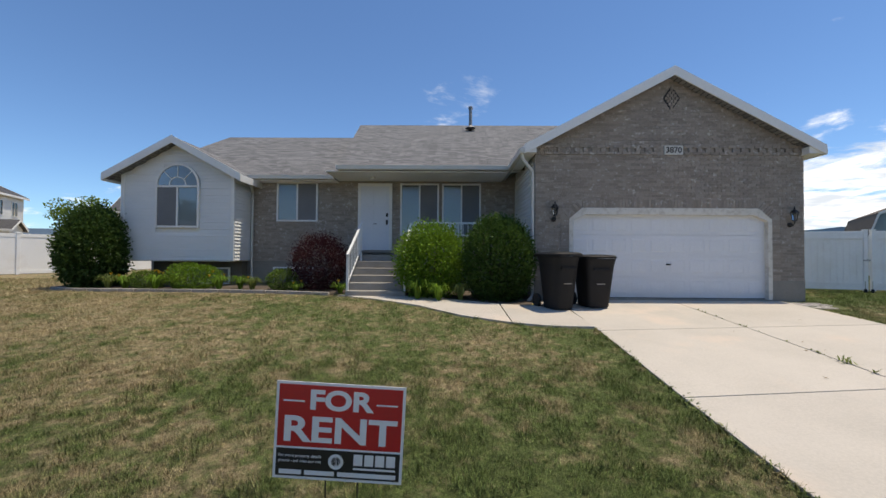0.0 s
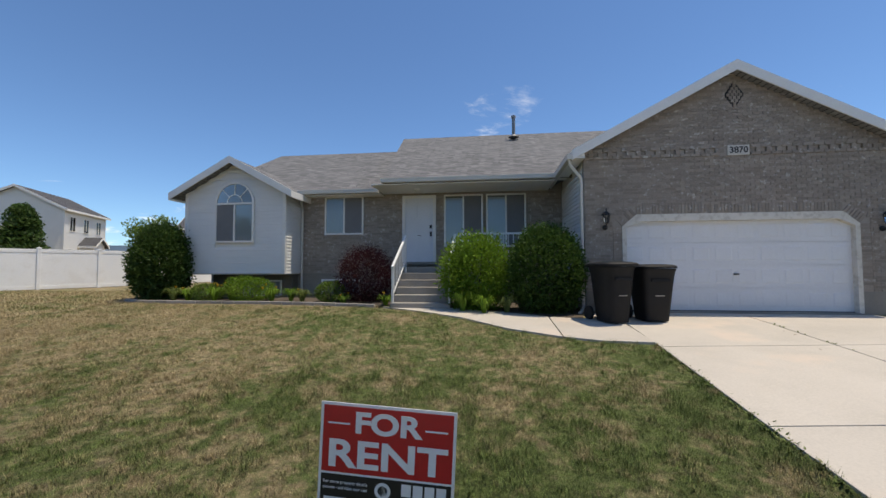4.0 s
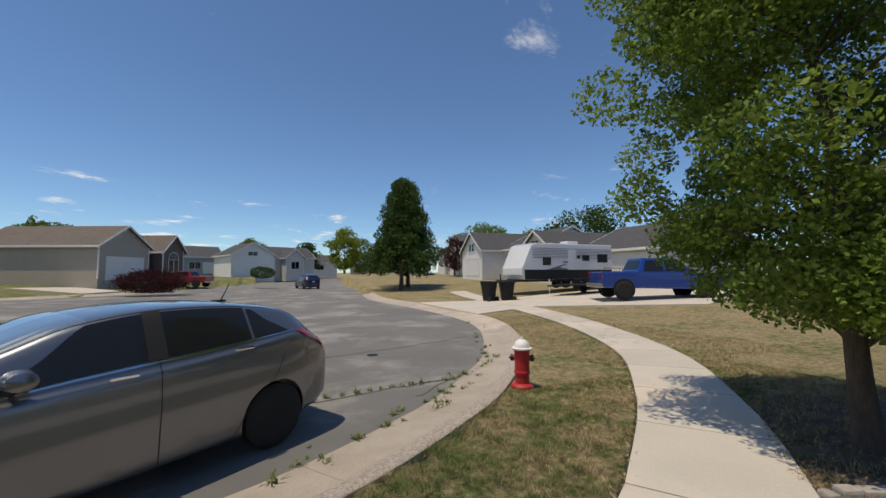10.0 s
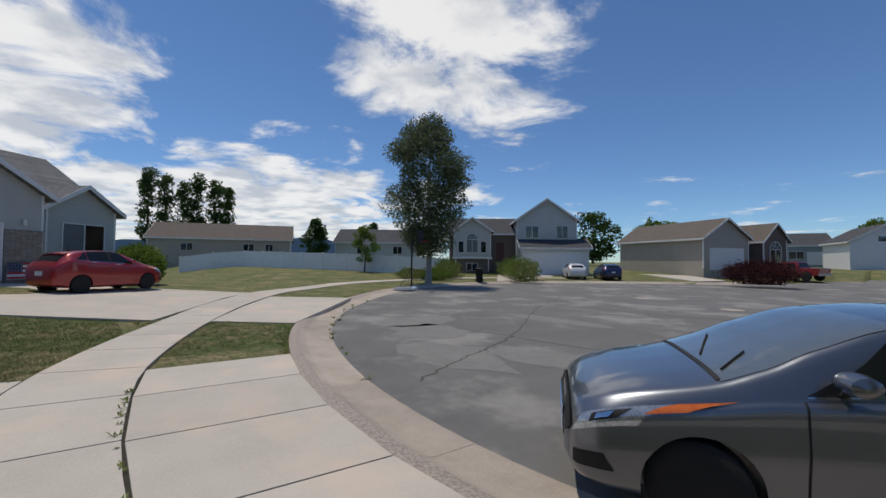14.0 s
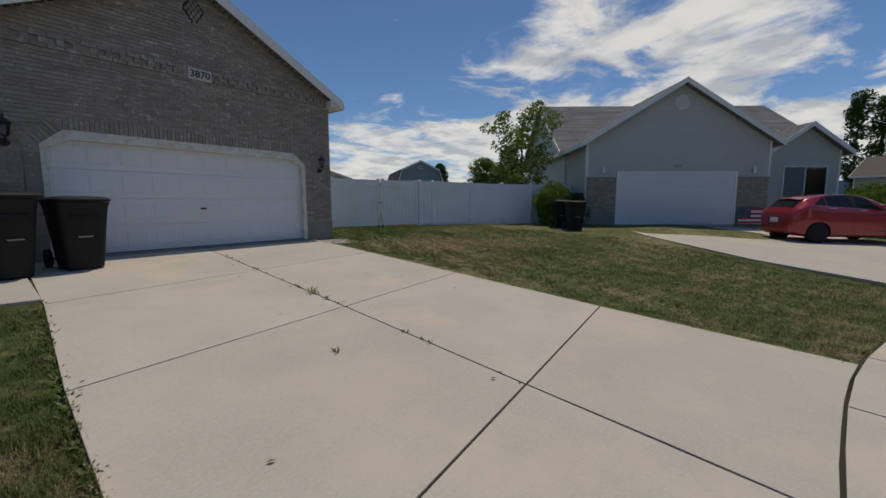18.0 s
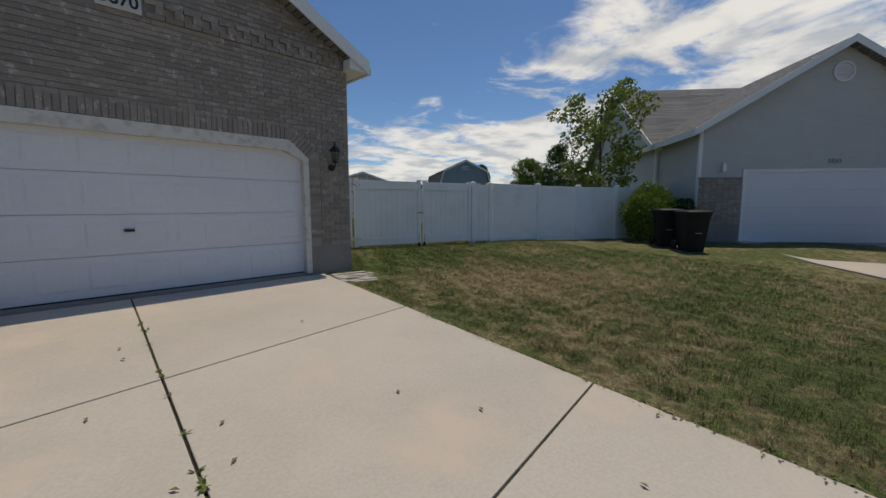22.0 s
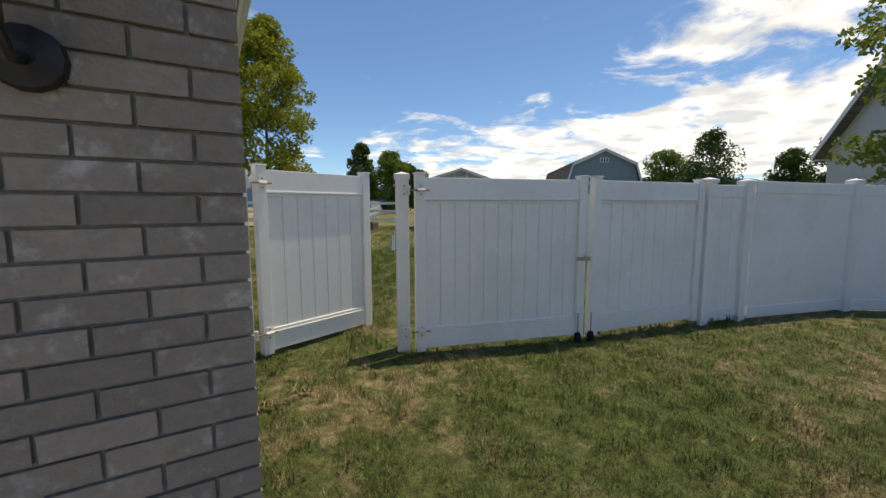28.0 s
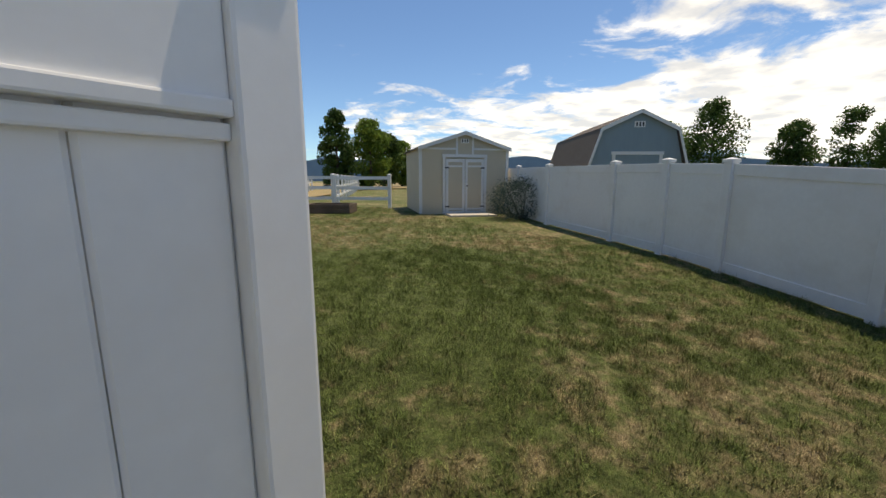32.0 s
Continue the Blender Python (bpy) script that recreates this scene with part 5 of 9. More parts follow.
def make_trailer(at, turn):
    """White camping trailer, long side towards -y, nose towards -x."""
    t = thing("camping_trailer", "white camping trailer with grey stripes parked on a driveway", "trailer", at, turn)
    pr = [(-3.6, 0.65), (3.6, 0.65), (3.6, 2.95), (-2.7, 2.95), (-3.05, 2.82), (-3.75, 1.35), (-3.75, 0.95)]
    part("body", MB().prism(pr, 0, 2.3, "y"), PAINT_WHITE, t, bevel=0.05)
    grey = surf("trailer_stripe", (0.16, 0.165, 0.17), (0.12, 0.125, 0.13), 3, 40, 0.5)
    for z in (1.02, 1.12, 1.22, 2.0, 2.1, 2.2, 2.3, 2.4, 2.5, 2.6):
        part("stripe", MB().box(-2.95 if z > 1.5 else -3.6, 3.58, -0.012, 0.005, z, z + (0.03 if z > 1.5 else 0.05)), grey, t)
    part("lower_band", MB().box(-3.55, 3.58, -0.016, 0.004, 0.66, 1.26), SEAM, t, "black lower panel")
    part("swoosh", MB().prism([(-1.9, 1.26), (0.2, 1.26), (-0.9, 1.42), (-0.3, 1.62), (-0.45, 1.64), (-1.2, 1.44)], -0.014, 0.004, "y"), grey, t)
    for x0, x1, z0, z1 in ((-2.2, -1.55, 1.55, 2.05), (1.0, 1.6, 1.85, 2.25), (2.3, 3.2, 1.75, 2.3), (0.55, 0.8, 2.0, 2.2)):
        w = part("window", MB().box(x0, x1, -0.02, 0.004, z0, z1), SEAM, t, bevel=0.03)
        part("pane", MB().box(x0 + 0.04, x1 - 0.04, -0.026, -0.018, z0 + 0.04, z1 - 0.04), CARGLASS, w)
    part("door", MB().box(-0.2, 0.45, -0.022, 0.004, 1.27, 2.55), PAINT_WHITE, t)
    part("emblem", MB().box(-0.6, 0.1, -0.018, 0.004, 1.72, 1.8), grey, t)
    part("roof_unit", MB().box(0.4, 1.3, 0.7, 1.5, 2.95, 3.2), PAINT_WHITE, t, bevel=0.05)
    part("roof_vent", MB().box(-1.0, -0.6, 0.9, 1.3, 2.95, 3.05), PAINT_WHITE, t, bevel=0.02)
    part("frame", MB().box(-3.6, 3.5, 0.3, 0.42, 0.5, 0.65).box(-3.6, 3.5, 1.9, 2.02, 0.5, 0.65), IRON, t)
    part("hitch", MB().prism([(-3.6, 0.35), (-4.9, 1.1), (-4.9, 1.2), (-3.6, 1.95)], 0.5, 0.62, "z"), IRON, t)
    part("jack", MB().tube([(-4.6, 1.15, 0.0), (-4.6, 1.15, 1.0)], 0.04, 8), IRON, t)
    for x in (0.6, 1.45):
        for y, s in ((0.12, -1), (2.18, 1)):
            make_wheel(t, (x, y, 0.35), 0.35, s, RIM_SILVER, 0.2, 6)
    return t


def make_utility_trailer(at, turn):
    """An open flat trailer with tube rails and a mesh tailgate."""
    t = thing("utility_trailer", "black open utility trailer with tube rails on a driveway", "trailer", at, turn)
    part("bed", MB().box(-1.9, 1.9, -0.75, 0.75, 0.46, 0.54), IRON, t, bevel=0.01)
    for y in (-0.75, 0.75):
        part("rail", MB().tube([(-1.9, y, 0.85), (1.9, y, 0.85)], 0.025, 6), IRON, t)
        for x in (-1.85, -0.95, 0.0, 0.95, 1.85):
            part("rail_post", MB().tube([(x, y, 0.5), (x, y, 0.85)], 0.022, 6), IRON, t)
        make_wheel(t, (0.3, y * 1.14, 0.31), 0.31, math.copysign(1, y), RIM_SILVER, 0.18, 6)
        part("mudguard", MB().box(-0.1, 0.7, min(y, y * 1.28), max(y, y * 1.28), 0.66, 0.69), IRON, t)
    for x in np.linspace(-0.7, 0.7, 8):
        part("tailgate_bar", MB().tube([(1.92, x, 0.5), (1.92, x, 1.5)], 0.014, 5), IRON, t)
    for z in (0.55, 1.5):
        part("tailgate_rail", MB().tube([(1.92, -0.74, z), (1.92, 0.74, z)], 0.02, 6), IRON, t)
    part("tongue", MB().prism([(-1.9, -0.5), (-3.1, -0.05), (-3.1, 0.05), (-1.9, 0.5)], 0.42, 0.50, "z"), IRON, t)
    part("jack", MB().tube([(-2.9, 0.1, 0.0), (-2.9, 0.1, 0.85)], 0.03, 8), TRIM, t)
    return t


def make_pickup(name, label, paint, at, turn, sc=1.0, group=""):
    """Crew-cab pickup, nose towards -x."""
    t = thing(name, label, "truck", at, turn, group=group)
    S = Matrix.Scale(sc, 4)

    def loft(pr, w, m=None):
        return MB().prism([(x * sc, z * sc) for x, z in pr], -w * sc, w * sc, "y")
    low = [(-2.9, 0.55), (-2.85, 1.0), (-2.6, 1.12), (-1.4, 1.22), (-1.2, 1.25), (2.88, 1.25), (2.9, 0.6), (2.75, 0.5), (-2.8, 0.42)]
    part("body", loft(low, 0.98), paint, t, bevel=0.07)
    vs = [(x * sc, s * w * sc, z * sc) for x, z, w in ((-1.35, 1.22, 0.93), (-0.65, 1.85, 0.74), (0.95, 1.9, 0.74), (1.25, 1.22, 0.93)) for s in (-1, 1)]
    part("cab", MB().add(vs, [(0, 1, 3, 2), (2, 3, 5, 4), (4, 5, 7, 6), (6, 7, 1, 0), (0, 2, 4, 6), (1, 3, 5, 7)]), paint, t, bevel=0.06)
    for s in (-1, 1):
        for x0, x1, u0, u1 in ((-1.02, -0.05, -0.60, -0.05), (0.05, 0.95, 0.05, 0.82)):
            q = [(x0, 1.28, 0.925), (x1, 1.28, 0.925), (u1, 1.78, 0.775), (u0, 1.78, 0.775)]
            part("side_window", MB().add([(a * sc, s * (w + 0.012) * sc, z * sc) for a, z, w in q] + [(a * sc, s * (w - 0.01) * sc, z * sc) for a, z, w in q], [(0, 1, 2, 3), (4, 5, 6, 7)]), CARGLASS, t)
    part("rear_window", MB().add([((1.2) * sc, -0.75 * sc, 1.36 * sc), (1.2 * sc, 0.75 * sc, 1.36 * sc), (1.01 * sc, 0.66 * sc, 1.8 * sc), (1.01 * sc, -0.66 * sc, 1.8 * sc)], [(0, 1, 2, 3)]), CARGLASS, t)
    part("windscreen", MB().add([(-1.33 * sc, -0.85 * sc, 1.27 * sc), (-1.33 * sc, 0.85 * sc, 1.27 * sc), (-0.71 * sc, 0.7 * sc, 1.82 * sc), (-0.71 * sc, -0.7 * sc, 1.82 * sc)], [(0, 1, 2, 3)]), CARGLASS, t)
    part("bed", MB().box(1.35 * sc, 2.8 * sc, -0.85 * sc, 0.85 * sc, 1.245 * sc, 1.262 * sc), SEAM, t)
    part("bumper", MB().box(2.86 * sc, 3.02 * sc, -0.95 * sc, 0.95 * sc, 0.5 * sc, 0.7 * sc), RIM_SILVER, t, bevel=0.03)
    for s in (-1, 1):
        part("taillight", MB().box(2.8 * sc, 2.915 * sc, s * 0.80 * sc - 0.08, s * 0.80 * sc + 0.17 * s * 0 + 0.1, 0.95 * sc, 1.2 * sc), LAMP_RED, t)
        part("headlight", MB().box(-2.9 * sc, -2.7 * sc, s * 0.72 * sc - 0.15, s * 0.72 * sc + 0.15, 0.85 * sc, 1.02 * sc), LAMP_CLEAR, t)
        for x in (-1.85, 1.9):
            part("fender_flare", MB().lathe([(0.47 * sc, 0), (0.50 * sc, 0.02), (0.50 * sc, 0.05), (0.2 * sc, 0.05)], 24, m=Matrix.Translation((x * sc, s * 0.955 * sc, 0.43 * sc)) @ Matrix.Rotation(-s * math.pi / 2, 4, "X")), SEAM, t)
            make_wheel(t, (x * sc, s * 0.93 * sc, 0.4 * sc), 0.4 * sc, s, RIM_BLACK, 0.26, 8)
    return t

# ---- ground, road, pavements ----
def axis_steps(lo, hi, fine0, fine1, step):
    a = list(np.arange(fine0, fine1 + step, step))
    k, s = fine1, step
    while a[-1] < hi:
        s *= 1.25
        a.append(min(a[-1] + s, hi))
    s = step
    while a[0] > lo:
        s *= 1.25
        a.insert(0, max(a[0] - s, lo))
    return np.array(a)


GX, GY = axis_steps(-600, 600, -14, 24, 0.2), axis_steps(-600, 600, -24, 24, 0.2)


def build_ground():
    X, Y = np.meshgrid(GX, GY)
    Z = gz(X, Y)
    bump = np.vectorize(lambda x, y: -abs(noise.noise((x * 0.35, y * 0.35, 0))) * 0.02)(X, Y)
    near = np.clip(1 - np.hypot(X, Y) / 120, 0, 1)
    Z = Z + bump * near
    nx, ny = len(GX), len(GY)
    vs = np.stack([X, Y, Z], -1).reshape(-1, 3).tolist()
    fs = [(j * nx + i, j * nx + i + 1, (j + 1) * nx + i + 1, (j + 1) * nx + i) for j in range(ny - 1) for i in range(nx - 1)]
    me = bpy.data.meshes.new("ground")
    me.from_pydata(vs, [], fs)
    for p in me.polygons:
        p.use_smooth = True
    me.materials.append(LAWN)
    tagged(new("ground", me), "mown lawn ground, partly dry", "ground", kind="structure")


build_ground()


def flat_poly(poly, z, thick=0.12):
    """A slab over a polygon (x, y); z: a height or a function of x and y."""
    zf = z if callable(z) else (lambda x, y: z)
    n = len(poly)
    vs = [(x, y, zf(x, y)) for x, y in poly] + [(x, y, zf(x, y) - thick) for x, y in poly]
    return MB().add(vs, [tuple(range(n)), tuple(range(n, 2 * n))[::-1]] + [(i, (i + 1) % n, n + (i + 1) % n, n + i) for i in range(n)])


def build_road():
    me = bpy.data.meshes.new("road")
    bm = bmesh.new()
    vs = [bm.verts.new((x, y, -0.238)) for x, y in ROAD_POLY]
    f = bm.faces.new(vs)
    bmesh.ops.triangulate(bm, faces=[f])
    bmesh.ops.recalc_face_normals(bm, faces=bm.faces)
    if sum(f.normal.z for f in bm.faces) < 0:
        bmesh.ops.reverse_faces(bm, faces=bm.faces)
    bm.to_mesh(me)
    bm.free()
    me.materials.append(ASPHALT)
    road = tagged(new("road", me), "worn grey asphalt turning circle with patches", "road", kind="structure")
    # tar-filled cracks and patched strips
    tar = surf("crack_tar", (0.07, 0.068, 0.06), (0.09, 0.085, 0.07), 6, 90, 1.0)
    patch = surf("asphalt_patch", (0.25, 0.243, 0.225), (0.19, 0.185, 0.175), 2.5, 130, 0.95, 0.6, 220)
    rs = random.Random(4)
    for pts, w in (([(6.5, -5.3), (6.95, -6.6), (7.4, -8.0), (8.0, -9.6), (10.6, -14.2), (11.5, -16.5), (13, -20)], 0.06), ([(-5.5, -11.5), (-1, -10.2), (6, -9.4), (14, -8.6)], 0.05), ([(-6, -19), (2, -17), (12, -16.5), (22, -19)], 0.06),
                   ([(-1.5, -6.9), (-4.2, -8.9), (-5.6, -12)], 0.05), ([(12, -24), (9, -33), (4, -50)], 0.06), ([(0.5, -7.2), (-2.6, -7.6)], 0.07)):
        line = smooth_line(pts, 14)
        line = [(x + rs.uniform(-0.05, 0.05), y + rs.uniform(-0.05, 0.05)) for x, y in line]
        line = [q for q in line if inside(ROAD_POLY, np.array([q[0]]), np.array([q[1]]))[0]]
        if len(line) < 2:
            continue
        a, b = offset_line(line, w * 0.3), offset_line(line, -w * 0.3)
        mb = MB().add([(x, y, -0.234) for x, y in a] + [(x, y, -0.234) for x, y in b], [(i, i + 1, len(a) + i + 1, len(a) + i) for i in range(len(a) - 1)])
        part("crack", mb, tar, road)
    for cx, cy, sx, sy in ((7.5, -6.8, 1.6, 0.7), (6.2, -8.0, 1.3, 0.6), (9.6, -8.2, 1.2, 1.0), (11.2, -9.0, 0.9, 1.6), (4.3, -8.4, 1.0, 0.5), (8.6, -12.4, 2.2, 0.5), (1.0, -12.5, 2.4, 0.5), (-2.5, -15.0, 1.8, 0.4)):
        n = 18
        pts = [(cx + sx * math.cos(6.283 * k / n) * rs.uniform(0.75, 1.15), cy + sy * math.sin(6.283 * k / n) * rs.uniform(0.75, 1.15), -0.2345) for k in range(n)]
        part("patch", MB().add(pts, [tuple(range(n))]), patch, road)
    for x, y in ((-1.73, -9.99), (9.86, -22.5), (5.7, -20.2)):
        r = 0.12 if y > -15 else 0.4
        part("utility_cover", MB().lathe([(r, -0.24), (r, -0.228), (r * 0.93, -0.228), (r * 0.92, -0.232), (0.01, -0.232)], 24, at=(x, y, 0)), IRON if y > -15 else KERB, road)
    # kerb: gutter pan and rolled back, in lengths
    kerb = thing("kerb", "worn concrete rolled kerb with gutter pan", "kerb", kind="structure")
    prof = [(0.0, -0.236), (0.5, -0.205), (0.58, -0.19), (0.72, -0.125), (0.80, -0.105), (0.93, -0.10), (0.93, -0.3), (0.0, -0.3)]
    lines = [offset_line(KERB_LINE, d) for d, _ in prof]
    step = 5
    for i in range(0, len(KERB_LINE) - 1, step):
        j = min(i + step, len(KERB_LINE) - 1)
        vs, k = [], len(prof)
        for q in range(i, j + 1):
            for (d, z), ln in zip(prof, lines):
                x, y = ln[q]
                if q == i and q > 0:
                    x2, y2 = ln[q + 1]
                    x, y = x + (x2 - x) * 0.012, y + (y2 - y) * 0.012
                vs.append((x, y, z))
        m = j - i
        fs = [(a * k + b, a * k + (b + 1) % k, (a + 1) * k + (b + 1) % k, (a + 1) * k + b) for a in range(m) for b in range(k)] + [tuple(range(k)), tuple(m * k + b for b in range(k))[::-1]]
        part("kerb_length", MB().add(vs, fs), KERB, kerb)
        if KERB_LINE[i][1] > -14:
            a, b, c = (offset_line(KERB_LINE, d)[i:j + 1] for d in (0.70, 0.80, 0.925))
            vs = [(x, y, z) for ln, z in ((a, -0.131), (b, -0.101), (c, -0.096)) for x, y in ln]
            w = len(a)
            part("pebble_strip", MB().add(vs, [(r * w + q, r * w + q + 1, (r + 1) * w + q + 1, (r + 1) * w + q) for r in range(2) for q in range(w - 1)]), AGGREGATE, kerb)
    return kerb


build_road()


def lawn_top(dz):
    return lambda x, y: ground_z(x, y) + dz


WALK_MID = [(-13.5, -29), (-12, -24), (-10.6, -17.5), (-8.9, -11.5), (-6.9, -7.4), (-4.55, -4.9), (-2.66, -3.44), (-1.6, -2.8), (0.5, -1.85), (2.6, -1.32), (4.7, -1.19), (7, -1.28), (9.8, -1.82), (14, -3.5), (17.5, -5.5), (22, -9.0), (25.5, -13.5), (27.3, -18), (28, -23), (27.2, -29), (24.5, -34), (20.5, -38.5)]
WALK_LEFT = offset_line(smooth_line(WALK_MID, 10), 0.61)


def walk_edge(x):
    """Where the house side of the pavement lies at x, before the drive."""
    q = sorted(p for p in WALK_LEFT if 2 < p[0] < 13 and p[1] > -6)
    return float(np.interp(x, [p[0] for p in q], [p[1] for p in q]))


# slabs of the drive: two columns of four
DRIVE = thing("driveway", "sunlit pale concrete driveway in jointed slabs", "driveway", kind="structure")


def slab(parent, poly, dz=0.022, mat=None, name="slab"):
    return part(name, flat_poly(poly, lawn_top(dz)), mat or CONCRETE, parent, bevel=0.006)


J = 0.009
ROWS = [(8.93, 0.0), (6.35, 0.115), (3.80, 0.12), (1.23, 0.11), (-0.80, 0.0)]      # joints: y at the middle joint, slope
EDGE_L = [(9.0, 4.30), (7.0, 4.28), (5.7, 4.20), (4.2, 4.10), (3.2, 4.04), (2.0, 4.0), (-2.0, 3.9)]


def drive_x(c, y):
    if c == 0:
        return float(np.interp(-y, [-p[0] for p in EDGE_L], [p[1] for p in EDGE_L]))
    if c == 1:
        return 6.485 + (y - 1.23) * 0.0615
    return float(np.interp(-y, [-9.0, -6.6, -4.1, -1.6, 2.0], [9.56, 9.46, 9.34, 9.27, 9.18]))


for r in range(4):
    for c in range(2):
        def corner(k, col, s, side):
            y0, sl = ROWS[k]
            y = y0 + sl * (drive_x(col, y0) - drive_x(1, y0)) - (0.52 if k == 4 and col == 2 else 0)
            return (drive_x(col, y) + side * J, y + s * J)
        lo, hi = r + 1, r
        sl = 1 if c == 1 else 0
        sr = -1 if c == 0 else 0
        a0, a1, b1, b0 = corner(lo, c, 1, sl), corner(lo, c + 1, 1, sr), corner(hi, c + 1, -1, sr), corner(hi, c, -1, sl)
        low = [a0, a1]
        if r == 3:        # the lowest slabs end along the pavement
            xa, xb = a0[0], (a1[0] if c == 0 else 9.21)
            low = [(xa + (xb - xa) * k / 5, walk_edge(xa + (xb - xa) * k / 5) + 0.03) for k in range(6)]
            a1 = low[-1]
        slab(DRIVE, low + [((a1[0] + b1[0]) / 2, (a1[1] + b1[1]) / 2), b1, b0, ((a0[0] + b0[0]) / 2, (a0[1] + b0[1]) / 2)])
part("joint_fill", flat_poly([(4.4, 8.9), (4.3, 3.0), (4.15, -0.5), (9.0, -0.7), (9.4, 8.9)], lawn_top(0.004), 0.05), JOINT, DRIVE)
edge = [(x, walk_edge(x) + d, ground_z(x, walk_edge(x) + d) + 0.006) for d in (-0.02, 0.06) for x in np.arange(3.95, 9.2, 0.25)]
part("edge_joint", MB().add(edge, [(i, i + 1, len(edge) // 2 + i + 1, len(edge) // 2 + i) for i in range(len(edge) // 2 - 1)]), JOINT, DRIVE)
# garage apron strip under the door
part("garage_sill", MB().box(4.72, 9.30, 8.93, 9.2, 0.55, 0.695), FOUNDATION, DRIVE)



def build_sidewalk():
    t = thing("pavement", "pale concrete pavement curving round the street", "pavement", kind="structure")
    line = smooth_line(WALK_MID, 10)
    ln = [0.0]
    for a, b in zip(line, line[1:]):
        ln.append(ln[-1] + math.hypot(b[0] - a[0], b[1] - a[1]))
    left, right = offset_line(line, 0.615), offset_line(line, -0.615)
    n = int(ln[-1] / 1.52)

    def at(ls, d):
        i = min(max(int(np.searchsorted(ln, d)) - 1, 0), len(ls) - 2)
        u = (d - ln[i]) / (ln[i + 1] - ln[i])
        return (ls[i][0] + (ls[i + 1][0] - ls[i][0]) * u, ls[i][1] + (ls[i + 1][1] - ls[i][1]) * u)
    for k in range(n):
        d0, d1 = 1.52 * k + 0.010, 1.52 * (k + 1) - 0.010
        dm = (d0 + d1) / 2
        slab(t, [at(right, d0), at(right, dm), at(right, d1), at(left, d1), at(left, dm), at(left, d0)], 0.028)
    vs = []
    for a, b in zip(offset_line(line, 0.65), offset_line(line, -0.65)):
        vs += [(a[0], a[1], ground_z(*a) + 0.006), (b[0], b[1], ground_z(*b) + 0.006)]
    part("joint_fill", MB().add(vs, [(2 * i, 2 * i + 1, 2 * i + 3, 2 * i + 2) for i in range(len(line) - 1)]), JOINT, t)
    return line


WALK_LINE = build_sidewalk()


def build_aprons():
    t = thing("driveway_apron", "pale concrete driveway aprons crossing the verge", "driveway", kind="structure")
    inner = offset_line(smooth_line(WALK_MID, 10), -0.64)
    back = offset_line(KERB_LINE, 0.95)

    def near(ls, x):
        q = sorted(ls, key=lambda p: abs(p[0] - x) + (0 if p[1] > -8 else 50))
        (xa, ya), (xb, yb) = sorted(q[:2])
        return (x, ya + (yb - ya) * (x - xa) / (xb - xa) if xb != xa else ya)
    xs = [3.45, 4.83, 6.28, 7.68, 9.0]
    for a, b in zip(xs, xs[1:]):
        slab(t, [near(back, a + J - 0.25), near(back, b - J - 0.25), near(inner, b - J), near(inner, a + J)], 0.026)
    for a in xs[1:-1]:
        part("joint_fill", flat_poly([near(back, a - 0.29), near(back, a - 0.21), near(inner, a + 0.04), near(inner, a - 0.04)], lawn_top(0.008), 0.05), JOINT, t)
    # the neighbours' drives
    slab(t, [(14.7, -2.9), (16.4, 0.0), (18.4, 3.0), (21.7, 5.0), (24.9, 0.9), (25.8, 0.2), (20.6, -7.0), (18.9, -5.6)], 0.03)
    slab(t, [(12.1, -5.65), (17.2, -10.1), (18.9, -7.3), (16.4, -5.6), (13.7, -4.05)], 0.026)
    slab(t, [(-10.9, -16.5), (-11.4, -20.8), (-22.5, -20.8), (-24, -13.0), (-16, -11.5)], 0.03)
    slab(t, [(-7.3, -15.0), (-7.3, -21.5), (-10.9, -20.8), (-9.9, -16)], 0.024)
    slab(t, [(23.3, -27), (22.3, -30.8), (25.5, -36.5), (28.6, -33.5)], 0.024)
    slab(t, [(26.6, -33.5), (24.2, -36.5), (26.5, -41.5), (31, -39)], 0.03)
    slab(t, [(13.0, -42.0), (11.3, -45), (16, -51), (20, -48)], 0.03)
    return t


build_aprons()

# path from the drive to the steps
PATHWAY = thing("garden_path", "pale concrete garden path curving to the steps", "path", kind="structure")
slab(PATHWAY, [(-0.95, 9.35), (0.1, 8.75), (1.1, 8.05), (2.0, 7.1), (2.88, 6.55), (2.88, 8.25), (2.0, 8.75), (0.9, 9.32)], 0.03)
slab(PATHWAY, [(2.90, 6.54), (3.5, 6.32), (4.23, 6.28), (4.23, 8.9), (3.9, 8.9), (3.6, 8.1), (2.90, 8.24)], 0.03)

# ---- the main house ----
HOUSE = thing("main_house", "single-storey brick and vinyl-sided house with a gabled double garage", "house", (3.8, 9.0, 0.6))
HO = Vector((3.8, 9.0, 0.6))


def hpart(name, mb, mat, label="", parent=None, bevel=0.0, smooth=False, kind=""):
    mb.v = [(x - HO.x, y - HO.y, z - HO.z) for x, y, z in mb.v]
    return part(name, mb, mat, parent or HOUSE, label, bevel, smooth, kind)


HM = Matrix.Translation(-HO)
GX0, GX1, GF = 3.80, 10.17, 8.99          # garage: sides and front
GE, GR = 4.25, 1.70                       # wall height and rise of its gable
DL, DR, DT = 4.72, 9.30, 2.735             # door opening
gm = (GX0 + GX1) / 2

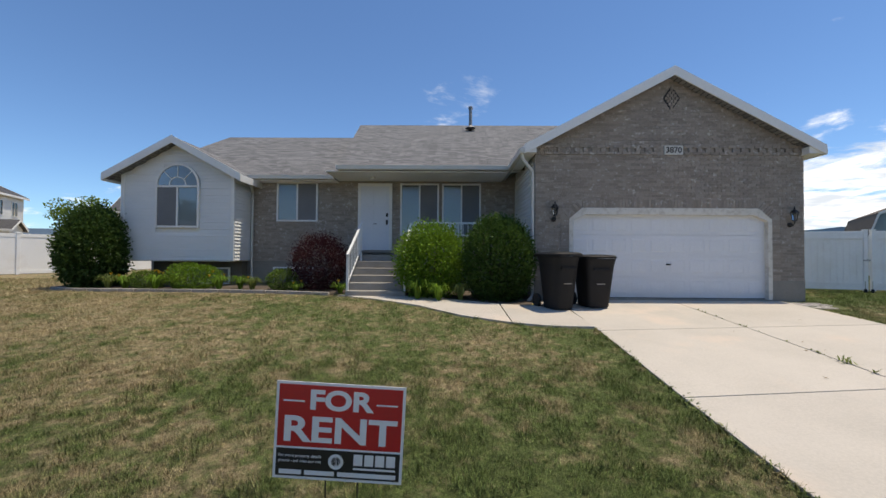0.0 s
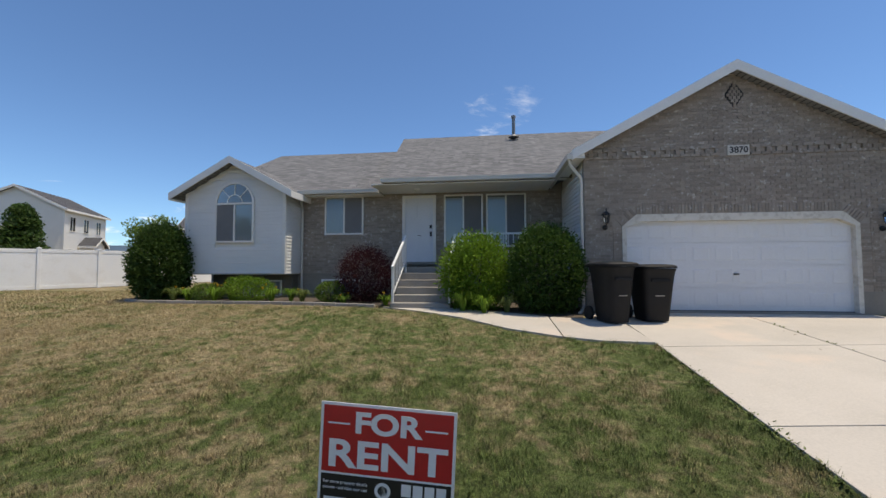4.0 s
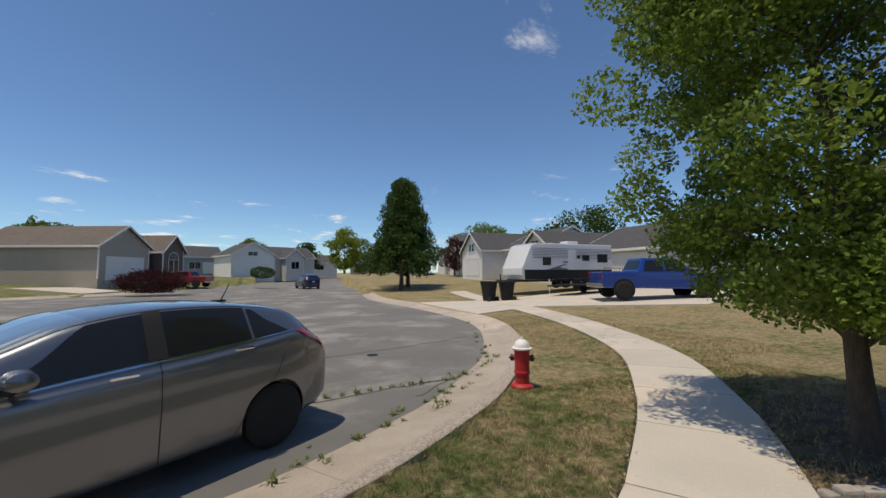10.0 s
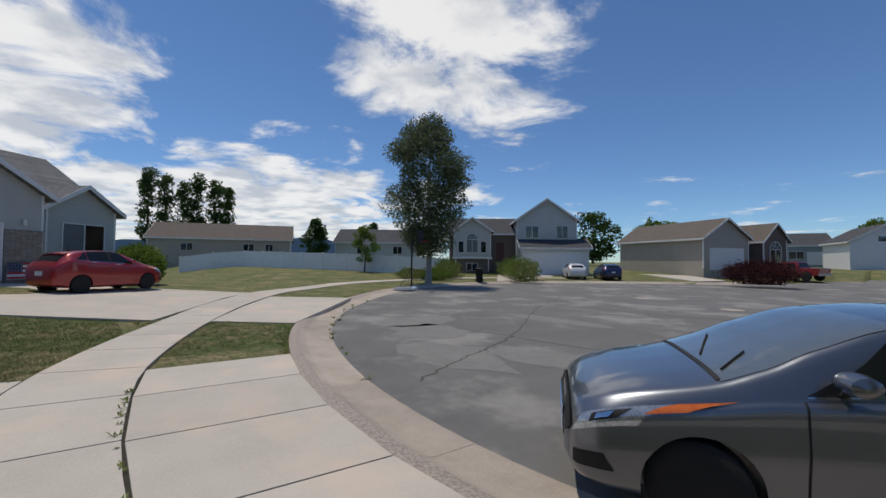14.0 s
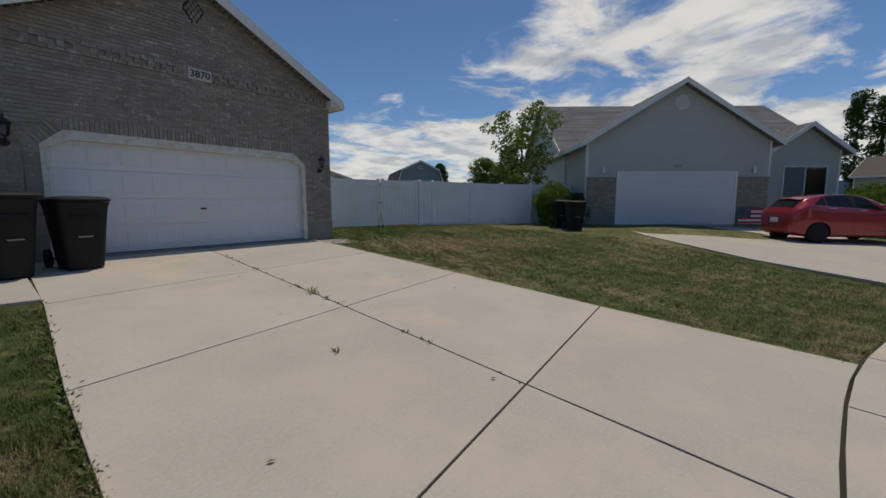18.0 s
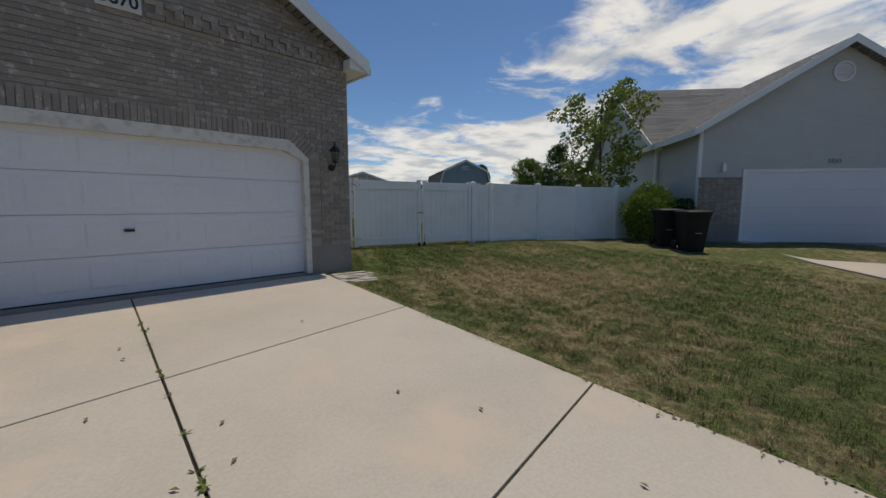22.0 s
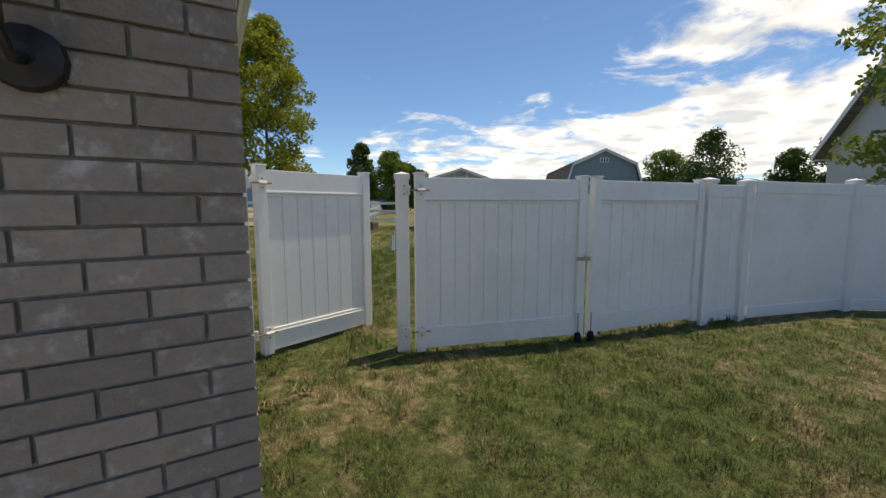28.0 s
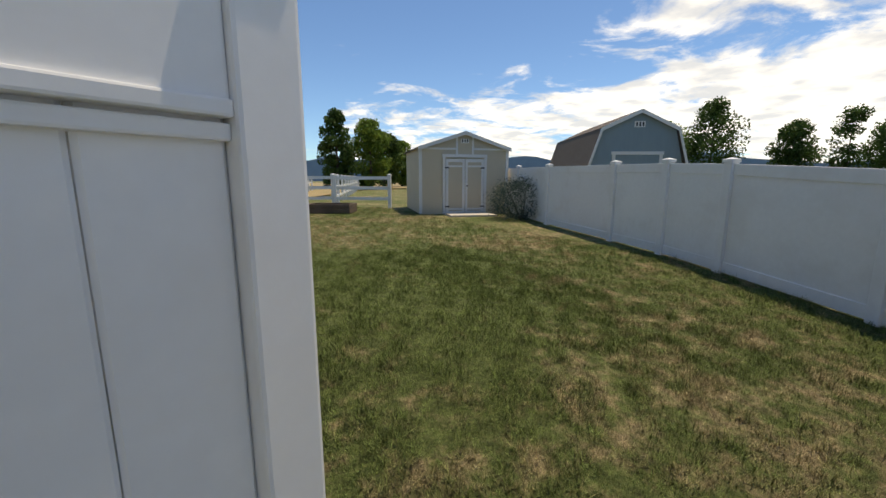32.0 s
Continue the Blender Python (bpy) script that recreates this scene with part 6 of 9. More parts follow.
# walls of the garage: front with the opening cut at its corners, mortar behind the bricks
hpart("foundation", MB().prism([(GX0 + 0.02, 0.3), (DL - 0.09, 0.3), (DL - 0.09, 1.12), (GX0 + 0.02, 1.12)], GF - 0.005, GF + 0.25).prism([(DR + 0.09, 0.3), (GX1 - 0.02, 0.3), (GX1 - 0.02, 1.14), (DR + 0.09, 1.14)], GF - 0.005, GF + 0.25)
      .box(10.02, 10.10, GF + 0.25, 21.0, 0.3, 1.04).box(3.87, 4.0, GF + 0.25, 12.1, 0.3, 1.1), FOUNDATION)
wall = MB()
wall.prism([(GX0 + 0.03, 1.1), (DL - 0.09, 1.1), (DL - 0.09, 2.57), (DL + 0.22, DT + 0.1), (gm, DT + 0.1), (gm, GE + GR - 0.02), (GX0 + 0.03, GE)], GF + 0.014, GF + 0.22)
wall.prism([(gm, DT + 0.1), (DR - 0.22, DT + 0.1), (DR + 0.09, 2.57), (DR + 0.09, 1.1), (GX1 - 0.03, 1.1), (GX1 - 0.03, GE), (gm, GE + GR - 0.02)], GF + 0.014, GF + 0.22)
hpart("garage_front_wall", wall, MORTAR)
hpart("garage_side_wall", MB().prism([(GF + 0.22, 1.0), (21.0, 1.0), (21.0, GE), (GF + 0.22, GE)], 9.93, 10.055, "x").prism([(GF + 0.22, 1.0), (12.1, 1.0), (12.1, GE), (GF + 0.22, GE)], 3.89, 4.05, "x").prism(gable_poly(GX0 + 0.1, GX1 - 0.12, 0.6, GE, GR), 20.85, 21.0), SIDING)
hpart("garage_floor", MB().box(4.0, 10.0, 9.2, 20.8, 0.5, 0.66), FOUNDATION)
hpart("garage_ceiling", MB().box(4.0, 10.0, 9.2, 20.8, 4.0, 4.06), TRIM)

# the door
hpart("door_jamb", MB().prism([(DL - 0.09, 0.68), (DL, 0.68), (DL, 2.53), (DL + 0.30, DT - 0.06), (gm, DT - 0.06), (gm, DT + 0.1), (DL + 0.22, DT + 0.1), (DL - 0.09, 2.57)], GF - 0.012, GF + 0.16)
      .prism([(gm, DT - 0.06), (DR - 0.30, DT - 0.06), (DR, 2.53), (DR, 0.68), (DR + 0.09, 0.68), (DR + 0.09, 2.57), (DR - 0.22, DT + 0.1), (gm, DT + 0.1)], GF - 0.012, GF + 0.16), JAMB, "cream jamb with peeling paint")
gd = garage_door(HOUSE, DL - 0.02, DR + 0.02, 0.705, 2.70, GF + 0.11, HM, 4, 10)
part("door_handle", MB().cbox(7.02, GF + 0.095, 1.50, 0.1, 0.03, 0.03, HM).tube([HM @ Vector((7.0, GF + 0.11, 1.50)), HM @ Vector((7.0, GF + 0.06, 1.50))], 0.018, 8), IRON, gd)
part("bottom_seal", MB().box(DL, DR, GF + 0.10, GF + 0.13, 0.69, 0.71, HM), SEAM, gd)
# soldier band and brick vent
PLATE = hpart("number_plate", MB().box(6.87, 7.30, GF - 0.03, GF + 0.01, 4.10, 4.315), surf("plate_stone", (0.62, 0.60, 0.55), (0.55, 0.53, 0.48), 4, 50, 0.7), "pale stone plate with the house number 3870")
lettering("numerals", "3870", 0.19, IRON, PLATE, HM @ Matrix.Translation((7.085, GF - 0.034, 4.205)) @ Matrix.Rotation(math.pi / 2, 4, "X"), bold=0.004)


def make_lantern(x, z):
    t = thing("wall_lantern", "black metal wall lantern with clear glass on brick", "lamp", (x, GF - 0.01, z), group="garage wall lanterns")
    part("backplate", MB().lathe([(0.06, 0), (0.055, 0.02), (0.02, 0.03)], 14, m=Matrix.Translation((0, 0, -0.17)) @ Matrix.Rotation(math.pi / 2, 4, "X")), IRON, t)
    part("arm", MB().tube([(0, 0, -0.17), (0, -0.09, -0.19), (0, -0.13, -0.14), (0, -0.13, -0.09)], 0.012, 8), IRON, t)
    part("base", MB().lathe([(0.02, -0.1), (0.055, -0.085), (0.05, -0.07)], 6, at=(0, -0.13, 0)), IRON, t)
    for k in range(6):
        a = 2 * math.pi * k / 6
        part("frame_bar", MB().tube([(0.047 * math.cos(a), -0.13 + 0.047 * math.sin(a), -0.075), (0.075 * math.cos(a), -0.13 + 0.075 * math.sin(a), 0.1)], 0.005, 4), IRON, t)
    g = part("glass", MB().lathe([(0.044, -0.07), (0.071, 0.098)], 6, at=(0, -0.13, 0)), GLASS, t)
    g.visible_shadow = False
    part("roof", MB().lathe([(0.10, 0.095), (0.095, 0.11), (0.04, 0.17), (0.015, 0.18), (0.02, 0.2), (0.006, 0.25)], 6, at=(0, -0.13, 0)), IRON, t)
    return t


make_lantern(4.26, 2.72)
make_lantern(9.80, 2.62)

# roofs: garage ridge runs back, main ridge runs across
roof_slabs(HOUSE, GX0 - HO.x, GX1 - HO.x, GF - HO.y, 21.0 - HO.y, GE - HO.z, GR, "y", ROOF, over=0.25)
# boxed soffits beside the garage gable
for x0, x1 in ((GX0 - 0.26, GX0 + 0.0), (GX1 - 0.1, GX1 + 0.24)):
    hpart("soffit", MB().box(x0, x1, GF - 0.25, 21.2 if x0 > 5 else 11.0, 4.085, 4.11), TRIM)
    hpart("eave_return", MB().prism([(x0, 4.11), (x1, 4.11), (x1, 4.16 if x0 > 5 else 4.25), (x0, 4.25 if x0 > 5 else 4.14)], GF - 0.24, GF - 0.035), TRIM)
MK = 0.5
for xa, xc, xb, ya, za, yr in ((-8.2, -8.2, -1.75, 11.62, 4.12, 17.4), (-1.36, -2.24, 9.9, 10.62, 4.20, 17.4)):
    zr = za + MK * (yr - ya)
    vs = [(xa, ya, za), (xb, ya, za), (xb, yr, zr), (xc, yr, zr), (xa, ya, za - 0.13), (xb, ya, za - 0.13), (xb, yr, zr - 0.16), (xc, yr, zr - 0.16)]
    hpart("roof", MB().add(vs, [(0, 1, 2, 3), (7, 6, 5, 4), (0, 4, 5, 1), (1, 5, 6, 2), (2, 6, 7, 3), (3, 7, 4, 0)]), ROOF)
    hpart("roof", MB().prism([(yr, zr), (23.2, zr - MK * (23.2 - yr)), (23.2, zr - MK * (23.2 - yr) - 0.14), (yr, zr - 0.16)], xc, xb, "x"), ROOF)
    hpart("gutter", MB().prism([(ya - 0.11, za - 0.02), (ya - 0.10, za - 0.13), (ya, za - 0.14), (ya, za + 0.0)], xa - 0.02, min(xb, 3.45), "x"), GUTTER)
hpart("soffit", MB().box(-1.7, 3.45, 10.66, 12.07, 4.02, 4.05).box(-4.5, -1.7, 11.66, 12.07, 3.95, 3.98), TRIM)
part("porch_light", MB().lathe([(0.09, 0), (0.085, -0.06), (0.02, -0.07)], 16, at=HM @ Vector((-0.5, 11.4, 4.02))), TRIM, HOUSE)
hpart("vent_pipe", MB().lathe([(0.22, 7.0), (0.07, 7.12), (0.065, 7.8), (0.09, 7.8), (0.09, 7.9), (0.05, 7.92)], 14, at=(2.67, 16.0, 0)), surf("galvanised", (0.25, 0.25, 0.25), (0.18, 0.18, 0.18), 6, 50, 0.5, metal=0.7), smooth=True)

# front brick wall of the main part
hpart("foundation", MB().box(-7.2, 3.9, 12.09, 12.3, 0.3, 1.5), FOUNDATION)
hpart("front_wall", MB().box(-4.9, 3.9, 12.085, 12.3, 1.48, 4.3), MORTAR)
hpart("rear_wall", MB().box(-7.8, 9.9, 23.0, 23.15, 0.5, 4.3).box(-7.84, -7.7, 12.3, 23.0, 0.5, 4.3), SIDING)
part("house_gable", MB().prism(gable_poly(12.1, 22.9, 4.2, 4.25, 2.55), -7.84, -7.7, "x", HM), SIDING, HOUSE)
# front door
fd = hpart("front_door", MB().box(-1.0, -0.1, 12.06, 12.10, 1.84, 3.86), surf("door_white", (0.72, 0.74, 0.77), (0.67, 0.69, 0.72), 2, 30, 0.45), "white panelled front door")
part("door_frame", MB().box(-1.09, -1.0, 12.03, 12.12, 1.8, 3.95, HM).box(-0.1, -0.01, 12.03, 12.12, 1.8, 3.95, HM).box(-1.0, -0.1, 12.03, 12.12, 3.86, 3.95, HM), TRIM, fd)
for x0, x1, z0, z1 in ((-0.93, -0.60, 3.25, 3.75), (-0.50, -0.17, 3.25, 3.75), (-0.93, -0.60, 2.5, 3.12), (-0.50, -0.17, 2.5, 3.12), (-0.93, -0.60, 1.95, 2.38), (-0.50, -0.17, 1.95, 2.38)):
    part("panel", MB().box(x0, x1, 12.052, 12.062, z0, z1, HM), fd.data.materials[0], fd, bevel=0.004)
part("lock", MB().cbox(-0.17, 12.05, 2.95, 0.07, 0.03, 0.11, HM), IRON, fd)
part("handle_set", MB().cbox(-0.17, 12.045, 2.72, 0.06, 0.04, 0.15, HM), IRON, fd)
part("door_sill", MB().box(-1.09, -0.01, 11.95, 12.1, 1.76, 1.84, HM), FOUNDATION, fd)
# windows
window_unit(HOUSE, 0.30, 1.42, 2.35, 3.90, 12.07, HM, blind=[BLIND, SCREEN])
window_unit(HOUSE, 1.62, 2.74, 2.35, 3.90, 12.07, HM, blind=[BLIND, SCREEN])
window_unit(HOUSE, -3.62, -2.42, 2.78, 3.93, 12.07, HM, blind=[BLIND, SCREEN])
window_unit(HOUSE, -3.72, -2.52, 0.72, 1.24, 12.10, HM, blind=[SCREEN, SCREEN])
# porch stairs and rails
STEPS = thing("porch_steps", "grey concrete porch steps with worn treads", "steps", (0.0, 9.2, 0.62))
for k in range(5):
    part("step", MB().box(-0.74, 0.74, 0.29 * k, 1.6 + (1.2 if k == 4 else 0), 0.178 * k, 0.178 * (k + 1)), surf("step_concrete", (0.36, 0.33, 0.29), (0.27, 0.25, 0.22), 3, 50, 0.9, 0.3, 120) if k == 0 else bpy.data.materials["step_concrete"], STEPS, bevel=0.012)
part("landing", MB().box(-1.15, 3.0, 1.61, 2.86, 0.3, 1.06), bpy.data.materials["step_concrete"], STEPS, bevel=0.01)
for sx in (-0.70, 0.70):
    t = thing("stair_railing", "white painted metal stair railing", "railing", (sx, 9.25, 0.62), group="stair railings")
    part("newel", MB().box(-0.025, 0.025, 0.0, 0.05, 0.15, 1.05), TRIM, t)
    part("top_post", MB().box(-0.025, 0.025, 1.5, 1.55, 0.9, 1.95), TRIM, t)
    part("handrail", MB().prism([(0.0, 1.02), (1.55, 1.92), (1.55, 1.97), (0.0, 1.07)], -0.03, 0.03, "x"), TRIM, t)
    part("lower_rail", MB().prism([(0.05, 0.35), (1.5, 1.2), (1.5, 1.24), (0.05, 0.39)], -0.015, 0.015, "x"), TRIM, t)
    for k in range(1, 9):
        y = 0.05 + 0.165 * k
        part("baluster", MB().box(-0.01, 0.01, y - 0.01, y + 0.01, 0.36 + 0.585 * y, 1.04 + 0.58 * y), TRIM, t)
t = thing("porch_railing", "white metal railing along the porch", "railing", (0.78, 10.85, 1.7))
part("top_rail", MB().box(0, 2.2, -0.02, 0.02, 0.88, 0.93), TRIM, t)
part("bottom_rail", MB().box(0, 2.2, -0.015, 0.015, 0.1, 0.13), TRIM, t)
for k in range(16):
    part("baluster", MB().box(0.14 * k, 0.14 * k + 0.02, -0.01, 0.01, 0.0 if k % 15 == 0 else 0.12, 0.9), TRIM, t)

# the wing: a siding-clad bay that overhangs the foundation
WX0, WX1, WY = -7.84, -4.51, 11.1
wm = (WX0 + WX1) / 2
hpart("wing_wall", MB().prism(gable_poly(WX0 + 0.02, WX1 - 0.02, 1.5, 4.0, 0.92), WY + 0.004, 12.6), SIDING)
roof_slabs(HOUSE, WX0 - HO.x, WX1 - HO.x, WY - HO.y, 15.0 - HO.y, 4.0 - HO.z, 0.92, "y", ROOF, over=0.32)
hpart("corner_board", MB().box(WX0 - 0.01, WX0 + 0.09, WY - 0.04, WY + 0.03, 1.48, 4.0), TRIM)
hpart("corner_board", MB().box(WX1 - 0.09, WX1 + 0.01, WY - 0.04, WY + 0.05, 1.48, 4.0), TRIM)
hpart("wing_underside", MB().box(WX0 + 0.02, WX1 - 0.02, WY + 0.02, 12.3, 1.46, 1.5), TRIM)
# foundation concrete with the shade under the overhang put into its colour
hpart("foundation", MB().box(-7.35, -4.6, 11.75, 12.2, 0.3, 1.47), surf("foundation_shaded", (0.16, 0.145, 0.12), (0.12, 0.11, 0.09), 3, 50, 0.95, 0.3, 90))
window_unit(HOUSE, -6.75, -5.57, 2.50, 3.62, WY - 0.035, HM, blind=[SCREEN, BLIND], arch=True, fw=0.06)
window_unit(HOUSE, -6.2, -5.0, 0.80, 1.22, 11.74, HM, blind=[SCREEN, SCREEN])


def wing_span(z):
    return (WX0, WX1) if z < 4.0 else (wm - (WX1 - WX0) / 2 * (1 - (z - 4.0) / 0.92), wm + (WX1 - WX0) / 2 * (1 - (z - 4.0) / 0.92))


def siding_on(name, a0, a1, z0, z1, plane, axis, step, sgn, poly=None, skip=()):
    t = thing(name, "white lapped vinyl siding", "siding", kind="structure")
    n = int(math.ceil((z1 - z0) / step))
    for i in range(n):
        b0, b1 = z0 + step * i, min(z0 + step * (i + 1), z1)
        spans = [poly((b0 + b1) / 2) if poly else (a0, a1)]
        for s0, s1, q0, q1 in skip:
            if b1 > q0 + 0.02 and b0 < q1 - 0.02:
                spans = [r for u0, u1 in spans for r in ((u0, min(s0, u1)), (max(s1, u0), u1)) if r[1] - r[0] > 0.02]
        for u0, u1 in spans:
            if u1 - u0 < 0.05:
                continue
            h = b1 - b0
            prof = [(plane + sgn * 0.034, b0 - 0.004), (plane + sgn * 0.030, b0 + 0.012), (plane + sgn * 0.006, b0 + h * 0.49), (plane + sgn * 0.032, b0 + h * 0.5), (plane + sgn * 0.028, b0 + h * 0.5 + 0.012), (plane + sgn * 0.004, b1), (plane - sgn * 0.004, b1), (plane - sgn * 0.004, b0)]
            part("siding_board", MB().prism(prof, u0, u1, axis), SIDING, t)
    return t


siding_on("siding_wing", WX0, WX1, 1.5, 4.9, WY, "x", 0.2, -1, wing_span, [(-6.81, -5.51, 2.44, 3.9), (-6.6, -5.72, 3.85, 4.12)])
siding_on("siding_wing_side", WY, 12.1, 1.5, 4.0, WX1, "y", 0.2, 1)
siding_on("siding_side", GF + 0.26, 21.0, 1.02, 4.22, 10.06, "y", 0.2, 1, None, [(13.1, 14.35, 1.95, 3.15)])
siding_on("siding_entry", GF + 0.26, 12.1, 1.05, 4.05, 3.885, "y", 0.2, -1)
hpart("corner_board", MB().box(10.045, 10.10, GF + 0.225, GF + 0.29, 0.95, 4.24), TRIM)
hpart("corner_board", MB().box(3.83, 3.90, GF + 0.225, GF + 0.29, 0.95, 4.1), TRIM)
sw = Matrix.Translation((10.085, 0, 0)) @ Matrix.Rotation(math.pi / 2, 4, "Z")
window_unit(HOUSE, 13.15, 14.3, 2.0, 3.1, 0.0, HM @ sw, blind=[SCREEN, SCREEN])
# gutters and downspouts
hpart("gutter", MB().prism([(GX0 - 0.38, 4.07), (GX0 - 0.285, 4.07), (GX0 - 0.285, 4.19), (GX0 - 0.39, 4.19)], GF - 0.27, 10.7), GUTTER)
hpart("gutter", MB().prism([(GX1 + 0.285, 4.09), (GX1 + 0.35, 4.09), (GX1 + 0.36, 4.19), (GX1 + 0.285, 4.19)], GF - 0.2, 21.2), GUTTER)
hpart("downspout", MB().tube([(GX0 - 0.33, GF - 0.16, 4.08), (GX0 - 0.30, GF - 0.15, 3.95), (GX0 - 0.06, GF - 0.06, 3.68), (GX0 - 0.05, GF - 0.05, 3.5), (GX0 - 0.05, GF - 0.05, 0.85), (GX0 - 0.06, GF - 0.12, 0.74), (GX0 - 0.2, GF - 0.35, 0.66)], 0.038, 8), GUTTER, "white metal downspout", smooth=True)
hpart("downspout", MB().tube([(WX1 + 0.25, 11.55, 4.0), (WX1 + 0.22, 11.6, 3.9), (WX1 + 0.09, 11.98, 3.65), (WX1 + 0.09, 12.0, 3.4), (WX1 + 0.09, 12.0, 0.75)], 0.038, 8), GUTTER, smooth=True)

# ---- fences, gates and the yard beyond ----
LEAF_YEL = leafm("leaf_ash", (0.20, 0.24, 0.02), (0.32, 0.32, 0.04))

def make_gate(name, a, b, z0, z1, label, board=0.165, stile=0.095, hardware="b"):
    """A vinyl gate leaf from a to b: stiles, rails with a double moulding, tongued boards, hinges and latch."""
    ln, ang = math.hypot(b[0] - a[0], b[1] - a[1]), math.degrees(math.atan2(b[1] - a[1], b[0] - a[0]))
    t = thing(name, label, "gate", (a[0], a[1], z0), ang)
    h = z1 - z0
    for x in (0, ln - stile):
        s = part("stile", MB().box(x, x + stile, -0.045, 0.045, -0.03, h + 0.03), VINYL, t, bevel=0.007)
        part("stile_cap", MB().box(x - 0.008, x + stile + 0.008, -0.053, 0.053, h + 0.03, h + 0.045), VINYL, s, bevel=0.004)
    for nm, u, v in (("top_rail", h - 0.20, h), ("bottom_rail", 0.0, 0.17)):
        r = part(nm, MB().box(stile, ln - stile, -0.030, 0.030, u, v), VINYL, t, bevel=0.005)
        e = u if nm == "top_rail" else v
        k = 1 if nm == "top_rail" else -1
        for j, (d, pr) in enumerate(((0.0, 0.038), (-0.028, 0.026))):
            part("moulding", MB().box(stile, ln - stile, -pr, pr, e + k * d - 0.011, e + k * d + 0.011), VINYL, r, bevel=0.004)
    n = max(1, round((ln - 2 * stile) / board))
    w = (ln - 2 * stile) / n
    for i in range(n):
        x = stile + w * i
        part("board", MB().prism([(x + 0.001, -0.006), (x + 0.007, -0.012), (x + w - 0.007, -0.012), (x + w - 0.001, -0.006), (x + w - 0.001, 0.006), (x + w - 0.007, 0.012), (x + 0.007, 0.012), (x + 0.001, 0.006)], 0.15, h - 0.18, "z"), VINYL, t)
    for z in (0.18, h - 0.12):
        hg = part("hinge", MB().box(0.02, 0.08, -0.056, -0.046, z - 0.055, z + 0.055).tube([(0.015, -0.064, z), (0.085, -0.064, z)], 0.016, 8), TRIM, t, "white painted gate hinge")
        part("post_plate", MB().box(-0.125, -0.065, -0.052, -0.044, z - 0.05, z + 0.05).tube([(-0.066, -0.056, z - 0.045), (-0.066, -0.056, z + 0.045)], 0.013, 8), TRIM, t, "white painted hinge plate")
        part("hinge_rod", MB().tube([(-0.06, -0.066, z), (0.13, -0.066, z)], 0.007, 8), RUST, hg, "rusty hinge rod")
        for x, q in ((0.05, 0.04), (0.05, -0.04), (-0.105, 0.035), (-0.105, -0.035)):
            part("bolt", MB().lathe([(0.008, 0), (0.008, 0.006), (0.004, 0.008)], 6, m=Matrix.Translation((x, -0.055, z + q)) @ Matrix.Rotation(math.pi / 2, 4, "X")), RUST, hg)
    if hardware == "peg":
        part("latch_peg", MB().tube([(ln - 0.04, 0.04, 1.10), (ln + 0.025, 0.10, 1.10)], 0.011, 8), VINYL, t, "white latch peg")
    elif hardware:
        lt = part("latch", MB().box(ln - 0.11, ln + 0.05, -0.058, -0.044, h * 0.5 - 0.02, h * 0.5 + 0.02).tube([(ln - 0.06, -0.058, h * 0.5), (ln - 0.06, -0.11, h * 0.5), (ln - 0.06, -0.11, h * 0.5 + 0.05)], 0.008, 8), GALV, t, "galvanised gate latch")
    return t


RUST = surf("rusty_steel", (0.22, 0.11, 0.06), (0.30, 0.20, 0.13), 20, 80, 0.7, 0.2, 120, metal=0.4)
GALV = surf("galvanised", (0.45, 0.45, 0.44), (0.33, 0.33, 0.32), 20, 80, 0.45, 0.1, 120, metal=0.8)


def lone_post(x, y, z0, z1, w, label, turn=0.0):
    t = thing("gate_post", label, "post", (x, y, z0), turn)
    post_part(t, 0, 0, -0.1, z1 - z0, w)
    return t


lone_post(10.30, 11.835, 0.72, 2.49, 0.127, "white vinyl gate post standing against the house siding", -8)
make_gate("side_gate", (10.425, 11.845), (11.62, 12.255), 0.84, 2.51, "white vinyl side gate standing open over the grass", hardware="peg")
p2 = lone_post(11.68, 11.455, 0.74, 2.475, 0.127, "white vinyl gate post with a perforated latch bracket", -25.4)
ml = Matrix.Translation((-0.075, -0.03, 1.10)) @ Matrix.Rotation(radians(-32), 4, "X")
lp = part("latch_bracket", MB().box(-0.004, 0.004, -0.022, 0.022, -0.11, 0.11, ml).box(-0.03, 0.004, -0.028, -0.022, -0.10, 0.06, ml), TRIM, p2, "white perforated latch bracket")
for k in range(4):
    part("slot", MB().box(-0.006, -0.0035, -0.012, 0.012, -0.08 + 0.045 * k, -0.055 + 0.045 * k, ml), RUST, lp)
make_gate("double_gate_leaf", (11.745, 11.315), (13.50, 10.805), 0.80, 2.45, "white vinyl double-gate leaf, closed, in shade", 0.155)
make_gate("double_gate_leaf", (15.20, 10.505), (13.58, 10.785), 0.80, 2.45, "white vinyl double-gate leaf hung on the far post", 0.155, hardware="")
for x, y in ((13.42, 10.78), (13.58, 10.74)):
    s = thing("drop_rod_foot", "black rubber drop-rod foot on the grass under the gate", "gate stop", (x, y, ground_z(x, y)), 10, group="drop rod feet")
    part("foot", MB().lathe([(0.045, -0.02), (0.04, 0.06), (0.03, 0.10), (0.012, 0.11)], 10), BLACKPL, s, smooth=True)
    part("rod", MB().tube([(0, 0, 0.1), (0, 0, 0.32)], 0.008, 6), GALV, s)
make_fence("yard_fence", [(15.30, 10.48), (15.93, 10.345)], 1.78, "short white vinyl fence panel beside the double gate", 2.4, 0.16)
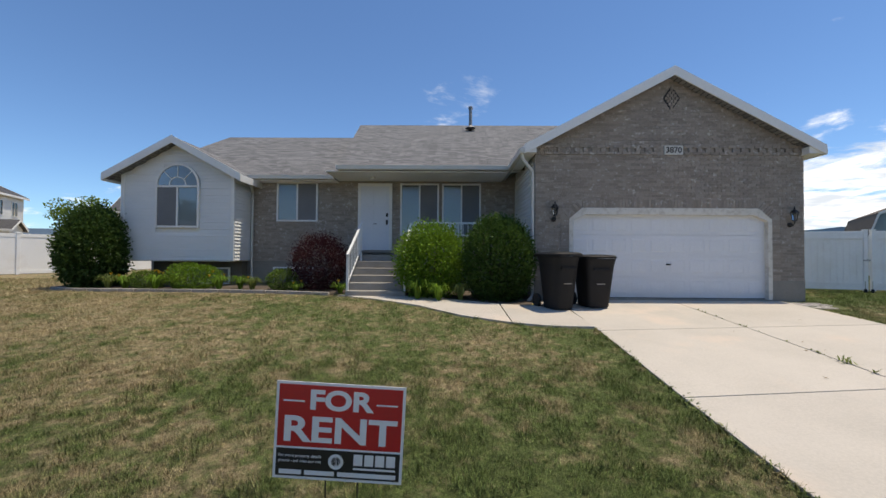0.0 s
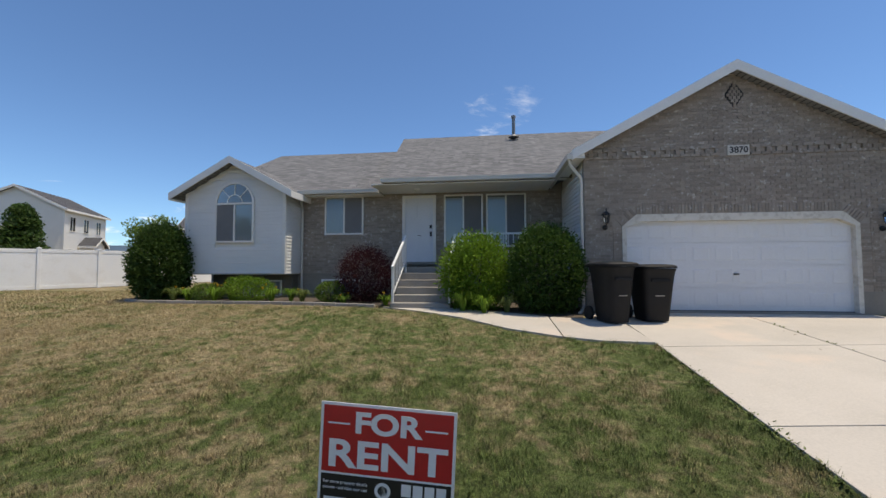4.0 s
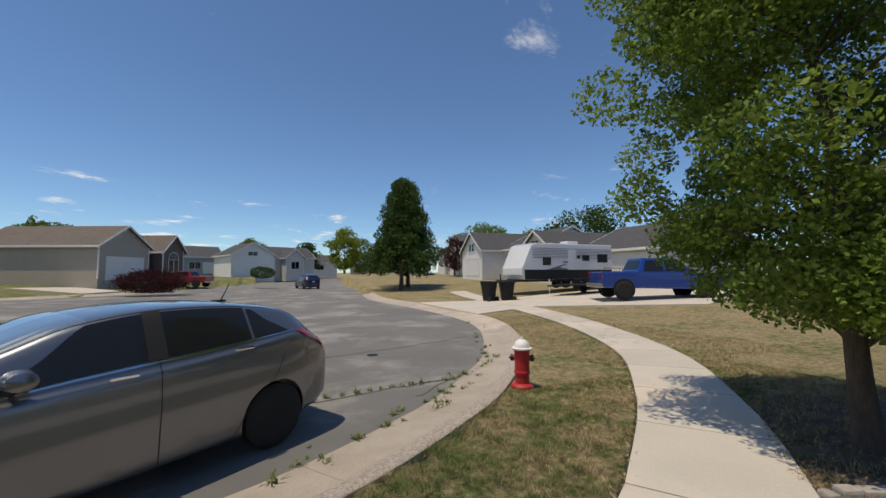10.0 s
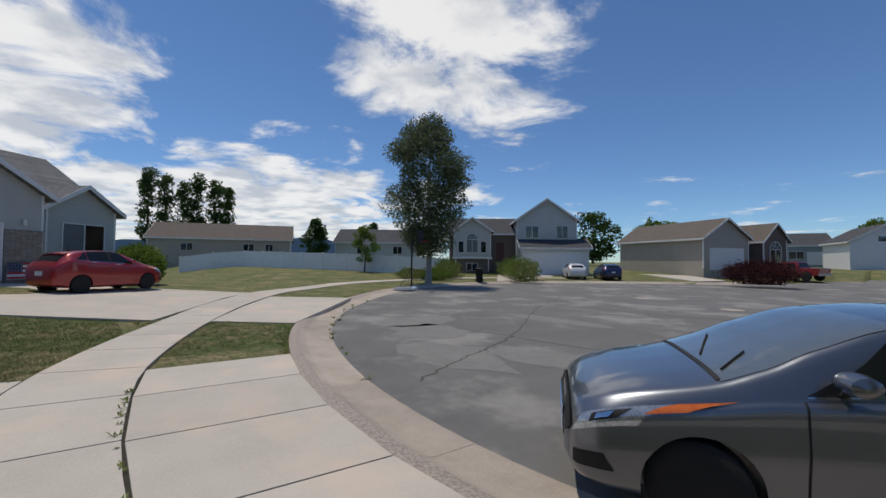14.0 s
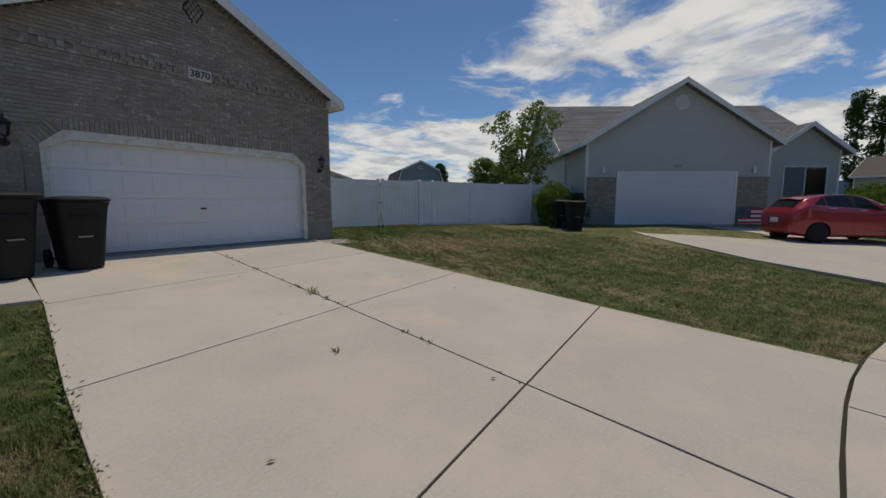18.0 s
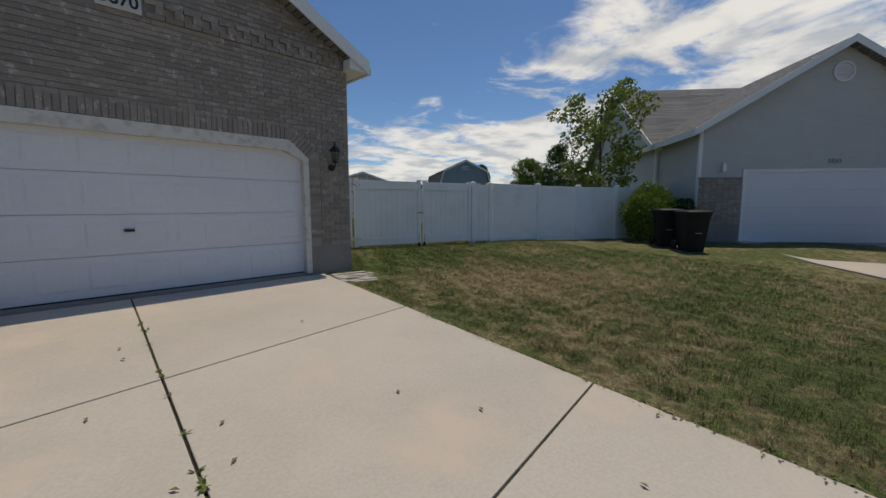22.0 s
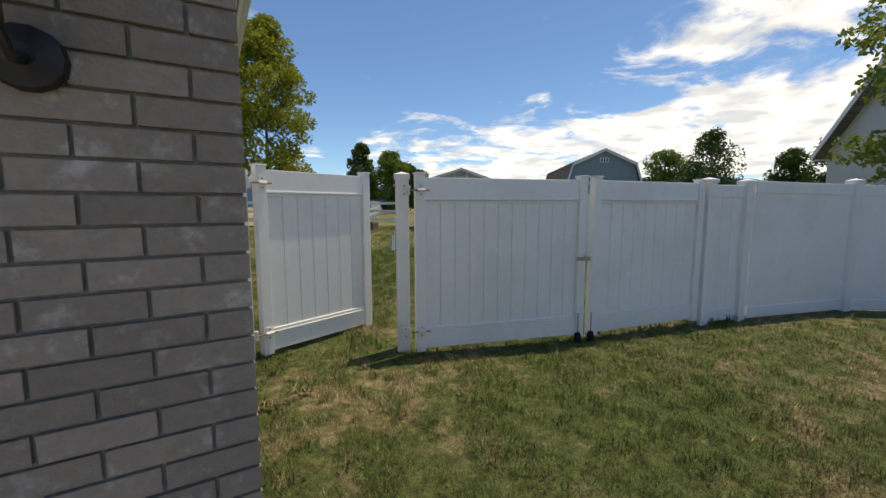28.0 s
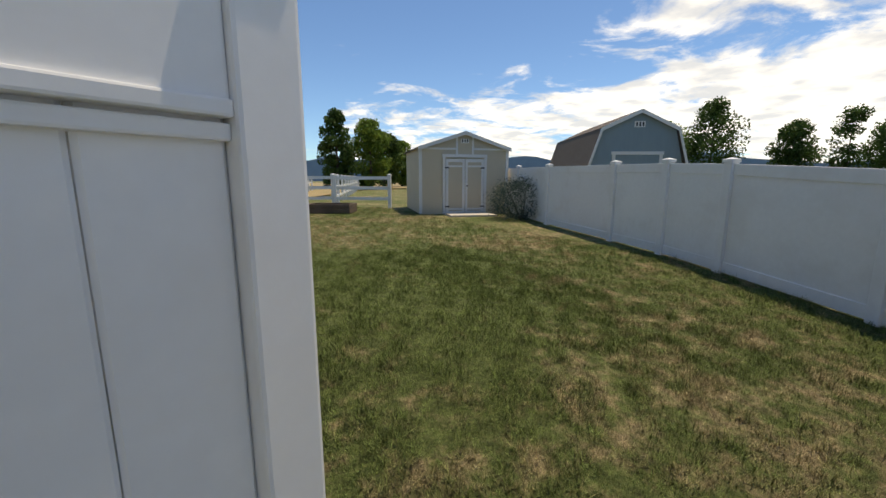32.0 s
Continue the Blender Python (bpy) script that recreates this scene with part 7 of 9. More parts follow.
make_fence("boundary_fence", [(15.98, 10.42), (17.09, 12.35), (17.72, 14.0), (18.15, 15.05), (18.62, 16.3), (19.55, 18.8), (21.5, 23.0), (23.5, 27.5)], 1.55, "long white vinyl privacy fence along the back lawn", 2.0, 0.0, first=False)
make_fence("neighbour_fence", [(15.98, 10.31), (17.85, 9.83), (19.1, 9.04), (20.38, 8.25), (22.9, 7.1)], 1.84, "white vinyl fence running to the grey house", 1.6, 0.0, first=False)


def ranch_fence(pts, h, label, step=2.3):
    t = thing("ranch_fence", label, "fence", (*pts[0], ground_z(*pts[0])))
    o = Vector((*pts[0], ground_z(*pts[0])))
    for (ax, ay), (bx, by) in zip(pts, pts[1:]):
        ln = math.hypot(bx - ax, by - ay)
        n = max(1, round(ln / step))
        for i in range(n + 1):
            u = Vector((ax + (bx - ax) * i / n, ay + (by - ay) * i / n, 0))
            u.z = ground_z(u.x, u.y)
            m = Matrix.Translation(u - o) @ Matrix.Rotation(math.atan2(by - ay, bx - ax), 4, "Z")
            post_part(t, 0, 0, -0.1, h, 0.12, m=m)
            if i < n:
                for z in (0.35, 0.75, 1.13):
                    part("rail", MB().box(0.05, ln / n - 0.05, -0.02, 0.02, z - 0.06, z + 0.06, m), VINYL, t)


ranch_fence([(18.2, 25.4), (16.6, 27.0), (14.2, 27.2), (8, 27.4), (0, 27.8), (-8, 28)], 1.25, "white vinyl three-rail ranch fence at the field")
ranch_fence([(16.6, 27.2), (20.5, 36), (25, 46), (30, 58)], 1.25, "white vinyl three-rail ranch fence running off beside the field")
ranch_fence([(14.4, 30), (17, 36), (21, 46)], 1.25, "white vinyl three-rail ranch fence in the paddock")

SHED_WALL = surf("shed_beige", (0.62, 0.54, 0.40), (0.56, 0.49, 0.365), 1.2, 40, 0.7, 0.12, 70)


def make_shed(at, turn):
    t = thing("garden_shed", "beige garden shed with white trim and closed double doors", "shed", at, turn)
    w, d, h, r = 1.47, 3.0, 2.22, 0.48
    part("body", MB().prism([(-w, 0.06), (w, 0.06), (w, h), (0, h + r), (-w, h)], 0, d, "y"), SHED_WALL, t)
    part("floor_frame", MB().box(-w, w, 0.02, d, -0.06, 0.06), FOUNDATION, t)
    for s in (-1, 1):
        k = r / w
        e = w + 0.09
        prof = [(0, h + r), (s * e, h + r - k * e), (s * e, h + r - k * e + 0.05), (0, h + r + 0.05)]
        part("roof", MB().prism(prof, -0.1, d + 0.1, "y"), ROOF_BR, t)
        pr = [(0, h + r + 0.055), (s * (e + 0.01), h + r - k * e + 0.055), (s * (e + 0.01), h + r - k * e - 0.06), (0, h + r - 0.06)]
        part("rake_board", MB().prism(pr, -0.125, -0.1, "y"), TRIM, t)
        part("corner_board", MB().box(s * w - 0.05, s * w + 0.05, -0.02, 0.03, 0.06, h - 0.03), TRIM, t)
        x0, x1 = (-0.64, -0.01) if s < 0 else (0.01, 0.64)
        dr = part("door", MB().box(x0, x1, -0.03, 0.0, 0.1, 1.88), SHED_WALL, t)
        for q in ((x0, x0 + 0.08, 0.1, 1.88), (x1 - 0.08, x1, 0.1, 1.88)):
            part("door_stile", MB().box(q[0], q[1], -0.048, -0.03, q[2], q[3]), TRIM, dr)
        for za, zb in ((0.1, 0.2), (0.24, 0.3), (1.62, 1.68), (1.78, 1.88)):
            part("door_rail", MB().box(x0 + 0.08, x1 - 0.08, -0.046, -0.03, za, zb), TRIM, dr)
        part("door_casing", MB().box(s * 0.70 - 0.045, s * 0.70 + 0.045, -0.04, 0.0, 0.08, 1.95), TRIM, t)
        for z in (0.35, 1.6):
            part("hinge", MB().box(s * 0.60 - 0.07, s * 0.60 + 0.07, -0.054, -0.047, z - 0.02, z + 0.02), IRON, dr)
        part("gable_strip", MB().box(s * 0.27 - 0.03, s * 0.27 + 0.03, -0.02, 0.0, 2.0, h + r - 0.12), TRIM, t)
    part("header", MB().box(-0.76, 0.76, -0.05, 0.0, 1.93, 2.03), TRIM, t)
    part("gable_band", MB().box(-w, -0.3, -0.018, 0.0, 2.17, 2.23).box(0.3, w, -0.018, 0.0, 2.17, 2.23), TRIM, t)
    v = part("vent", MB().box(-0.13, 0.13, -0.02, 0.0, 2.38, 2.52), TRIM, t)
    for x in (-0.08, 0.0, 0.08):
        part("slot", MB().box(x - 0.02, x + 0.02, -0.024, -0.019, 2.41, 2.50), DARKROOM, v)
    part("knob", MB().tube([(0.06, -0.05, 1.02), (0.06, -0.10, 1.02)], 0.022, 8), IRON, t)
    return t


make_shed((19.36, 22.2, 1.03), -20)
slab(thing("shed_pad", "pale concrete pad in front of the shed", "slab", kind="structure"), [(18.35, 21.5), (19.75, 21.0), (19.95, 21.7), (18.6, 22.3)], 0.05)


def make_barn(at, turn):
    t = thing("gambrel_barn", "blue-grey gambrel-roofed storage barn behind the fence", "barn", at, turn)
    blue = surf("barn_blue", (0.25, 0.33, 0.36), (0.22, 0.29, 0.32), 1.0, 30, 0.7, 0.1, 50, stretch=(8, 8, 1))
    pr = [(-1.78, 0), (1.78, 0), (1.78, 1.5), (1.4, 2.92), (0, 3.58), (-1.4, 2.92), (-1.78, 1.5)]
    part("body", MB().prism(pr, 0, 6.0, "y"), blue, t)
    for s in (-1, 1):
        for (xa, za), (xb, zb) in (((0, 3.6), (s * 1.46, 2.93)), ((s * 1.42, 2.95), (s * 1.95, 1.25))):
            n = Vector((zb - za, 0, xa - xb)).normalized() * (0.06 if (zb - za) * s < 0 else -0.06)
            if n.z < 0:
                n = -n
            q = [(xa, za), (xb, zb), (xb + n.x, zb + n.z), (xa + n.x, za + n.z)]
            part("roof", MB().prism(q, -0.12, 6.1, "y"), ROOF_BR, t)
            part("rake_board", MB().prism([(xa, za - 0.07), (xb, zb - 0.07), (xb + n.x * 1.1, zb + n.z * 1.1), (xa + n.x * 1.1, za + n.z * 1.1)], -0.15, -0.122, "y"), TRIM, t)
    v = part("vent", MB().box(-0.2, 0.2, -0.03, 0.0, 3.02, 3.24), TRIM, t)
    for x in (-0.12, 0.0, 0.12):
        part("slot", MB().box(x - 0.03, x + 0.03, -0.034, -0.029, 3.05, 3.2), DARKROOM, v)
    for x in (-0.9, 0.9):
        part("door_trim", MB().box(x - 0.06, x + 0.06, -0.03, 0.0, 0, 2.0), TRIM, t)
    part("door_header", MB().box(-1.0, 1.0, -0.03, 0.0, 2.0, 2.12), TRIM, t)


make_barn((26.3, 20.45, 1.2), -34.4)
pl = thing("timber_planter", "weathered timber raised planter on the grass", "planter", (15.65, 24.6, ground_z(15.65, 24.6)), -35)
WOOD_OLD = surf("weathered_timber", (0.17, 0.12, 0.09), (0.11, 0.08, 0.06), 3, 40, 0.9, 0.5, 60, rand=0.1)
for z in (0.0, 0.15):
    for y in (-0.5, 0.42):
        part("plank", MB().box(-0.75, 0.75, y, y + 0.08, z + 0.01, z + 0.15), WOOD_OLD, pl, bevel=0.008)
    for x in (-0.75, 0.67):
        part("plank", MB().box(x, x + 0.08, -0.42, 0.42, z + 0.01, z + 0.15), WOOD_OLD, pl, bevel=0.008)
part("soil", MB().box(-0.67, 0.67, -0.42, 0.42, 0, 0.24), MULCH, pl)
make_shrub("juniper_bush", (20.0, 20.15, ground_z(20, 20.1) - 0.05), (1.95, 1.5, 1.2), 14000, 0.055, NEEDLE_BLUE, "grey-blue juniper bush beside the shed", 0.3, 9, stems=6, rough=0.5)
make_tree("ash_tree", (13.6, 36.5, 1.2), 12.6, 2.4, 4.0, 26000, 0.22, LEAF_YEL, "tall yellow-green ash tree behind the back yard", "egg", 0.16, 120, 0.8, seed=22, limbs=26)
for k, (x, y, h, r) in enumerate(((25, 51, 7.5, 2.4), (29, 52, 7.2, 2.6), (33, 57, 6.8, 2.8), (62, 33, 9.5, 4.2), (66, 41, 8.5, 3.8), (70, 28, 7.5, 3.0), (57, 44, 7, 2.6), (37, 60, 6, 2.4))):
    make_tree("field_tree", (x, y, 1.2), h, 0.6, r * 0.85, 9000, 0.30, (LEAF_DK, LEAF, LEAF_DK)[k % 3], "dark green tree on the edge of the field", ("egg", "round", "oval")[k % 3], 0.18, 110, seed=60 + k, limbs=6, group="trees beyond the field")
for k, (x, y) in enumerate(((50, 17), (53, 20), (57, 15), (60, 19.5), (47, 15.5))):
    make_tree("aspen", (x, y, 1.2), 5.6 + 0.5 * (k % 3), 0.9, 1.1, 3000, 0.22, LEAF_DK, "slim dark green tree beyond the fences", "oval", 0.09, 60, 0.6, seed=80 + k, limbs=6, group="slim trees beyond the fences")

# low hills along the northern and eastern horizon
# the blue of the distant haze is painted into the hill colour
HILL = surf("far_hill_haze", (0.20, 0.29, 0.40), (0.17, 0.25, 0.36), 0.01, 0.08, 1.0)
vs, nh = [], 120
for i in range(nh + 1):
    a = radians(-95 + 215 * i / nh)
    hgt = 30 + 24 * noise.noise((i * 0.11, 3.1, 0)) + 10 * noise.noise((i * 0.43, 8.2, 0))
    vs += [(590 * math.sin(a), 590 * math.cos(a), -2), (590 * math.sin(a), 590 * math.cos(a), max(6, hgt))]
hills = MB().add(vs, [(2 * i, 2 * i + 2, 2 * i + 3, 2 * i + 1) for i in range(nh)])
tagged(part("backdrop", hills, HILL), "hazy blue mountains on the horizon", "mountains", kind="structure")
fl = MB().add([(-60, 29, 1.47), (14, 28.5, 1.27), (26, 47, 1.42), (60, 60, 1.52), (60, 130, 1.62), (-60, 130, 1.62)], [(0, 1, 2, 3, 4, 5)])
FIELD = surf("dry_field", (0.36, 0.27, 0.13), (0.28, 0.21, 0.10), 0.4, 12, 1.0, 0.6, 8, c3=(0.24, 0.22, 0.09), s3=0.15)
tagged(part("dry_field", fl, FIELD), "dry straw-coloured field behind the yard", "field", kind="structure")

# ---- front yard ----
bins = [make_bin((4.05, 7.85, ground_z(4.05, 7.85) + 0.03), 18, "black plastic wheeled bin with a rounded top by the garage", 1.04, True, "bins by the garage"),
        make_bin((4.86, 8.08, ground_z(4.86, 8.08) + 0.03), 6, "black plastic wheeled bin with a flat lid by the garage", 0.98, False, "bins by the garage")]

SHRUB_D = leafm("shrub_dark", (0.045, 0.095, 0.018), (0.08, 0.14, 0.028))
SHRUB_G = leafm("shrub_green", (0.12, 0.22, 0.02), (0.19, 0.30, 0.035))
make_shrub("boxwood_shrub", (1.35, 9.35, 0.62), (1.55, 1.15, 1.75), 15000, 0.07, SHRUB_G, "bright green leafy shrub beside the steps", 0.6, 31, rough=0.55)
make_shrub("privet_shrub", (2.95, 8.95, 0.58), (1.62, 1.3, 2.0), 22000, 0.06, SHRUB_D, "tall dense dark green rounded shrub by the garage", 0.6, 32, rough=0.28)
make_shrub("barberry_shrub", (-1.75, 10.45, 0.72), (1.45, 1.1, 1.45), 12000, 0.05, LEAF_RED, "dark red barberry shrub by the steps", 0.55, 33, rough=0.5)
make_shrub("laurel_shrub", (-8.35, 10.75, 0.62), (1.6, 1.4, 2.3), 26000, 0.085, LEAF_DK, "tall dark green shrub at the house corner", 0.55, 34, rough=0.4)
make_shrub("spirea_shrub", (-5.2, 10.35, 0.68), (1.35, 0.8, 0.72), 6000, 0.05, SHRUB_G, "low lime-green shrub in the house bed", 0.5, 35, rough=0.4)
make_shrub("low_shrub", (-6.6, 10.5, 0.66), (0.9, 0.7, 0.55), 3000, 0.05, LEAF, "low green shrub in the house bed", 0.5, 36, rough=0.4)
make_shrub("low_shrub", (-2.7, 10.25, 0.70), (0.8, 0.6, 0.6), 2800, 0.05, LEAF, "low green shrub beside the red one", 0.5, 37, rough=0.4)
for k, (x, y, r, h, fl) in enumerate(((-7.5, 10.3, 0.42, 0.42, 0), (-7.0, 10.25, 0.4, 0.4, 3), (-6.1, 10.15, 0.42, 0.45, 4), (-5.75, 10.4, 0.4, 0.45, 2), (-4.4, 10.2, 0.4, 0.42, 3), (-3.9, 10.35, 0.36, 0.4, 0), (-3.5, 10.2, 0.36, 0.38, 1),
                                      (1.05, 8.85, 0.42, 0.5, 0), (1.55, 8.65, 0.4, 0.45, 0), (2.05, 8.75, 0.38, 0.42, 0), (-1.0, 9.75, 0.3, 0.3, 1), (-2.2, 9.9, 0.3, 0.28, 2))):
    make_tuft("day_lily", (x, y, ground_z(x, y)), r, h, 60, WEED if k % 3 == 0 else SHRUB_G, "green day lily clump with strap leaves" + (" and yellow flowers" if fl else ""), 40 + k, "day lily", 0.022, fl, "day lilies in the house bed")
bed = smooth_line([(-9.3, 11.2), (-9.0, 10.3), (-8.0, 9.95), (-6.0, 9.9), (-4.2, 9.9), (-2.6, 9.75), (-1.15, 9.5), (-1.0, 11.0), (-5, 11.2)], 6, True)
solid("flower_bed", flat_poly(bed, lawn_top(0.02), 0.08), MULCH, "dark soil bed along the house front", "flower bed", kind="structure")
solid("flower_bed", flat_poly([(0.4, 9.45), (1.0, 9.36), (2.0, 8.80), (2.9, 8.30), (3.58, 8.18), (3.75, 9.0), (3.7, 11), (0.4, 11)], lawn_top(0.02), 0.08), MULCH, "dark soil bed between the steps and the garage", "flower bed", kind="structure")
ed = thing("bed_edging", "weathered concrete edging along the flower bed", "edging", (-8, 9.9, ground_z(-8, 9.9)))
line = smooth_line([(-9.0, 10.25), (-8.0, 9.9), (-6.0, 9.85), (-4.2, 9.85), (-2.6, 9.7), (-1.2, 9.45)], 5)
for a, b in zip(line, line[1:]):
    m = Matrix.Translation(Vector((a[0] + 8, a[1] - 9.9, ground_z(*a) - ground_z(-8, 9.9)))) @ Matrix.Rotation(math.atan2(b[1] - a[1], b[0] - a[0]), 4, "Z")
    part("edging_block", MB().box(0.006, math.hypot(b[0] - a[0], b[1] - a[1]) - 0.006, -0.05, 0.05, -0.05, 0.075, m), EDGING, ed, bevel=0.012)
pv = thing("paver_patch", "worn grey brick pavers set in the lawn by the garage corner", "pavers", (9.60, 8.30, ground_z(9.6, 8.3)), -9)
rs = random.Random(3)
for y, d, w, k in ((0.47, 0.095, 0.20, 3), (0.265, 0.20, 0.098, 7), (0.165, 0.095, 0.20, 3), (-0.04, 0.20, 0.098, 6), (-0.14, 0.095, 0.20, 2)):
    for i in range(k):
        x = -0.04 + i * (w + 0.003) + rs.uniform(-0.003, 0.003) + (0.14 if k == 2 else 0.0)
        z = 0.004 + 0.07 * y + rs.uniform(-0.006, 0.006)
        part("paver", MB().box(x, x + w - 0.003, y, y + d, z - 0.06, z, Matrix.Rotation(rs.uniform(-0.02, 0.02), 4, "Z")), PAVER, pv, bevel=0.005)
# the sign on two wire legs
S0 = Vector((0.935, 1.462, 0.612))
SX = Vector((math.cos(radians(2.8)), 0, -math.sin(radians(2.8))))
SY = Vector((math.sin(radians(2.8)), -0.02, math.cos(radians(2.8)))).normalized()
SN = SX.cross(SY)
SM = Matrix(((SX.x, SY.x, SN.x, 0), (SX.y, SY.y, SN.y, 0), (SX.z, SY.z, SN.z, 0), (0, 0, 0, 1)))
sg = thing("rent_sign", "red and white FOR RENT sign on wire legs in grass", "sign", (1.23, 1.45, ground_z(1.23, 1.45)))
SB = Matrix.Translation(S0 - Vector((1.23, 1.45, ground_z(1.23, 1.45)))) @ SM
SIGN_W = surf("sign_white", (0.80, 0.80, 0.79), (0.74, 0.74, 0.73), 2, 30, 0.4)
SIGN_R = surf("sign_red", (0.52, 0.017, 0.02), (0.46, 0.015, 0.018), 2, 30, 0.35)
SIGN_K = surf("sign_black", (0.012, 0.012, 0.014), (0.018, 0.018, 0.02), 2, 30, 0.35)
W, H = 0.607, 0.455
pn = part("panel", MB().box(0, W, 0, H, -0.004, 0.0, SB), SIGN_W, sg)
part("red_field", MB().box(0.013, W - 0.013, 0.152, H - 0.013, 0.0, 0.0012, SB), SIGN_R, pn)
part("black_band", MB().box(0.013, W - 0.013, 0.013, 0.142, 0.0, 0.0012, SB), SIGN_K, pn)
for body, cx, z, size, wd in (("FOR", W / 2, 0.325, 0.125, 0.30), ("RENT", W / 2, 0.170, 0.165, 0.53)):
    lettering("letters", body, size, SIGN_W, pn, SB @ Matrix.Translation((cx, z + size * 0.36, 0.0012)) , 0.0042, 1.0, wd)
for x0, x1 in ((0.035, 0.135), (W - 0.135, W - 0.035)):
    part("dash", MB().box(x0, x1, 0.362, 0.369, 0.0012, 0.0022, SB), SIGN_W, pn)
for body, z in (("For more property details", 0.102), ("pictures - and video tour visit", 0.078)):
    lettering("small_text", body, 0.019, SIGN_W, pn, SB @ Matrix.Translation((0.125, z + 0.007, 0.0012)) , 0.0, 1.0, 0.20)
for k in range(4):
    part("writing_bar", MB().box(0.378 + k * 0.051, 0.420 + k * 0.051, 0.078, 0.130, 0.0012, 0.0022, SB), SIGN_W, pn)
part("writing_bar", MB().box(0.378, 0.575, 0.058, 0.067, 0.0012, 0.0022, SB), SIGN_W, pn)
for x0, x1 in ((0.030, 0.135), (0.150, 0.290), (0.305, 0.578)):
    part("writing_bar", MB().box(x0, x1, 0.022, 0.043, 0.0012, 0.0022, SB), SIGN_W, pn)
part("emblem", MB().lathe([(0.036, 0.0012), (0.036, 0.002), (0.022, 0.002), (0.022, 0.0012)], 24, m=SB @ Matrix.Translation((0.295, 0.09, 0))), SIGN_W, pn)
for x in (0.25, 0.40):
    q = SB @ Vector((x, 0.30, -0.006))
    g = SB @ Vector((x, -0.02, -0.006))
    part("wire_leg", MB().tube([q, g, (g.x, g.y + 0.02, -0.15)], 0.0035, 6), IRON, sg)

# ---- street tree, bed, box, hydrant, car ----
make_tree("street_tree", (-4.5, -3.2, ground_z(-4.5, -3.2)), 7.3, 1.2, 2.1, 150000, 0.062, LEAF_STREET, "leafy green street tree with a dark trunk", "egg", 0.105, 230, 0.44, seed=7, limbs=40, width=0.6, lean=(0.3, -0.8))
bx = thing("utility_pedestal", "weathered pale green utility pedestal in the lawn", "utility box", (-6.25, -2.52, ground_z(-6.25, -2.5)), 20)
PED = surf("pedestal_green", (0.20, 0.23, 0.16), (0.14, 0.165, 0.12), 5, 40, 0.7, 0.15, 60, c3=(0.30, 0.31, 0.25), s3=5)
part("body", MB().box(-0.12, 0.12, -0.11, 0.11, -0.05, 0.58), PED, bx, bevel=0.015)
part("cover", MB().box(-0.105, 0.105, -0.095, 0.095, 0.56, 0.88), PED, bx, bevel=0.02)
part("band", MB().box(-0.109, 0.109, -0.099, 0.099, 0.60, 0.63), IRON, bx)
part("tag", MB().box(-0.05, 0.05, -0.1, -0.094, 0.70, 0.80), SIGN_W, bx)
make_shrub("yew_shrub", (-6.75, -1.95, ground_z(-6.75, -1.9)), (1.6, 1.35, 1.05), 15000, 0.06, LEAF_DK, "dense dark green spreading yew shrub", 0.35, 51, rough=0.35, up=0.5)
make_tuft("day_lily", (-5.75, -1.95, ground_z(-5.75, -1.95)), 0.5, 0.4, 70, LEAF, "green day lily clump under the tree", 52, "day lily", 0.022, 0)
make_tuft("day_lily", (-5.45, -2.5, ground_z(-5.45, -2.5)), 0.35, 0.3, 40, LEAF_DK, "green day lily clump under the tree", 53, "day lily", 0.02, 0)
st = thing("edging_stones", "rough grey edging stones round the tree bed", "edging", (-4.4, -1.9, ground_z(-4.4, -1.9)))
line = smooth_line([(-3.1, -2.98), (-3.75, -2.75), (-4.4, -2.35), (-5.0, -1.92), (-5.6, -1.52), (-6.35, -1.2), (-7.0, -1.15), (-7.6, -1.4)], 4)
rs = random.Random(9)
for a, b in zip(line, line[1:]):
    m = Matrix.Translation(Vector((a[0] + 4.4, a[1] + 1.9, ground_z(*a) - ground_z(-4.4, -1.9)))) @ Matrix.Rotation(math.atan2(b[1] - a[1], b[0] - a[0]) + rs.uniform(-0.15, 0.15), 4, "Z")
    L = math.hypot(b[0] - a[0], b[1] - a[1])
    part("stone", MB().box(0.01, L - 0.02, -0.05, 0.06, -0.06, 0.05 + rs.uniform(0, 0.05), m), EDGING, st, bevel=0.025)
TREE_BED = smooth_line([(-3.15, -3.08), (-3.8, -2.85), (-4.45, -2.45), (-5.05, -2.02), (-5.65, -1.62), (-6.4, -1.3), (-7.0, -1.25), (-7.5, -1.5), (-7.2, -3.2), (-5.9, -4.4), (-4.6, -4.1)], 5, True)
solid("tree_bed", flat_poly(TREE_BED, lawn_top(0.012), 0.06), MULCH, "bare dark soil with leaf litter under the tree", "flower bed", kind="structure")
make_hydrant((-2.93, -6.27, ground_z(-2.93, -6.27)), 235)
make_car("hatchback", "metallic grey hatchback with black rims parked at the kerb", PAINT_GREY, (1.95, -5.97, -0.222), 212.5, steer=-16)

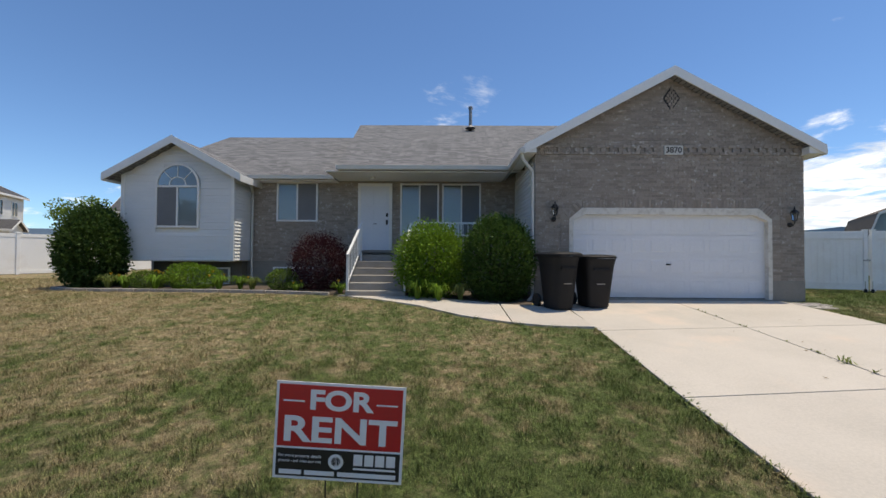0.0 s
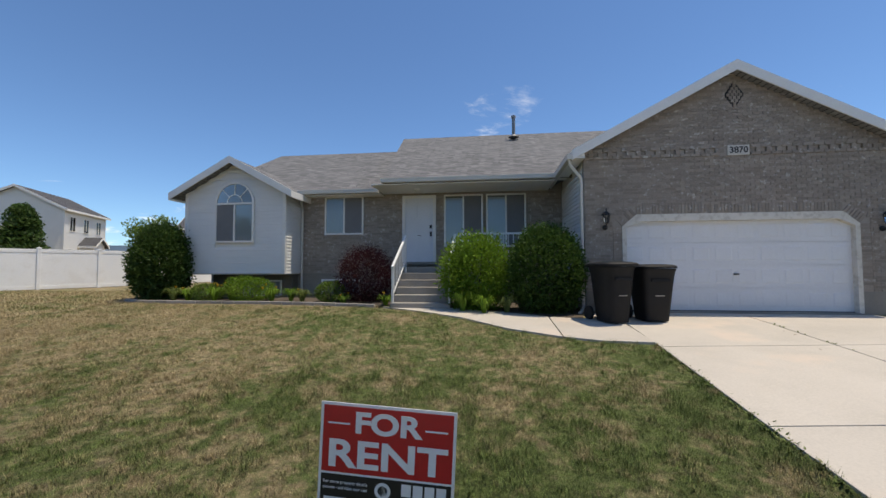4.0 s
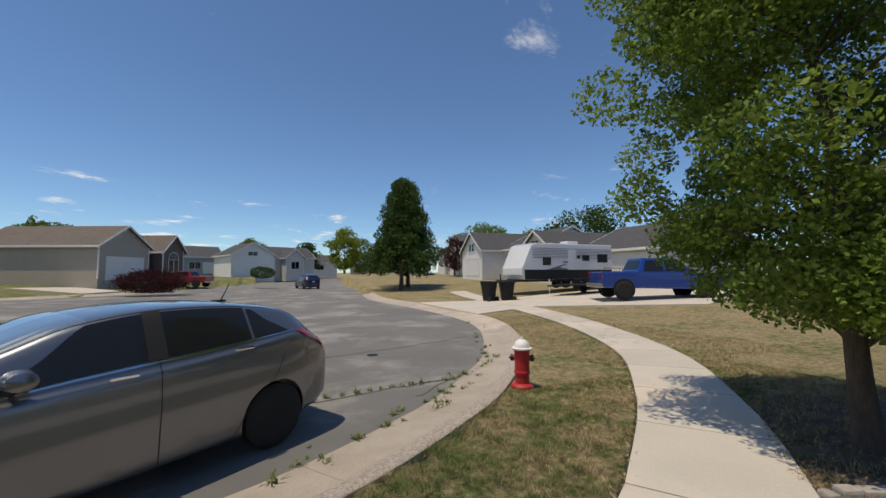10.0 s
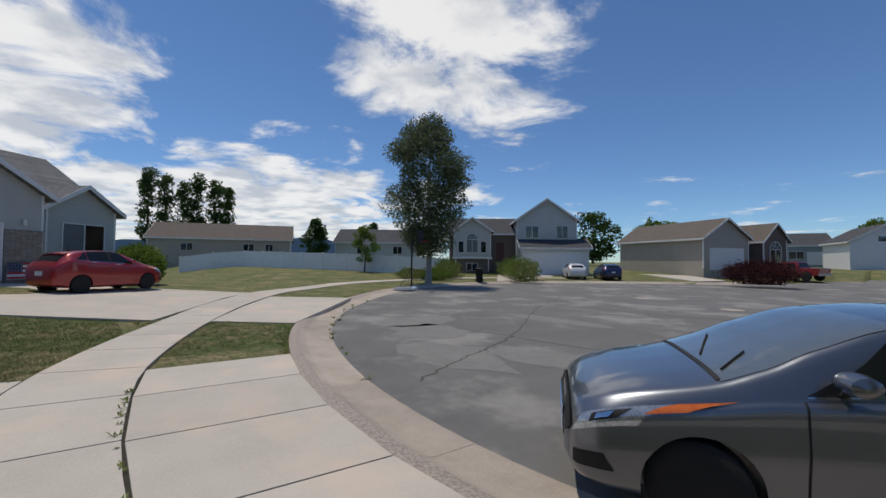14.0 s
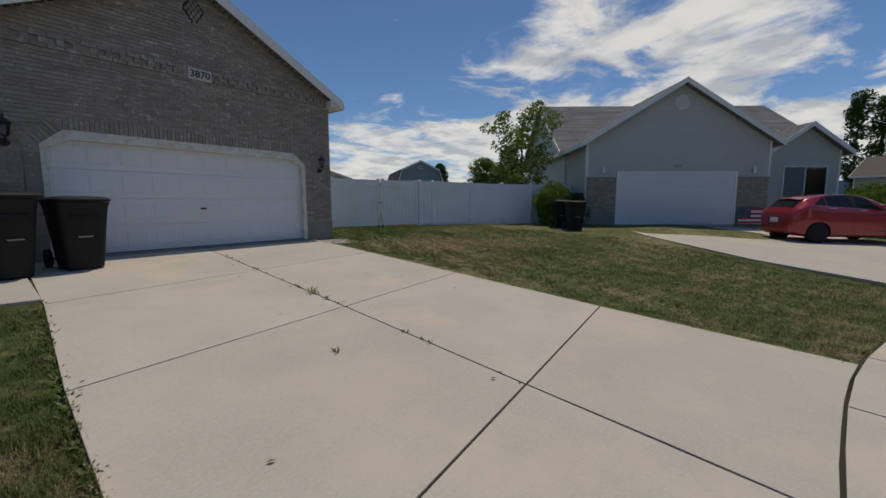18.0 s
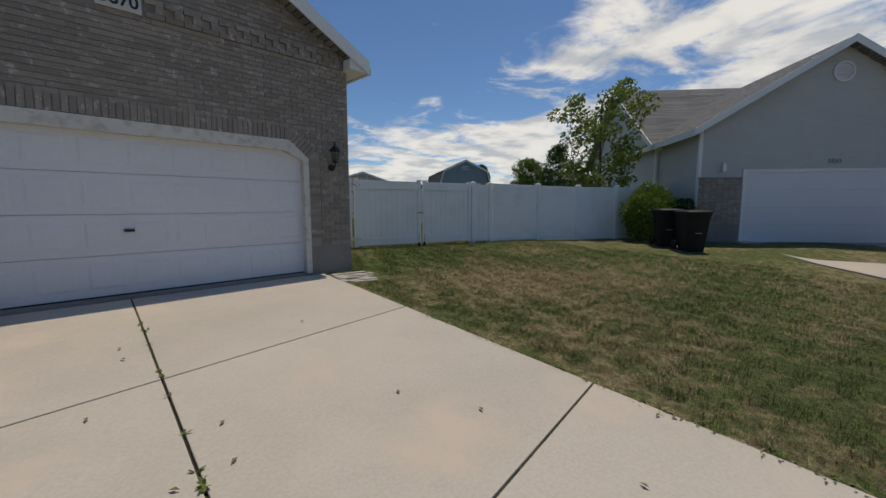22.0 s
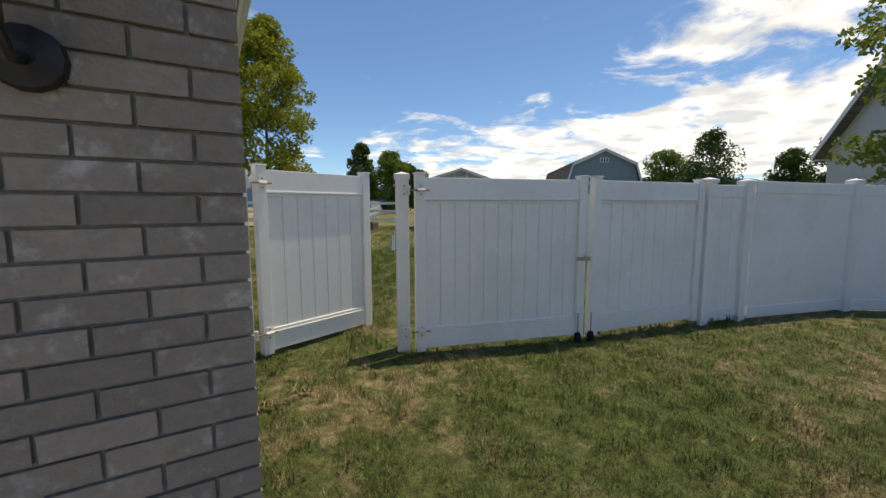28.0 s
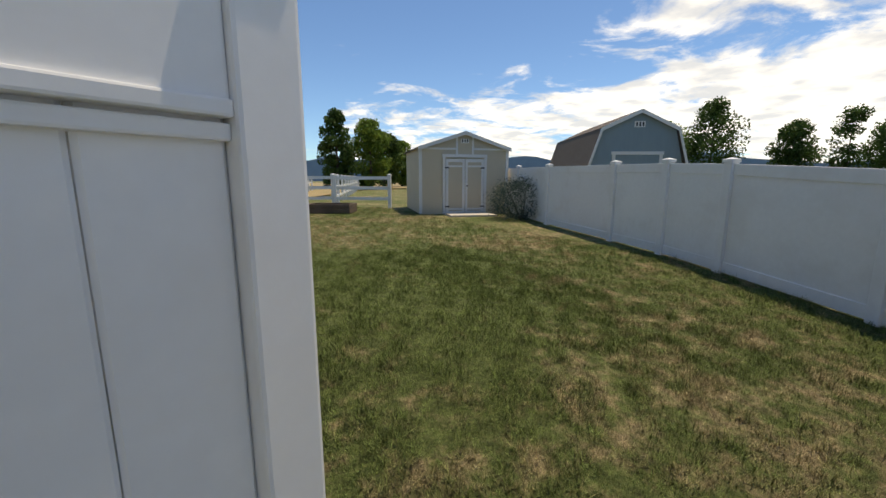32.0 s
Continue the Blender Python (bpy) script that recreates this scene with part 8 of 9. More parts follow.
# ---- street: hoop, trees, cars ----
bb = thing("basketball_hoop", "portable basketball hoop on a black pole at the kerb", "basketball hoop", (20.6, -16.0, -0.18), 215)
part("pole", MB().tube([(0, 0, 0.1), (0, 0, 2.9), (0.5, 0, 3.3)], 0.05, 10), IRON, bb)
part("backboard", MB().box(0.5, 0.53, -0.62, 0.62, 2.75, 3.55), BLACKPL, bb, bevel=0.02)
part("rim", MB().tube([(0.76 + 0.23 * math.cos(a * 0.524), 0.23 * math.sin(a * 0.524), 2.9) for a in range(13)], 0.011, 6), SIGN_R, bb)
part("base", MB().prism([(-1.0, 0.0), (0.25, 0.0), (0.25, 0.12), (0.05, 0.2), (-0.8, 0.16), (-1.0, 0.1)], -0.4, 0.4, "y"), PAINT_WHITE, bb, bevel=0.03)
part("brace", MB().tube([(-0.75, 0, 0.15), (0, 0, 1.3)], 0.02, 8), IRON, bb)
PALEBARK = surf("pale_bark", (0.38, 0.36, 0.31), (0.24, 0.225, 0.19), 6, 40, 0.9, 0.4, 40)
make_tree("willow_tree", (23.3, -19.6, ground_z(23, -19)), 11.6, 2.3, 3.0, 42000, 0.19, LEAF_GREY, "tall grey-green tree with a pale trunk", "round", 0.22, 190, 0.9, seed=13, limbs=24, bark=PALEBARK, width=0.4)
make_tree("young_tree", (36, -22, ground_z(36, -22)), 4.6, 1.1, 1.5, 3000, 0.17, LEAF, "small young green tree on the lawn", "egg", 0.08, 32, seed=14, limbs=8)
make_tree("street_maple", (-11.2, -35.4, ground_z(-11.2, -35.4)), 9.9, 1.4, 4.0, 36000, 0.2, LEAF_DK, "dense dark green conical street tree", "cone", 0.2, 330, 0.68, seed=15, limbs=14, group="street trees")
make_tree("street_maple", (-13.0, -38.6, ground_z(-13.0, -38.6)), 10.3, 1.4, 3.8, 26000, 0.22, LEAF_DK, "dense dark green conical street tree", "cone", 0.2, 320, 0.7, seed=16, limbs=14, group="street trees")
make_tree("plum_tree", (-29, -60, 1.2), 5.6, 1.0, 3.0, 5000, 0.3, LEAF_RED, "dark red plum tree", "round", 0.15, 45, seed=17, limbs=8)
make_tree("yellow_tree", (-20.5, -108, 1.4), 11.5, 1.5, 4.6, 8000, 0.45, LEAF_LIME, "large yellow-green tree far down the street", "round", 0.25, 100, seed=18, limbs=6)
make_tree("large_tree", (-42, -70, 1.3), 10.0, 1.2, 5.2, 7000, 0.42, LEAF, "big round green tree behind houses", "round", 0.3, 60, seed=19, limbs=8)
make_tree("large_tree", (-40, -42, 1.3), 8.6, 1.0, 6.0, 9000, 0.38, LEAF_DK, "big spreading dark green tree behind the garage", "round", 0.3, 70, seed=20, limbs=8)
for k, (x, y, h, r) in enumerate(((-35, -118, 9, 4.5), (-28, -122, 10, 4.5), (-12, -118, 8, 4), (2, -112, 8, 4), (-50, -96, 10, 5), (30, -80, 8, 4), (38, -72, 9, 4.5), (-60, -80, 10, 5), (50, -66, 8, 4))):
    make_tree("distant_tree", (x, y, 1.4), h, 0.8, r, 3500, 0.55, LEAF if k % 2 else LEAF_DK, "distant green tree behind the houses", "round", 0.25, 70, seed=100 + k, limbs=4, group="distant trees")
make_shrub("smoke_bush", (8.0, -39.4, ground_z(8, -39.4)), (4.3, 3.0, 1.7), 9000, 0.14, LEAF_RED, "spreading dark red bush beside the driveway", 0.5, 54, rough=0.5)
make_shrub("round_bush", (0.0, -52, 0.9), (2.6, 2.4, 1.3), 3000, 0.15, LEAF_DK, "round green bush on a far lawn", 0.5, 55, rough=0.3)
for k, (x, y, sx, sz) in enumerate(((18.8, -27.6, 2.8, 1.7), (20.4, -29.6, 3.2, 1.9), (22.8, -31.4, 3.0, 1.8), (24.8, -24.6, 2.6, 1.4), (26.3, -25.8, 2.6, 1.7), (23.6, -22.0, 2.6, 1.0), (25.4, -21.0, 2.8, 0.9))):
    make_shrub("weedy_shrub", (x + 3.2, y - 1.2, ground_z(x + 3.2, y - 1.2)), (sx, sx * 0.8, sz), 3500, 0.13, WEED if k % 3 == 0 else LEAF, "tall weedy green shrub in the rough front garden", 0.4, 110 + k, rough=0.6, group="weedy shrubs")
make_bin((23.6, -25.2, ground_z(23.6, -25.2)), 40, "black plastic wheeled bin in a weedy garden", 1.0)
make_car("hatchback", "small white hatchback on a driveway", PAINT_WHITE, (22.0, -37.0, ground_z(22, -37)), 130, detail=False)
make_car("hatchback", "dark navy car on a driveway", PAINT_NAVY, (19.4, -38.6, ground_z(19.4, -38.6)), 130, detail=False)
make_pickup("pickup_truck", "red pickup truck parked on a driveway", PAINT_RED, (7.9, -54.5, ground_z(7.9, -54.5)), 155, 0.95)
make_car("hatchback", "dark car parked at the far kerb", PAINT_NAVY, (-4.6, -48.5, -0.22), 100, (1.05, 1, 1.1), detail=False)
make_car("hatchback", "red hatchback on the neighbouring driveway", PAINT_RED, (22.0, -2.0, ground_z(22.0, -2.0) + 0.03), 126, (0.93, 0.95, 1.04), rim=RIM_SILVER)
make_trailer((-17.9, -21.3, 0.45), 178)
make_utility_trailer((-17.6, -19.4, ground_z(-17.6, -19.4) + 0.03), 178)
make_pickup("pickup_truck", "blue pickup truck parked on a driveway", PAINT_BLUE, (-17.0, -14.6, 0.32), -27, 1.0)
for k, (x, y) in enumerate(((-11.0, -20.2), (-11.9, -19.8))):
    make_bin((x, y, ground_z(x, y)), 10 + 60 * k, "black plastic wheeled bin beside the trailer", 1.0, False, "bins beside the trailer")
for x, y, c in ((-27, -75, PAINT_WHITE), (-30, -73, PAINT_NAVY)):
    make_car("hatchback", "parked car far down the street", c, (x, y, 0.0), 80, detail=False, group="cars far down the street")

# ---- neighbouring houses ----
SIGN_NAVY = surf("board_navy", (0.012, 0.02, 0.07), (0.016, 0.025, 0.085), 2, 30, 0.5)
LEAF_LEM = leafm("leaf_yellow_green", (0.15, 0.21, 0.04), (0.25, 0.29, 0.07))


def base_z(x, y):
    return ground_z(x, y) - 0.05


N1 = make_house("grey_house", "single-storey grey-sided house with brick wainscot and a white garage door", (23.4, 2.92, 0.65), -51.2,
                [(-3.88, 3.88, 0, 7.5, -0.3, 3.55, 2.36, "y", SIDING_GREY, ROOF), (-3.95, 9.0, 3.0, 12.3, -0.3, 3.55, 3.1, "x", SIDING_GREY, ROOF), (5.4, 8.7, 1.9, 7.0, -0.3, 3.4, 1.1, "y", SIDING_GREY, ROOF)],
                [(4.2, 5.1, 1.3, 2.5, 3.0), (6.1, 8.1, 1.2, 2.6, 1.9, {"blind": [SCREEN, BLIND]})],
                [(-2.5, 2.46, 0.0, 2.18, 0.0)], boards=0.2)
for x0, x1 in ((-3.90, -2.62), (2.58, 3.90)):
    m = MB()
    for r in range(19):
        n = int((x1 - x0) / 0.2) + 1
        for k in range(n):
            a = x0 + (x1 - x0) * k / n
            m.box(a + 0.004, a + (x1 - x0) / n - 0.004, -0.075, -0.03, 0.56 + 0.0755 * r + 0.004, 0.56 + 0.0755 * (r + 1) - 0.004)
    part("brick_wainscot", m, BRICKS, N1, kind="stuff")
    part("footing", MB().box(x0, x1, -0.05, 0.0, -0.3, 0.56), FOUNDATION, N1)
part("brick_cap", MB().box(-3.92, -2.62, -0.085, 0.0, 1.995, 2.035).box(2.58, 3.92, -0.085, 0.0, 1.995, 2.035), FOUNDATION, N1)
mv = Matrix.Translation((0.0, -0.035, 5.12)) @ Matrix.Rotation(math.pi / 2, 4, "X")
v = part("gable_vent", MB().lathe([(0.30, 0.0), (0.30, 0.04), (0.25, 0.045), (0.25, 0.0)], 28, m=mv), TRIM, N1)
for k in range(7):
    z = 5.12 - 0.2 + 0.0667 * k
    wv = math.sqrt(max(0.0, 0.25**2 - (z - 5.12) ** 2))
    part("louvre", MB().box(-wv, wv, -0.06, -0.035, z - 0.022, z + 0.01), TRIM, v)
for x in (-3.2, 3.2):
    part("wall_lantern", MB().lathe([(0.03, 0), (0.07, 0.03), (0.06, 0.22), (0.02, 0.28)], 8, at=(x, -0.12, 2.2)), TRIM, N1)
lettering("house_number", "3865", 0.16, surf("number_grey", (0.25, 0.25, 0.25), (0.2, 0.2, 0.2), 3, 30, 0.5), N1, Matrix.Translation((0.0, -0.037, 2.5)) @ Matrix.Rotation(math.pi / 2, 4, "X"), 0.004, 1.3)
window_unit(N1, 1.9, 2.6, 1.4, 2.4, -3.7, m=Matrix.Rotation(-math.pi / 2, 4, "Z") @ Matrix.Translation((-8.5, 0, 0)) @ Matrix.Scale(1, 4), mid=True)
fb = thing("painted_board", "board painted with stars and stripes by the garage", "board", (23.4 + 0.627 * 3.25 - 0.16 * 0.779, 2.92 - 0.779 * 3.25 - 0.16 * 0.627, 0.68), -51.2)
part("board", MB().box(-0.6, 0.6, -0.02, 0.0, 0.0, 0.66), SIGN_W, fb)
for k in range(4):
    part("stripe", MB().box(-0.6, 0.6, -0.024, -0.02, 0.02 + 0.185 * k, 0.105 + 0.185 * k), SIGN_R, fb)
part("canton", MB().box(-0.6, -0.1, -0.028, -0.02, 0.3, 0.66), SIGN_NAVY, fb)
for i in range(5):
    for j in range(3):
        part("star", MB().cbox(-0.55 + 0.1 * i, -0.029, 0.38 + 0.11 * j, 0.03, 0.004, 0.03), SIGN_W, fb)
make_tree("honey_locust", (21.6, 9.4, ground_z(21.6, 9.4)), 5.9, 1.0, 1.9, 6000, 0.15, LEAF_LEM, "airy yellow-green tree beside the grey house", "vase", 0.09, 60, 0.42, seed=24, limbs=26)
make_shrub("leafy_bush", (20.5, 7.2, ground_z(20.5, 7.2)), (1.7, 1.5, 1.75), 6000, 0.10, LEAF, "round green bush by the fence", 0.6, 56, rough=0.35)
make_shrub("leafy_bush", (21.3, 6.3, ground_z(21.3, 6.3)), (1.2, 1.2, 1.35), 3500, 0.10, LEAF_DK, "dark green bush by the grey house", 0.6, 57, rough=0.35)
make_shrub("front_hedge", (28.0, -3.6, ground_z(28, -3.6)), (3.6, 2.2, 2.0), 9000, 0.13, LEAF, "big green bush before the grey house windows", 0.6, 58, rough=0.35)
for k, (x, y) in enumerate(((19.35, 6.35), (18.75, 5.55))):
    make_bin((x, y, ground_z(x, y)), -60 + 10 * k, "black plastic wheeled bin on the grass by the grey house", 1.0, False, "bins by the grey house")

# west: split-level white house with panels on its roof
g = base_z(-23, -4.5)
H2 = make_house("white_house", "white-sided split-level house with an arched bay window and roof panels", (-22.6, -4.6, g), 90,
                [(-2.2, 2.2, 0, 5.0, 1.35, 4.05, 1.25, "y", SIDING_WHITE, ROOF_BR), (-2.0, 2.0, 0.35, 5.0, -0.3, 1.4, 0.05, "y", BRICK_FAR, ROOF_BR), (-7.5, 5.6, 3.0, 12.0, -0.3, 4.1, 2.6, "x", SIDING_WHITE, ROOF_BR)],
                [(-0.62, 0.62, 2.0, 3.65, 0.0, {"arch": True, "blind": [SCREEN], "grid": 3}), (-1.35, -0.9, 2.0, 3.6, 0.0, {"mid": False, "grid": 3}), (0.9, 1.35, 2.0, 3.6, 0.0, {"mid": False, "grid": 3}), (-0.9, 0.5, 0.35, 1.1, 0.35, {"grid": 2})], boards=0.2)
for i in range(5):
    x = 0.4 + 1.0 * i
    for j in range(2 if i > 1 else 1):
        k = 2.6 / 4.5
        y0 = 5.9 - 1.75 * j * 0.86 - 0.2
        vs = [(x + a, y0 + b, 4.1 + (y0 + b - 3.0) * k + 0.17 + c) for c in (0, 0.04) for a, b in ((0, 0), (0.95, 0), (0.95, 1.4), (0, 1.4))]
        part("solar_panel", MB().add(vs, [(0, 1, 2, 3), (4, 5, 6, 7), (0, 1, 5, 4), (1, 2, 6, 5), (2, 3, 7, 6), (3, 0, 4, 7)]), SOLAR, H2)
make_weeping_spruce((-20.9, -1.65, ground_z(-21, -1.5)))
make_tree("poplar", (-44, -5.2, 1.0), 15.6, 1.0, 1.05, 6000, 0.3, LEAF, "tall narrow green poplar behind the house", "column", 0.2, 60, seed=27, limbs=8)
make_shrub("dry_shrub", (-22.0, -6.6, ground_z(-22, -6.6)), (2.6, 1.4, 1.0), 3500, 0.14, WEED, "dry straw-coloured shrub at the house base", 0.2, 59, rough=0.5)
make_fence("boundary_fence", [(-22.6, -1.0), (-18.4, 12.6), (-15.8, 18.2), (-14.6, 22), (-13.4, 30)], 1.80, "long white vinyl privacy fence across the side lawn", 2.0, 0.0)
g = base_z(-40, 5)
make_house("blue_house", "grey-blue roofed white house behind the fence", (-46.7, 5.6, g), 50, [(-10, 0, 0, 7.0, -0.3, 3.6, 2.4, "x", SIDING_WHITE, ROOF_BLUE)], [(-3.2, -2.2, 1.2, 2.4, 0.0)], boards=0.25)
make_house("far_house", "pale two-storey house far behind the fence", (-90, 21, 1.4), 80, [(-6, 2, 0, 8, -0.3, 4.6, 2.6, "y", SIDING_WHITE, ROOF_DK), (2, 13, 1, 9, -0.3, 3.4, 2.4, "x", SIDING_GREY, ROOF_DK), (9, 13, -1, 4, -0.3, 3.2, 1.6, "y", SIDING_WHITE, ROOF_DK)],
           [(-3.5, -0.8, 2.4, 4.0, 0.0), (10, 12, 1.0, 3.0, -1.0, {"arch": True})])
make_tree("blue_spruce", (-47.4, 25.7, 1.1), 8.7, 0.3, 3.0, 24000, 0.30, NEEDLE_BLUE, "grey-blue spruce behind the fence", "cone", 0.2, 330, 0.75, width=0.3, seed=28, out=True, limbs=10)
g = base_z(-42, 33)
make_house("two_storey_house", "pale grey two-storey house with a low gable behind the fence", (-38.0, 32.1, g), 115, [(0, 7.6, 0, 7.2, -0.3, 6.2, 1.9, "x", SIDING_WHITE, ROOF_DK), (2.6, 4.6, -1.2, 1.0, -0.3, 2.9, 0.7, "y", SIDING_WHITE, ROOF_DK)],
           [(0.8, 1.7, 4.2, 5.5, 0.0), (3.2, 4.1, 4.2, 5.5, 0.0), (5.6, 6.5, 4.2, 5.5, 0.0), (0.7, 1.7, 0.9, 2.4, 0.0), (5.4, 6.6, 0.9, 2.4, 0.0), (3.1, 4.1, 0.8, 2.2, -1.2)], boards=0.25)
for k, (x, y, h, r) in enumerate(((-57.9, 19.1, 5.7, 2.5), (-53.3, 20.0, 6.3, 2.0), (-58.1, 24.2, 5.7, 2.2), (-62.1, 19.0, 5.5, 2.4), (-32.6, 24.8, 5.3, 2.2), (-38.5, 25.1, 6.4, 2.4), (-50.5, 30.4, 5.0, 2.0), (-62.8, 28.4, 5.3, 2.4))):
    make_tree("garden_tree", (x, y, 1.0), h, 0.8, r * 0.85, 8000, 0.26, (LEAF, LEAF_DK, LEAF)[k % 3] if k != 5 else LEAF_GREY, "green garden tree behind the white fence", ("egg", "cone", "oval")[k % 3], 0.14, 120, seed=130 + k, limbs=8, group="garden trees behind the fence")
make_tree("garden_tree", (-20.3, 23.5, 1.0), 3.9, 0.5, 2.0, 4000, 0.16, LEAF, "bright green tree behind the fence by the house", "round", 0.1, 40, seed=140, limbs=8)
make_house("far_house", "white two-storey house beyond the fence", (-27.5, 47, 1.3), 25, [(-9, 1.0, 0, 9, -0.3, 5.2, 2.2, "x", SIDING_WHITE, ROOF_DK), (-2.5, 2.5, -3.5, 2, -0.3, 2.9, 1.4, "y", SIDING_WHITE, ROOF_DK)],
           [(-6.8, -5.4, 3.3, 4.5, 0.0), (-3.6, -2.4, 3.3, 4.5, 0.0), (-1.2, 0.2, 3.3, 4.5, 0.0), (-1, 1, 0.9, 2.2, -3.5)])

# south-west: houses behind the trailer
g = base_z(-24, -32)
make_house("white_garage_house", "white-sided house with a dark roof behind the trailer", (-24.5, -33.2, g), 84, [(-3.2, 3.4, 0, 10, -0.3, 2.9, 2.2, "y", SIDING_WHITE, ROOF_DK), (3.0, 12.5, 3.0, 13, -0.3, 3.0, 2.3, "x", SIDING_WHITE, ROOF_DK)], [(-0.6, 0.6, 3.4, 4.2, 0.0)], [(-2.4, 2.4, 0.05, 2.2, 0.0)], boards=0.25)
for k, (x, y, tn) in enumerate(((-25, -47, 82), (-30, -62, 80), (-36, -80, 78))):
    make_house("row_house", "pale gabled house along the street", (x, y, 1.1), tn, [(-3.5, 3.5, 0, 9, -0.3, 3.3 + 1.2 * (k == 1), 2.3, "y", (SIDING_WHITE, SIDING_TAN, SIDING_GREY)[k], ROOF_DK), (3, 11, 3, 12, -0.3, 3.3, 2.2, "x", (SIDING_WHITE, SIDING_TAN, SIDING_GREY)[k], ROOF_DK)],
               [(-1, 1, 3.2, 4.2, 0.0), (5, 7, 1, 2.3, 3.0)], [(-2.4, 2.4, 0.05, 2.2, 0.0)])

# south: along the far side of the street
g = base_z(29, -38)
make_house("split_level_house", "grey split-level house with arched bay and garage below", (29.2, -37.4, g), -135.4,
           [(0, 6.6, 0, 8.5, -0.3, 6.0, 2.3, "y", SIDING_GREY, ROOF_DK), (-7.0, -3.0, -1.2, 6.0, 1.6, 4.7, 1.35, "y", SIDING_GREY, ROOF_DK), (-6.8, -3.2, -1.0, 6.0, -0.3, 1.65, 0.05, "y", BRICK_FAR, ROOF_DK), (-7.6, 0.2, 1.5, 9.5, -0.3, 4.6, 2.0, "x", BRICK_FAR, ROOF_DK), (0.4, 7.4, -1.6, 2.0, -0.3, 2.9, 0.9, "x", SIDING_WHITE, ROOF_DK)],
           [(-5.6, -4.4, 2.3, 3.7, -1.2, {"arch": True, "blind": [SCREEN]}), (-6.5, -5.95, 2.3, 3.5, -1.2, {"mid": False}), (-4.05, -3.5, 2.3, 3.5, -1.2, {"mid": False}), (1.0, 2.4, 4.0, 5.3, 0.0), (4.4, 5.6, 4.0, 5.3, 0.0), (-5.6, -4.4, 0.3, 1.1, -1.0)],
           [(1.6, 6.6, 0.0, 2.2, -1.6)], [(-2.2, -1.3, 1.4, 3.5, 1.5, DOOR_RED)], boards=0.25)
make_house("tan_house", "tan ranch house with a brick-trimmed gabled garage", (14.3, -49.6, 0.8), -116.6,
           [(0, 6.2, 0, 12.5, -0.3, 3.5, 2.0, "y", SIDING_TAN, ROOF_BR), (6.0, 12, 1.5, 11, -0.3, 3.4, 2.2, "x", BRICK_FAR, ROOF_BR), (7.6, 11.0, -0.6, 5, -0.3, 3.4, 1.7, "y", BRICK_FAR, ROOF_BR)],
           [(8.5, 10.1, 0.9, 2.3, -0.6, {"arch": True})], [(0.9, 5.4, 0.05, 2.3, 0.0)], boards=0.25)
make_house("grey_ranch_house", "grey-sided ranch house far down the street", (4.7, -80, 1.4), -160, [(0, 7.5, 0, 10, -0.3, 3.4, 2.2, "y", SIDING_WHITE, ROOF_DK), (7.5, 17, 3, 12, -0.3, 3.2, 2.2, "x", SIDING_GREY, ROOF_DK), (10, 13.5, 0.5, 5, -0.3, 3.2, 1.5, "y", SIDING_GREY, ROOF_DK)],
           [(11, 12.6, 0.9, 2.3, 0.5), (2.8, 4.4, 3.3, 4.0, 0.0)], boards=0.3)
make_house("far_house", "grey house far down the street", (15.5, -92, 1.4), -160, [(0, 9, 0, 9, -0.3, 3.4, 2.2, "x", SIDING_BLUE, ROOF_DK)], [(3, 5, 1, 2.3, 0.0)], [(5.5, 8.5, 0.0, 2.2, 0.0)])
make_house("far_house", "pale house at the end of the street", (-14, -128, 1.5), 175, [(-8, 8, 0, 9, -0.3, 3.2, 2.3, "x", SIDING_WHITE, ROOF_DK)], [(-5, -3, 1, 2.3, 0.0), (2, 4, 1, 2.3, 0.0)])
make_house("far_house", "pale house at the end of the street", (-34, -126, 1.5), 165, [(-8, 8, 0, 9, -0.3, 3.2, 2.3, "x", SIDING_GREY, ROOF_DK)], [(-5, -3, 1, 2.3, 0.0), (2, 4, 1, 2.3, 0.0)])

# south-east: fence, low houses and poplars
make_fence("far_fence", [(52, -9), (48.8, -14.5), (40.3, -19.6), (30.0, -27.6)], 1.75, "white vinyl fence round the neighbouring back lawn", 2.6, 0.0)
make_house("brown_roof_house", "long low tan house with a brown roof behind the fence", (66, -17, 1.2), -112, [(-10, 8.5, 0, 9, -0.3, 3.4, 2.3, "x", SIDING_TAN, ROOF_BR)], [(-6, -4.5, 1.6, 2.6, 0.0), (2, 3.4, 1.6, 2.6, 0.0), (5, 6, 1.6, 2.6, 0.0)])
make_house("grey_roof_house", "low grey house behind the fence", (49, -32, 1.1), -130, [(-6, 5, 0, 9, -0.3, 3.0, 2.0, "x", SIDING_GREY, ROOF_DK)], [(-3, -1.5, 1.4, 2.4, 0.0), (2, 3.2, 1.4, 2.4, 0.0)])
for k in range(6):
    make_tree("poplar", (78 + 1.2 * (k % 2), -8.5 - 2.3 * k, 1.3), 14.5 - 0.8 * (k % 3), 1.0, 1.1, 4000, 0.36, LEAF_DK, "tall dark poplar in a row behind the low house", "column", 0.2, 90, 0.8, seed=150 + k, limbs=5, group="row of poplars")
for k, (x, y, h, r) in enumerate(((60, -38, 6.5, 2.2), (52, -24, 5.8, 2.0), (57, -45, 7, 3))):
    make_tree("garden_tree", (x, y, 1.2), h, 0.8, r * 0.85, 4500, 0.28, LEAF_DK, "dark green tree between the low houses", "egg", 0.14, 80, seed=160 + k, limbs=6, group="trees between the low houses")

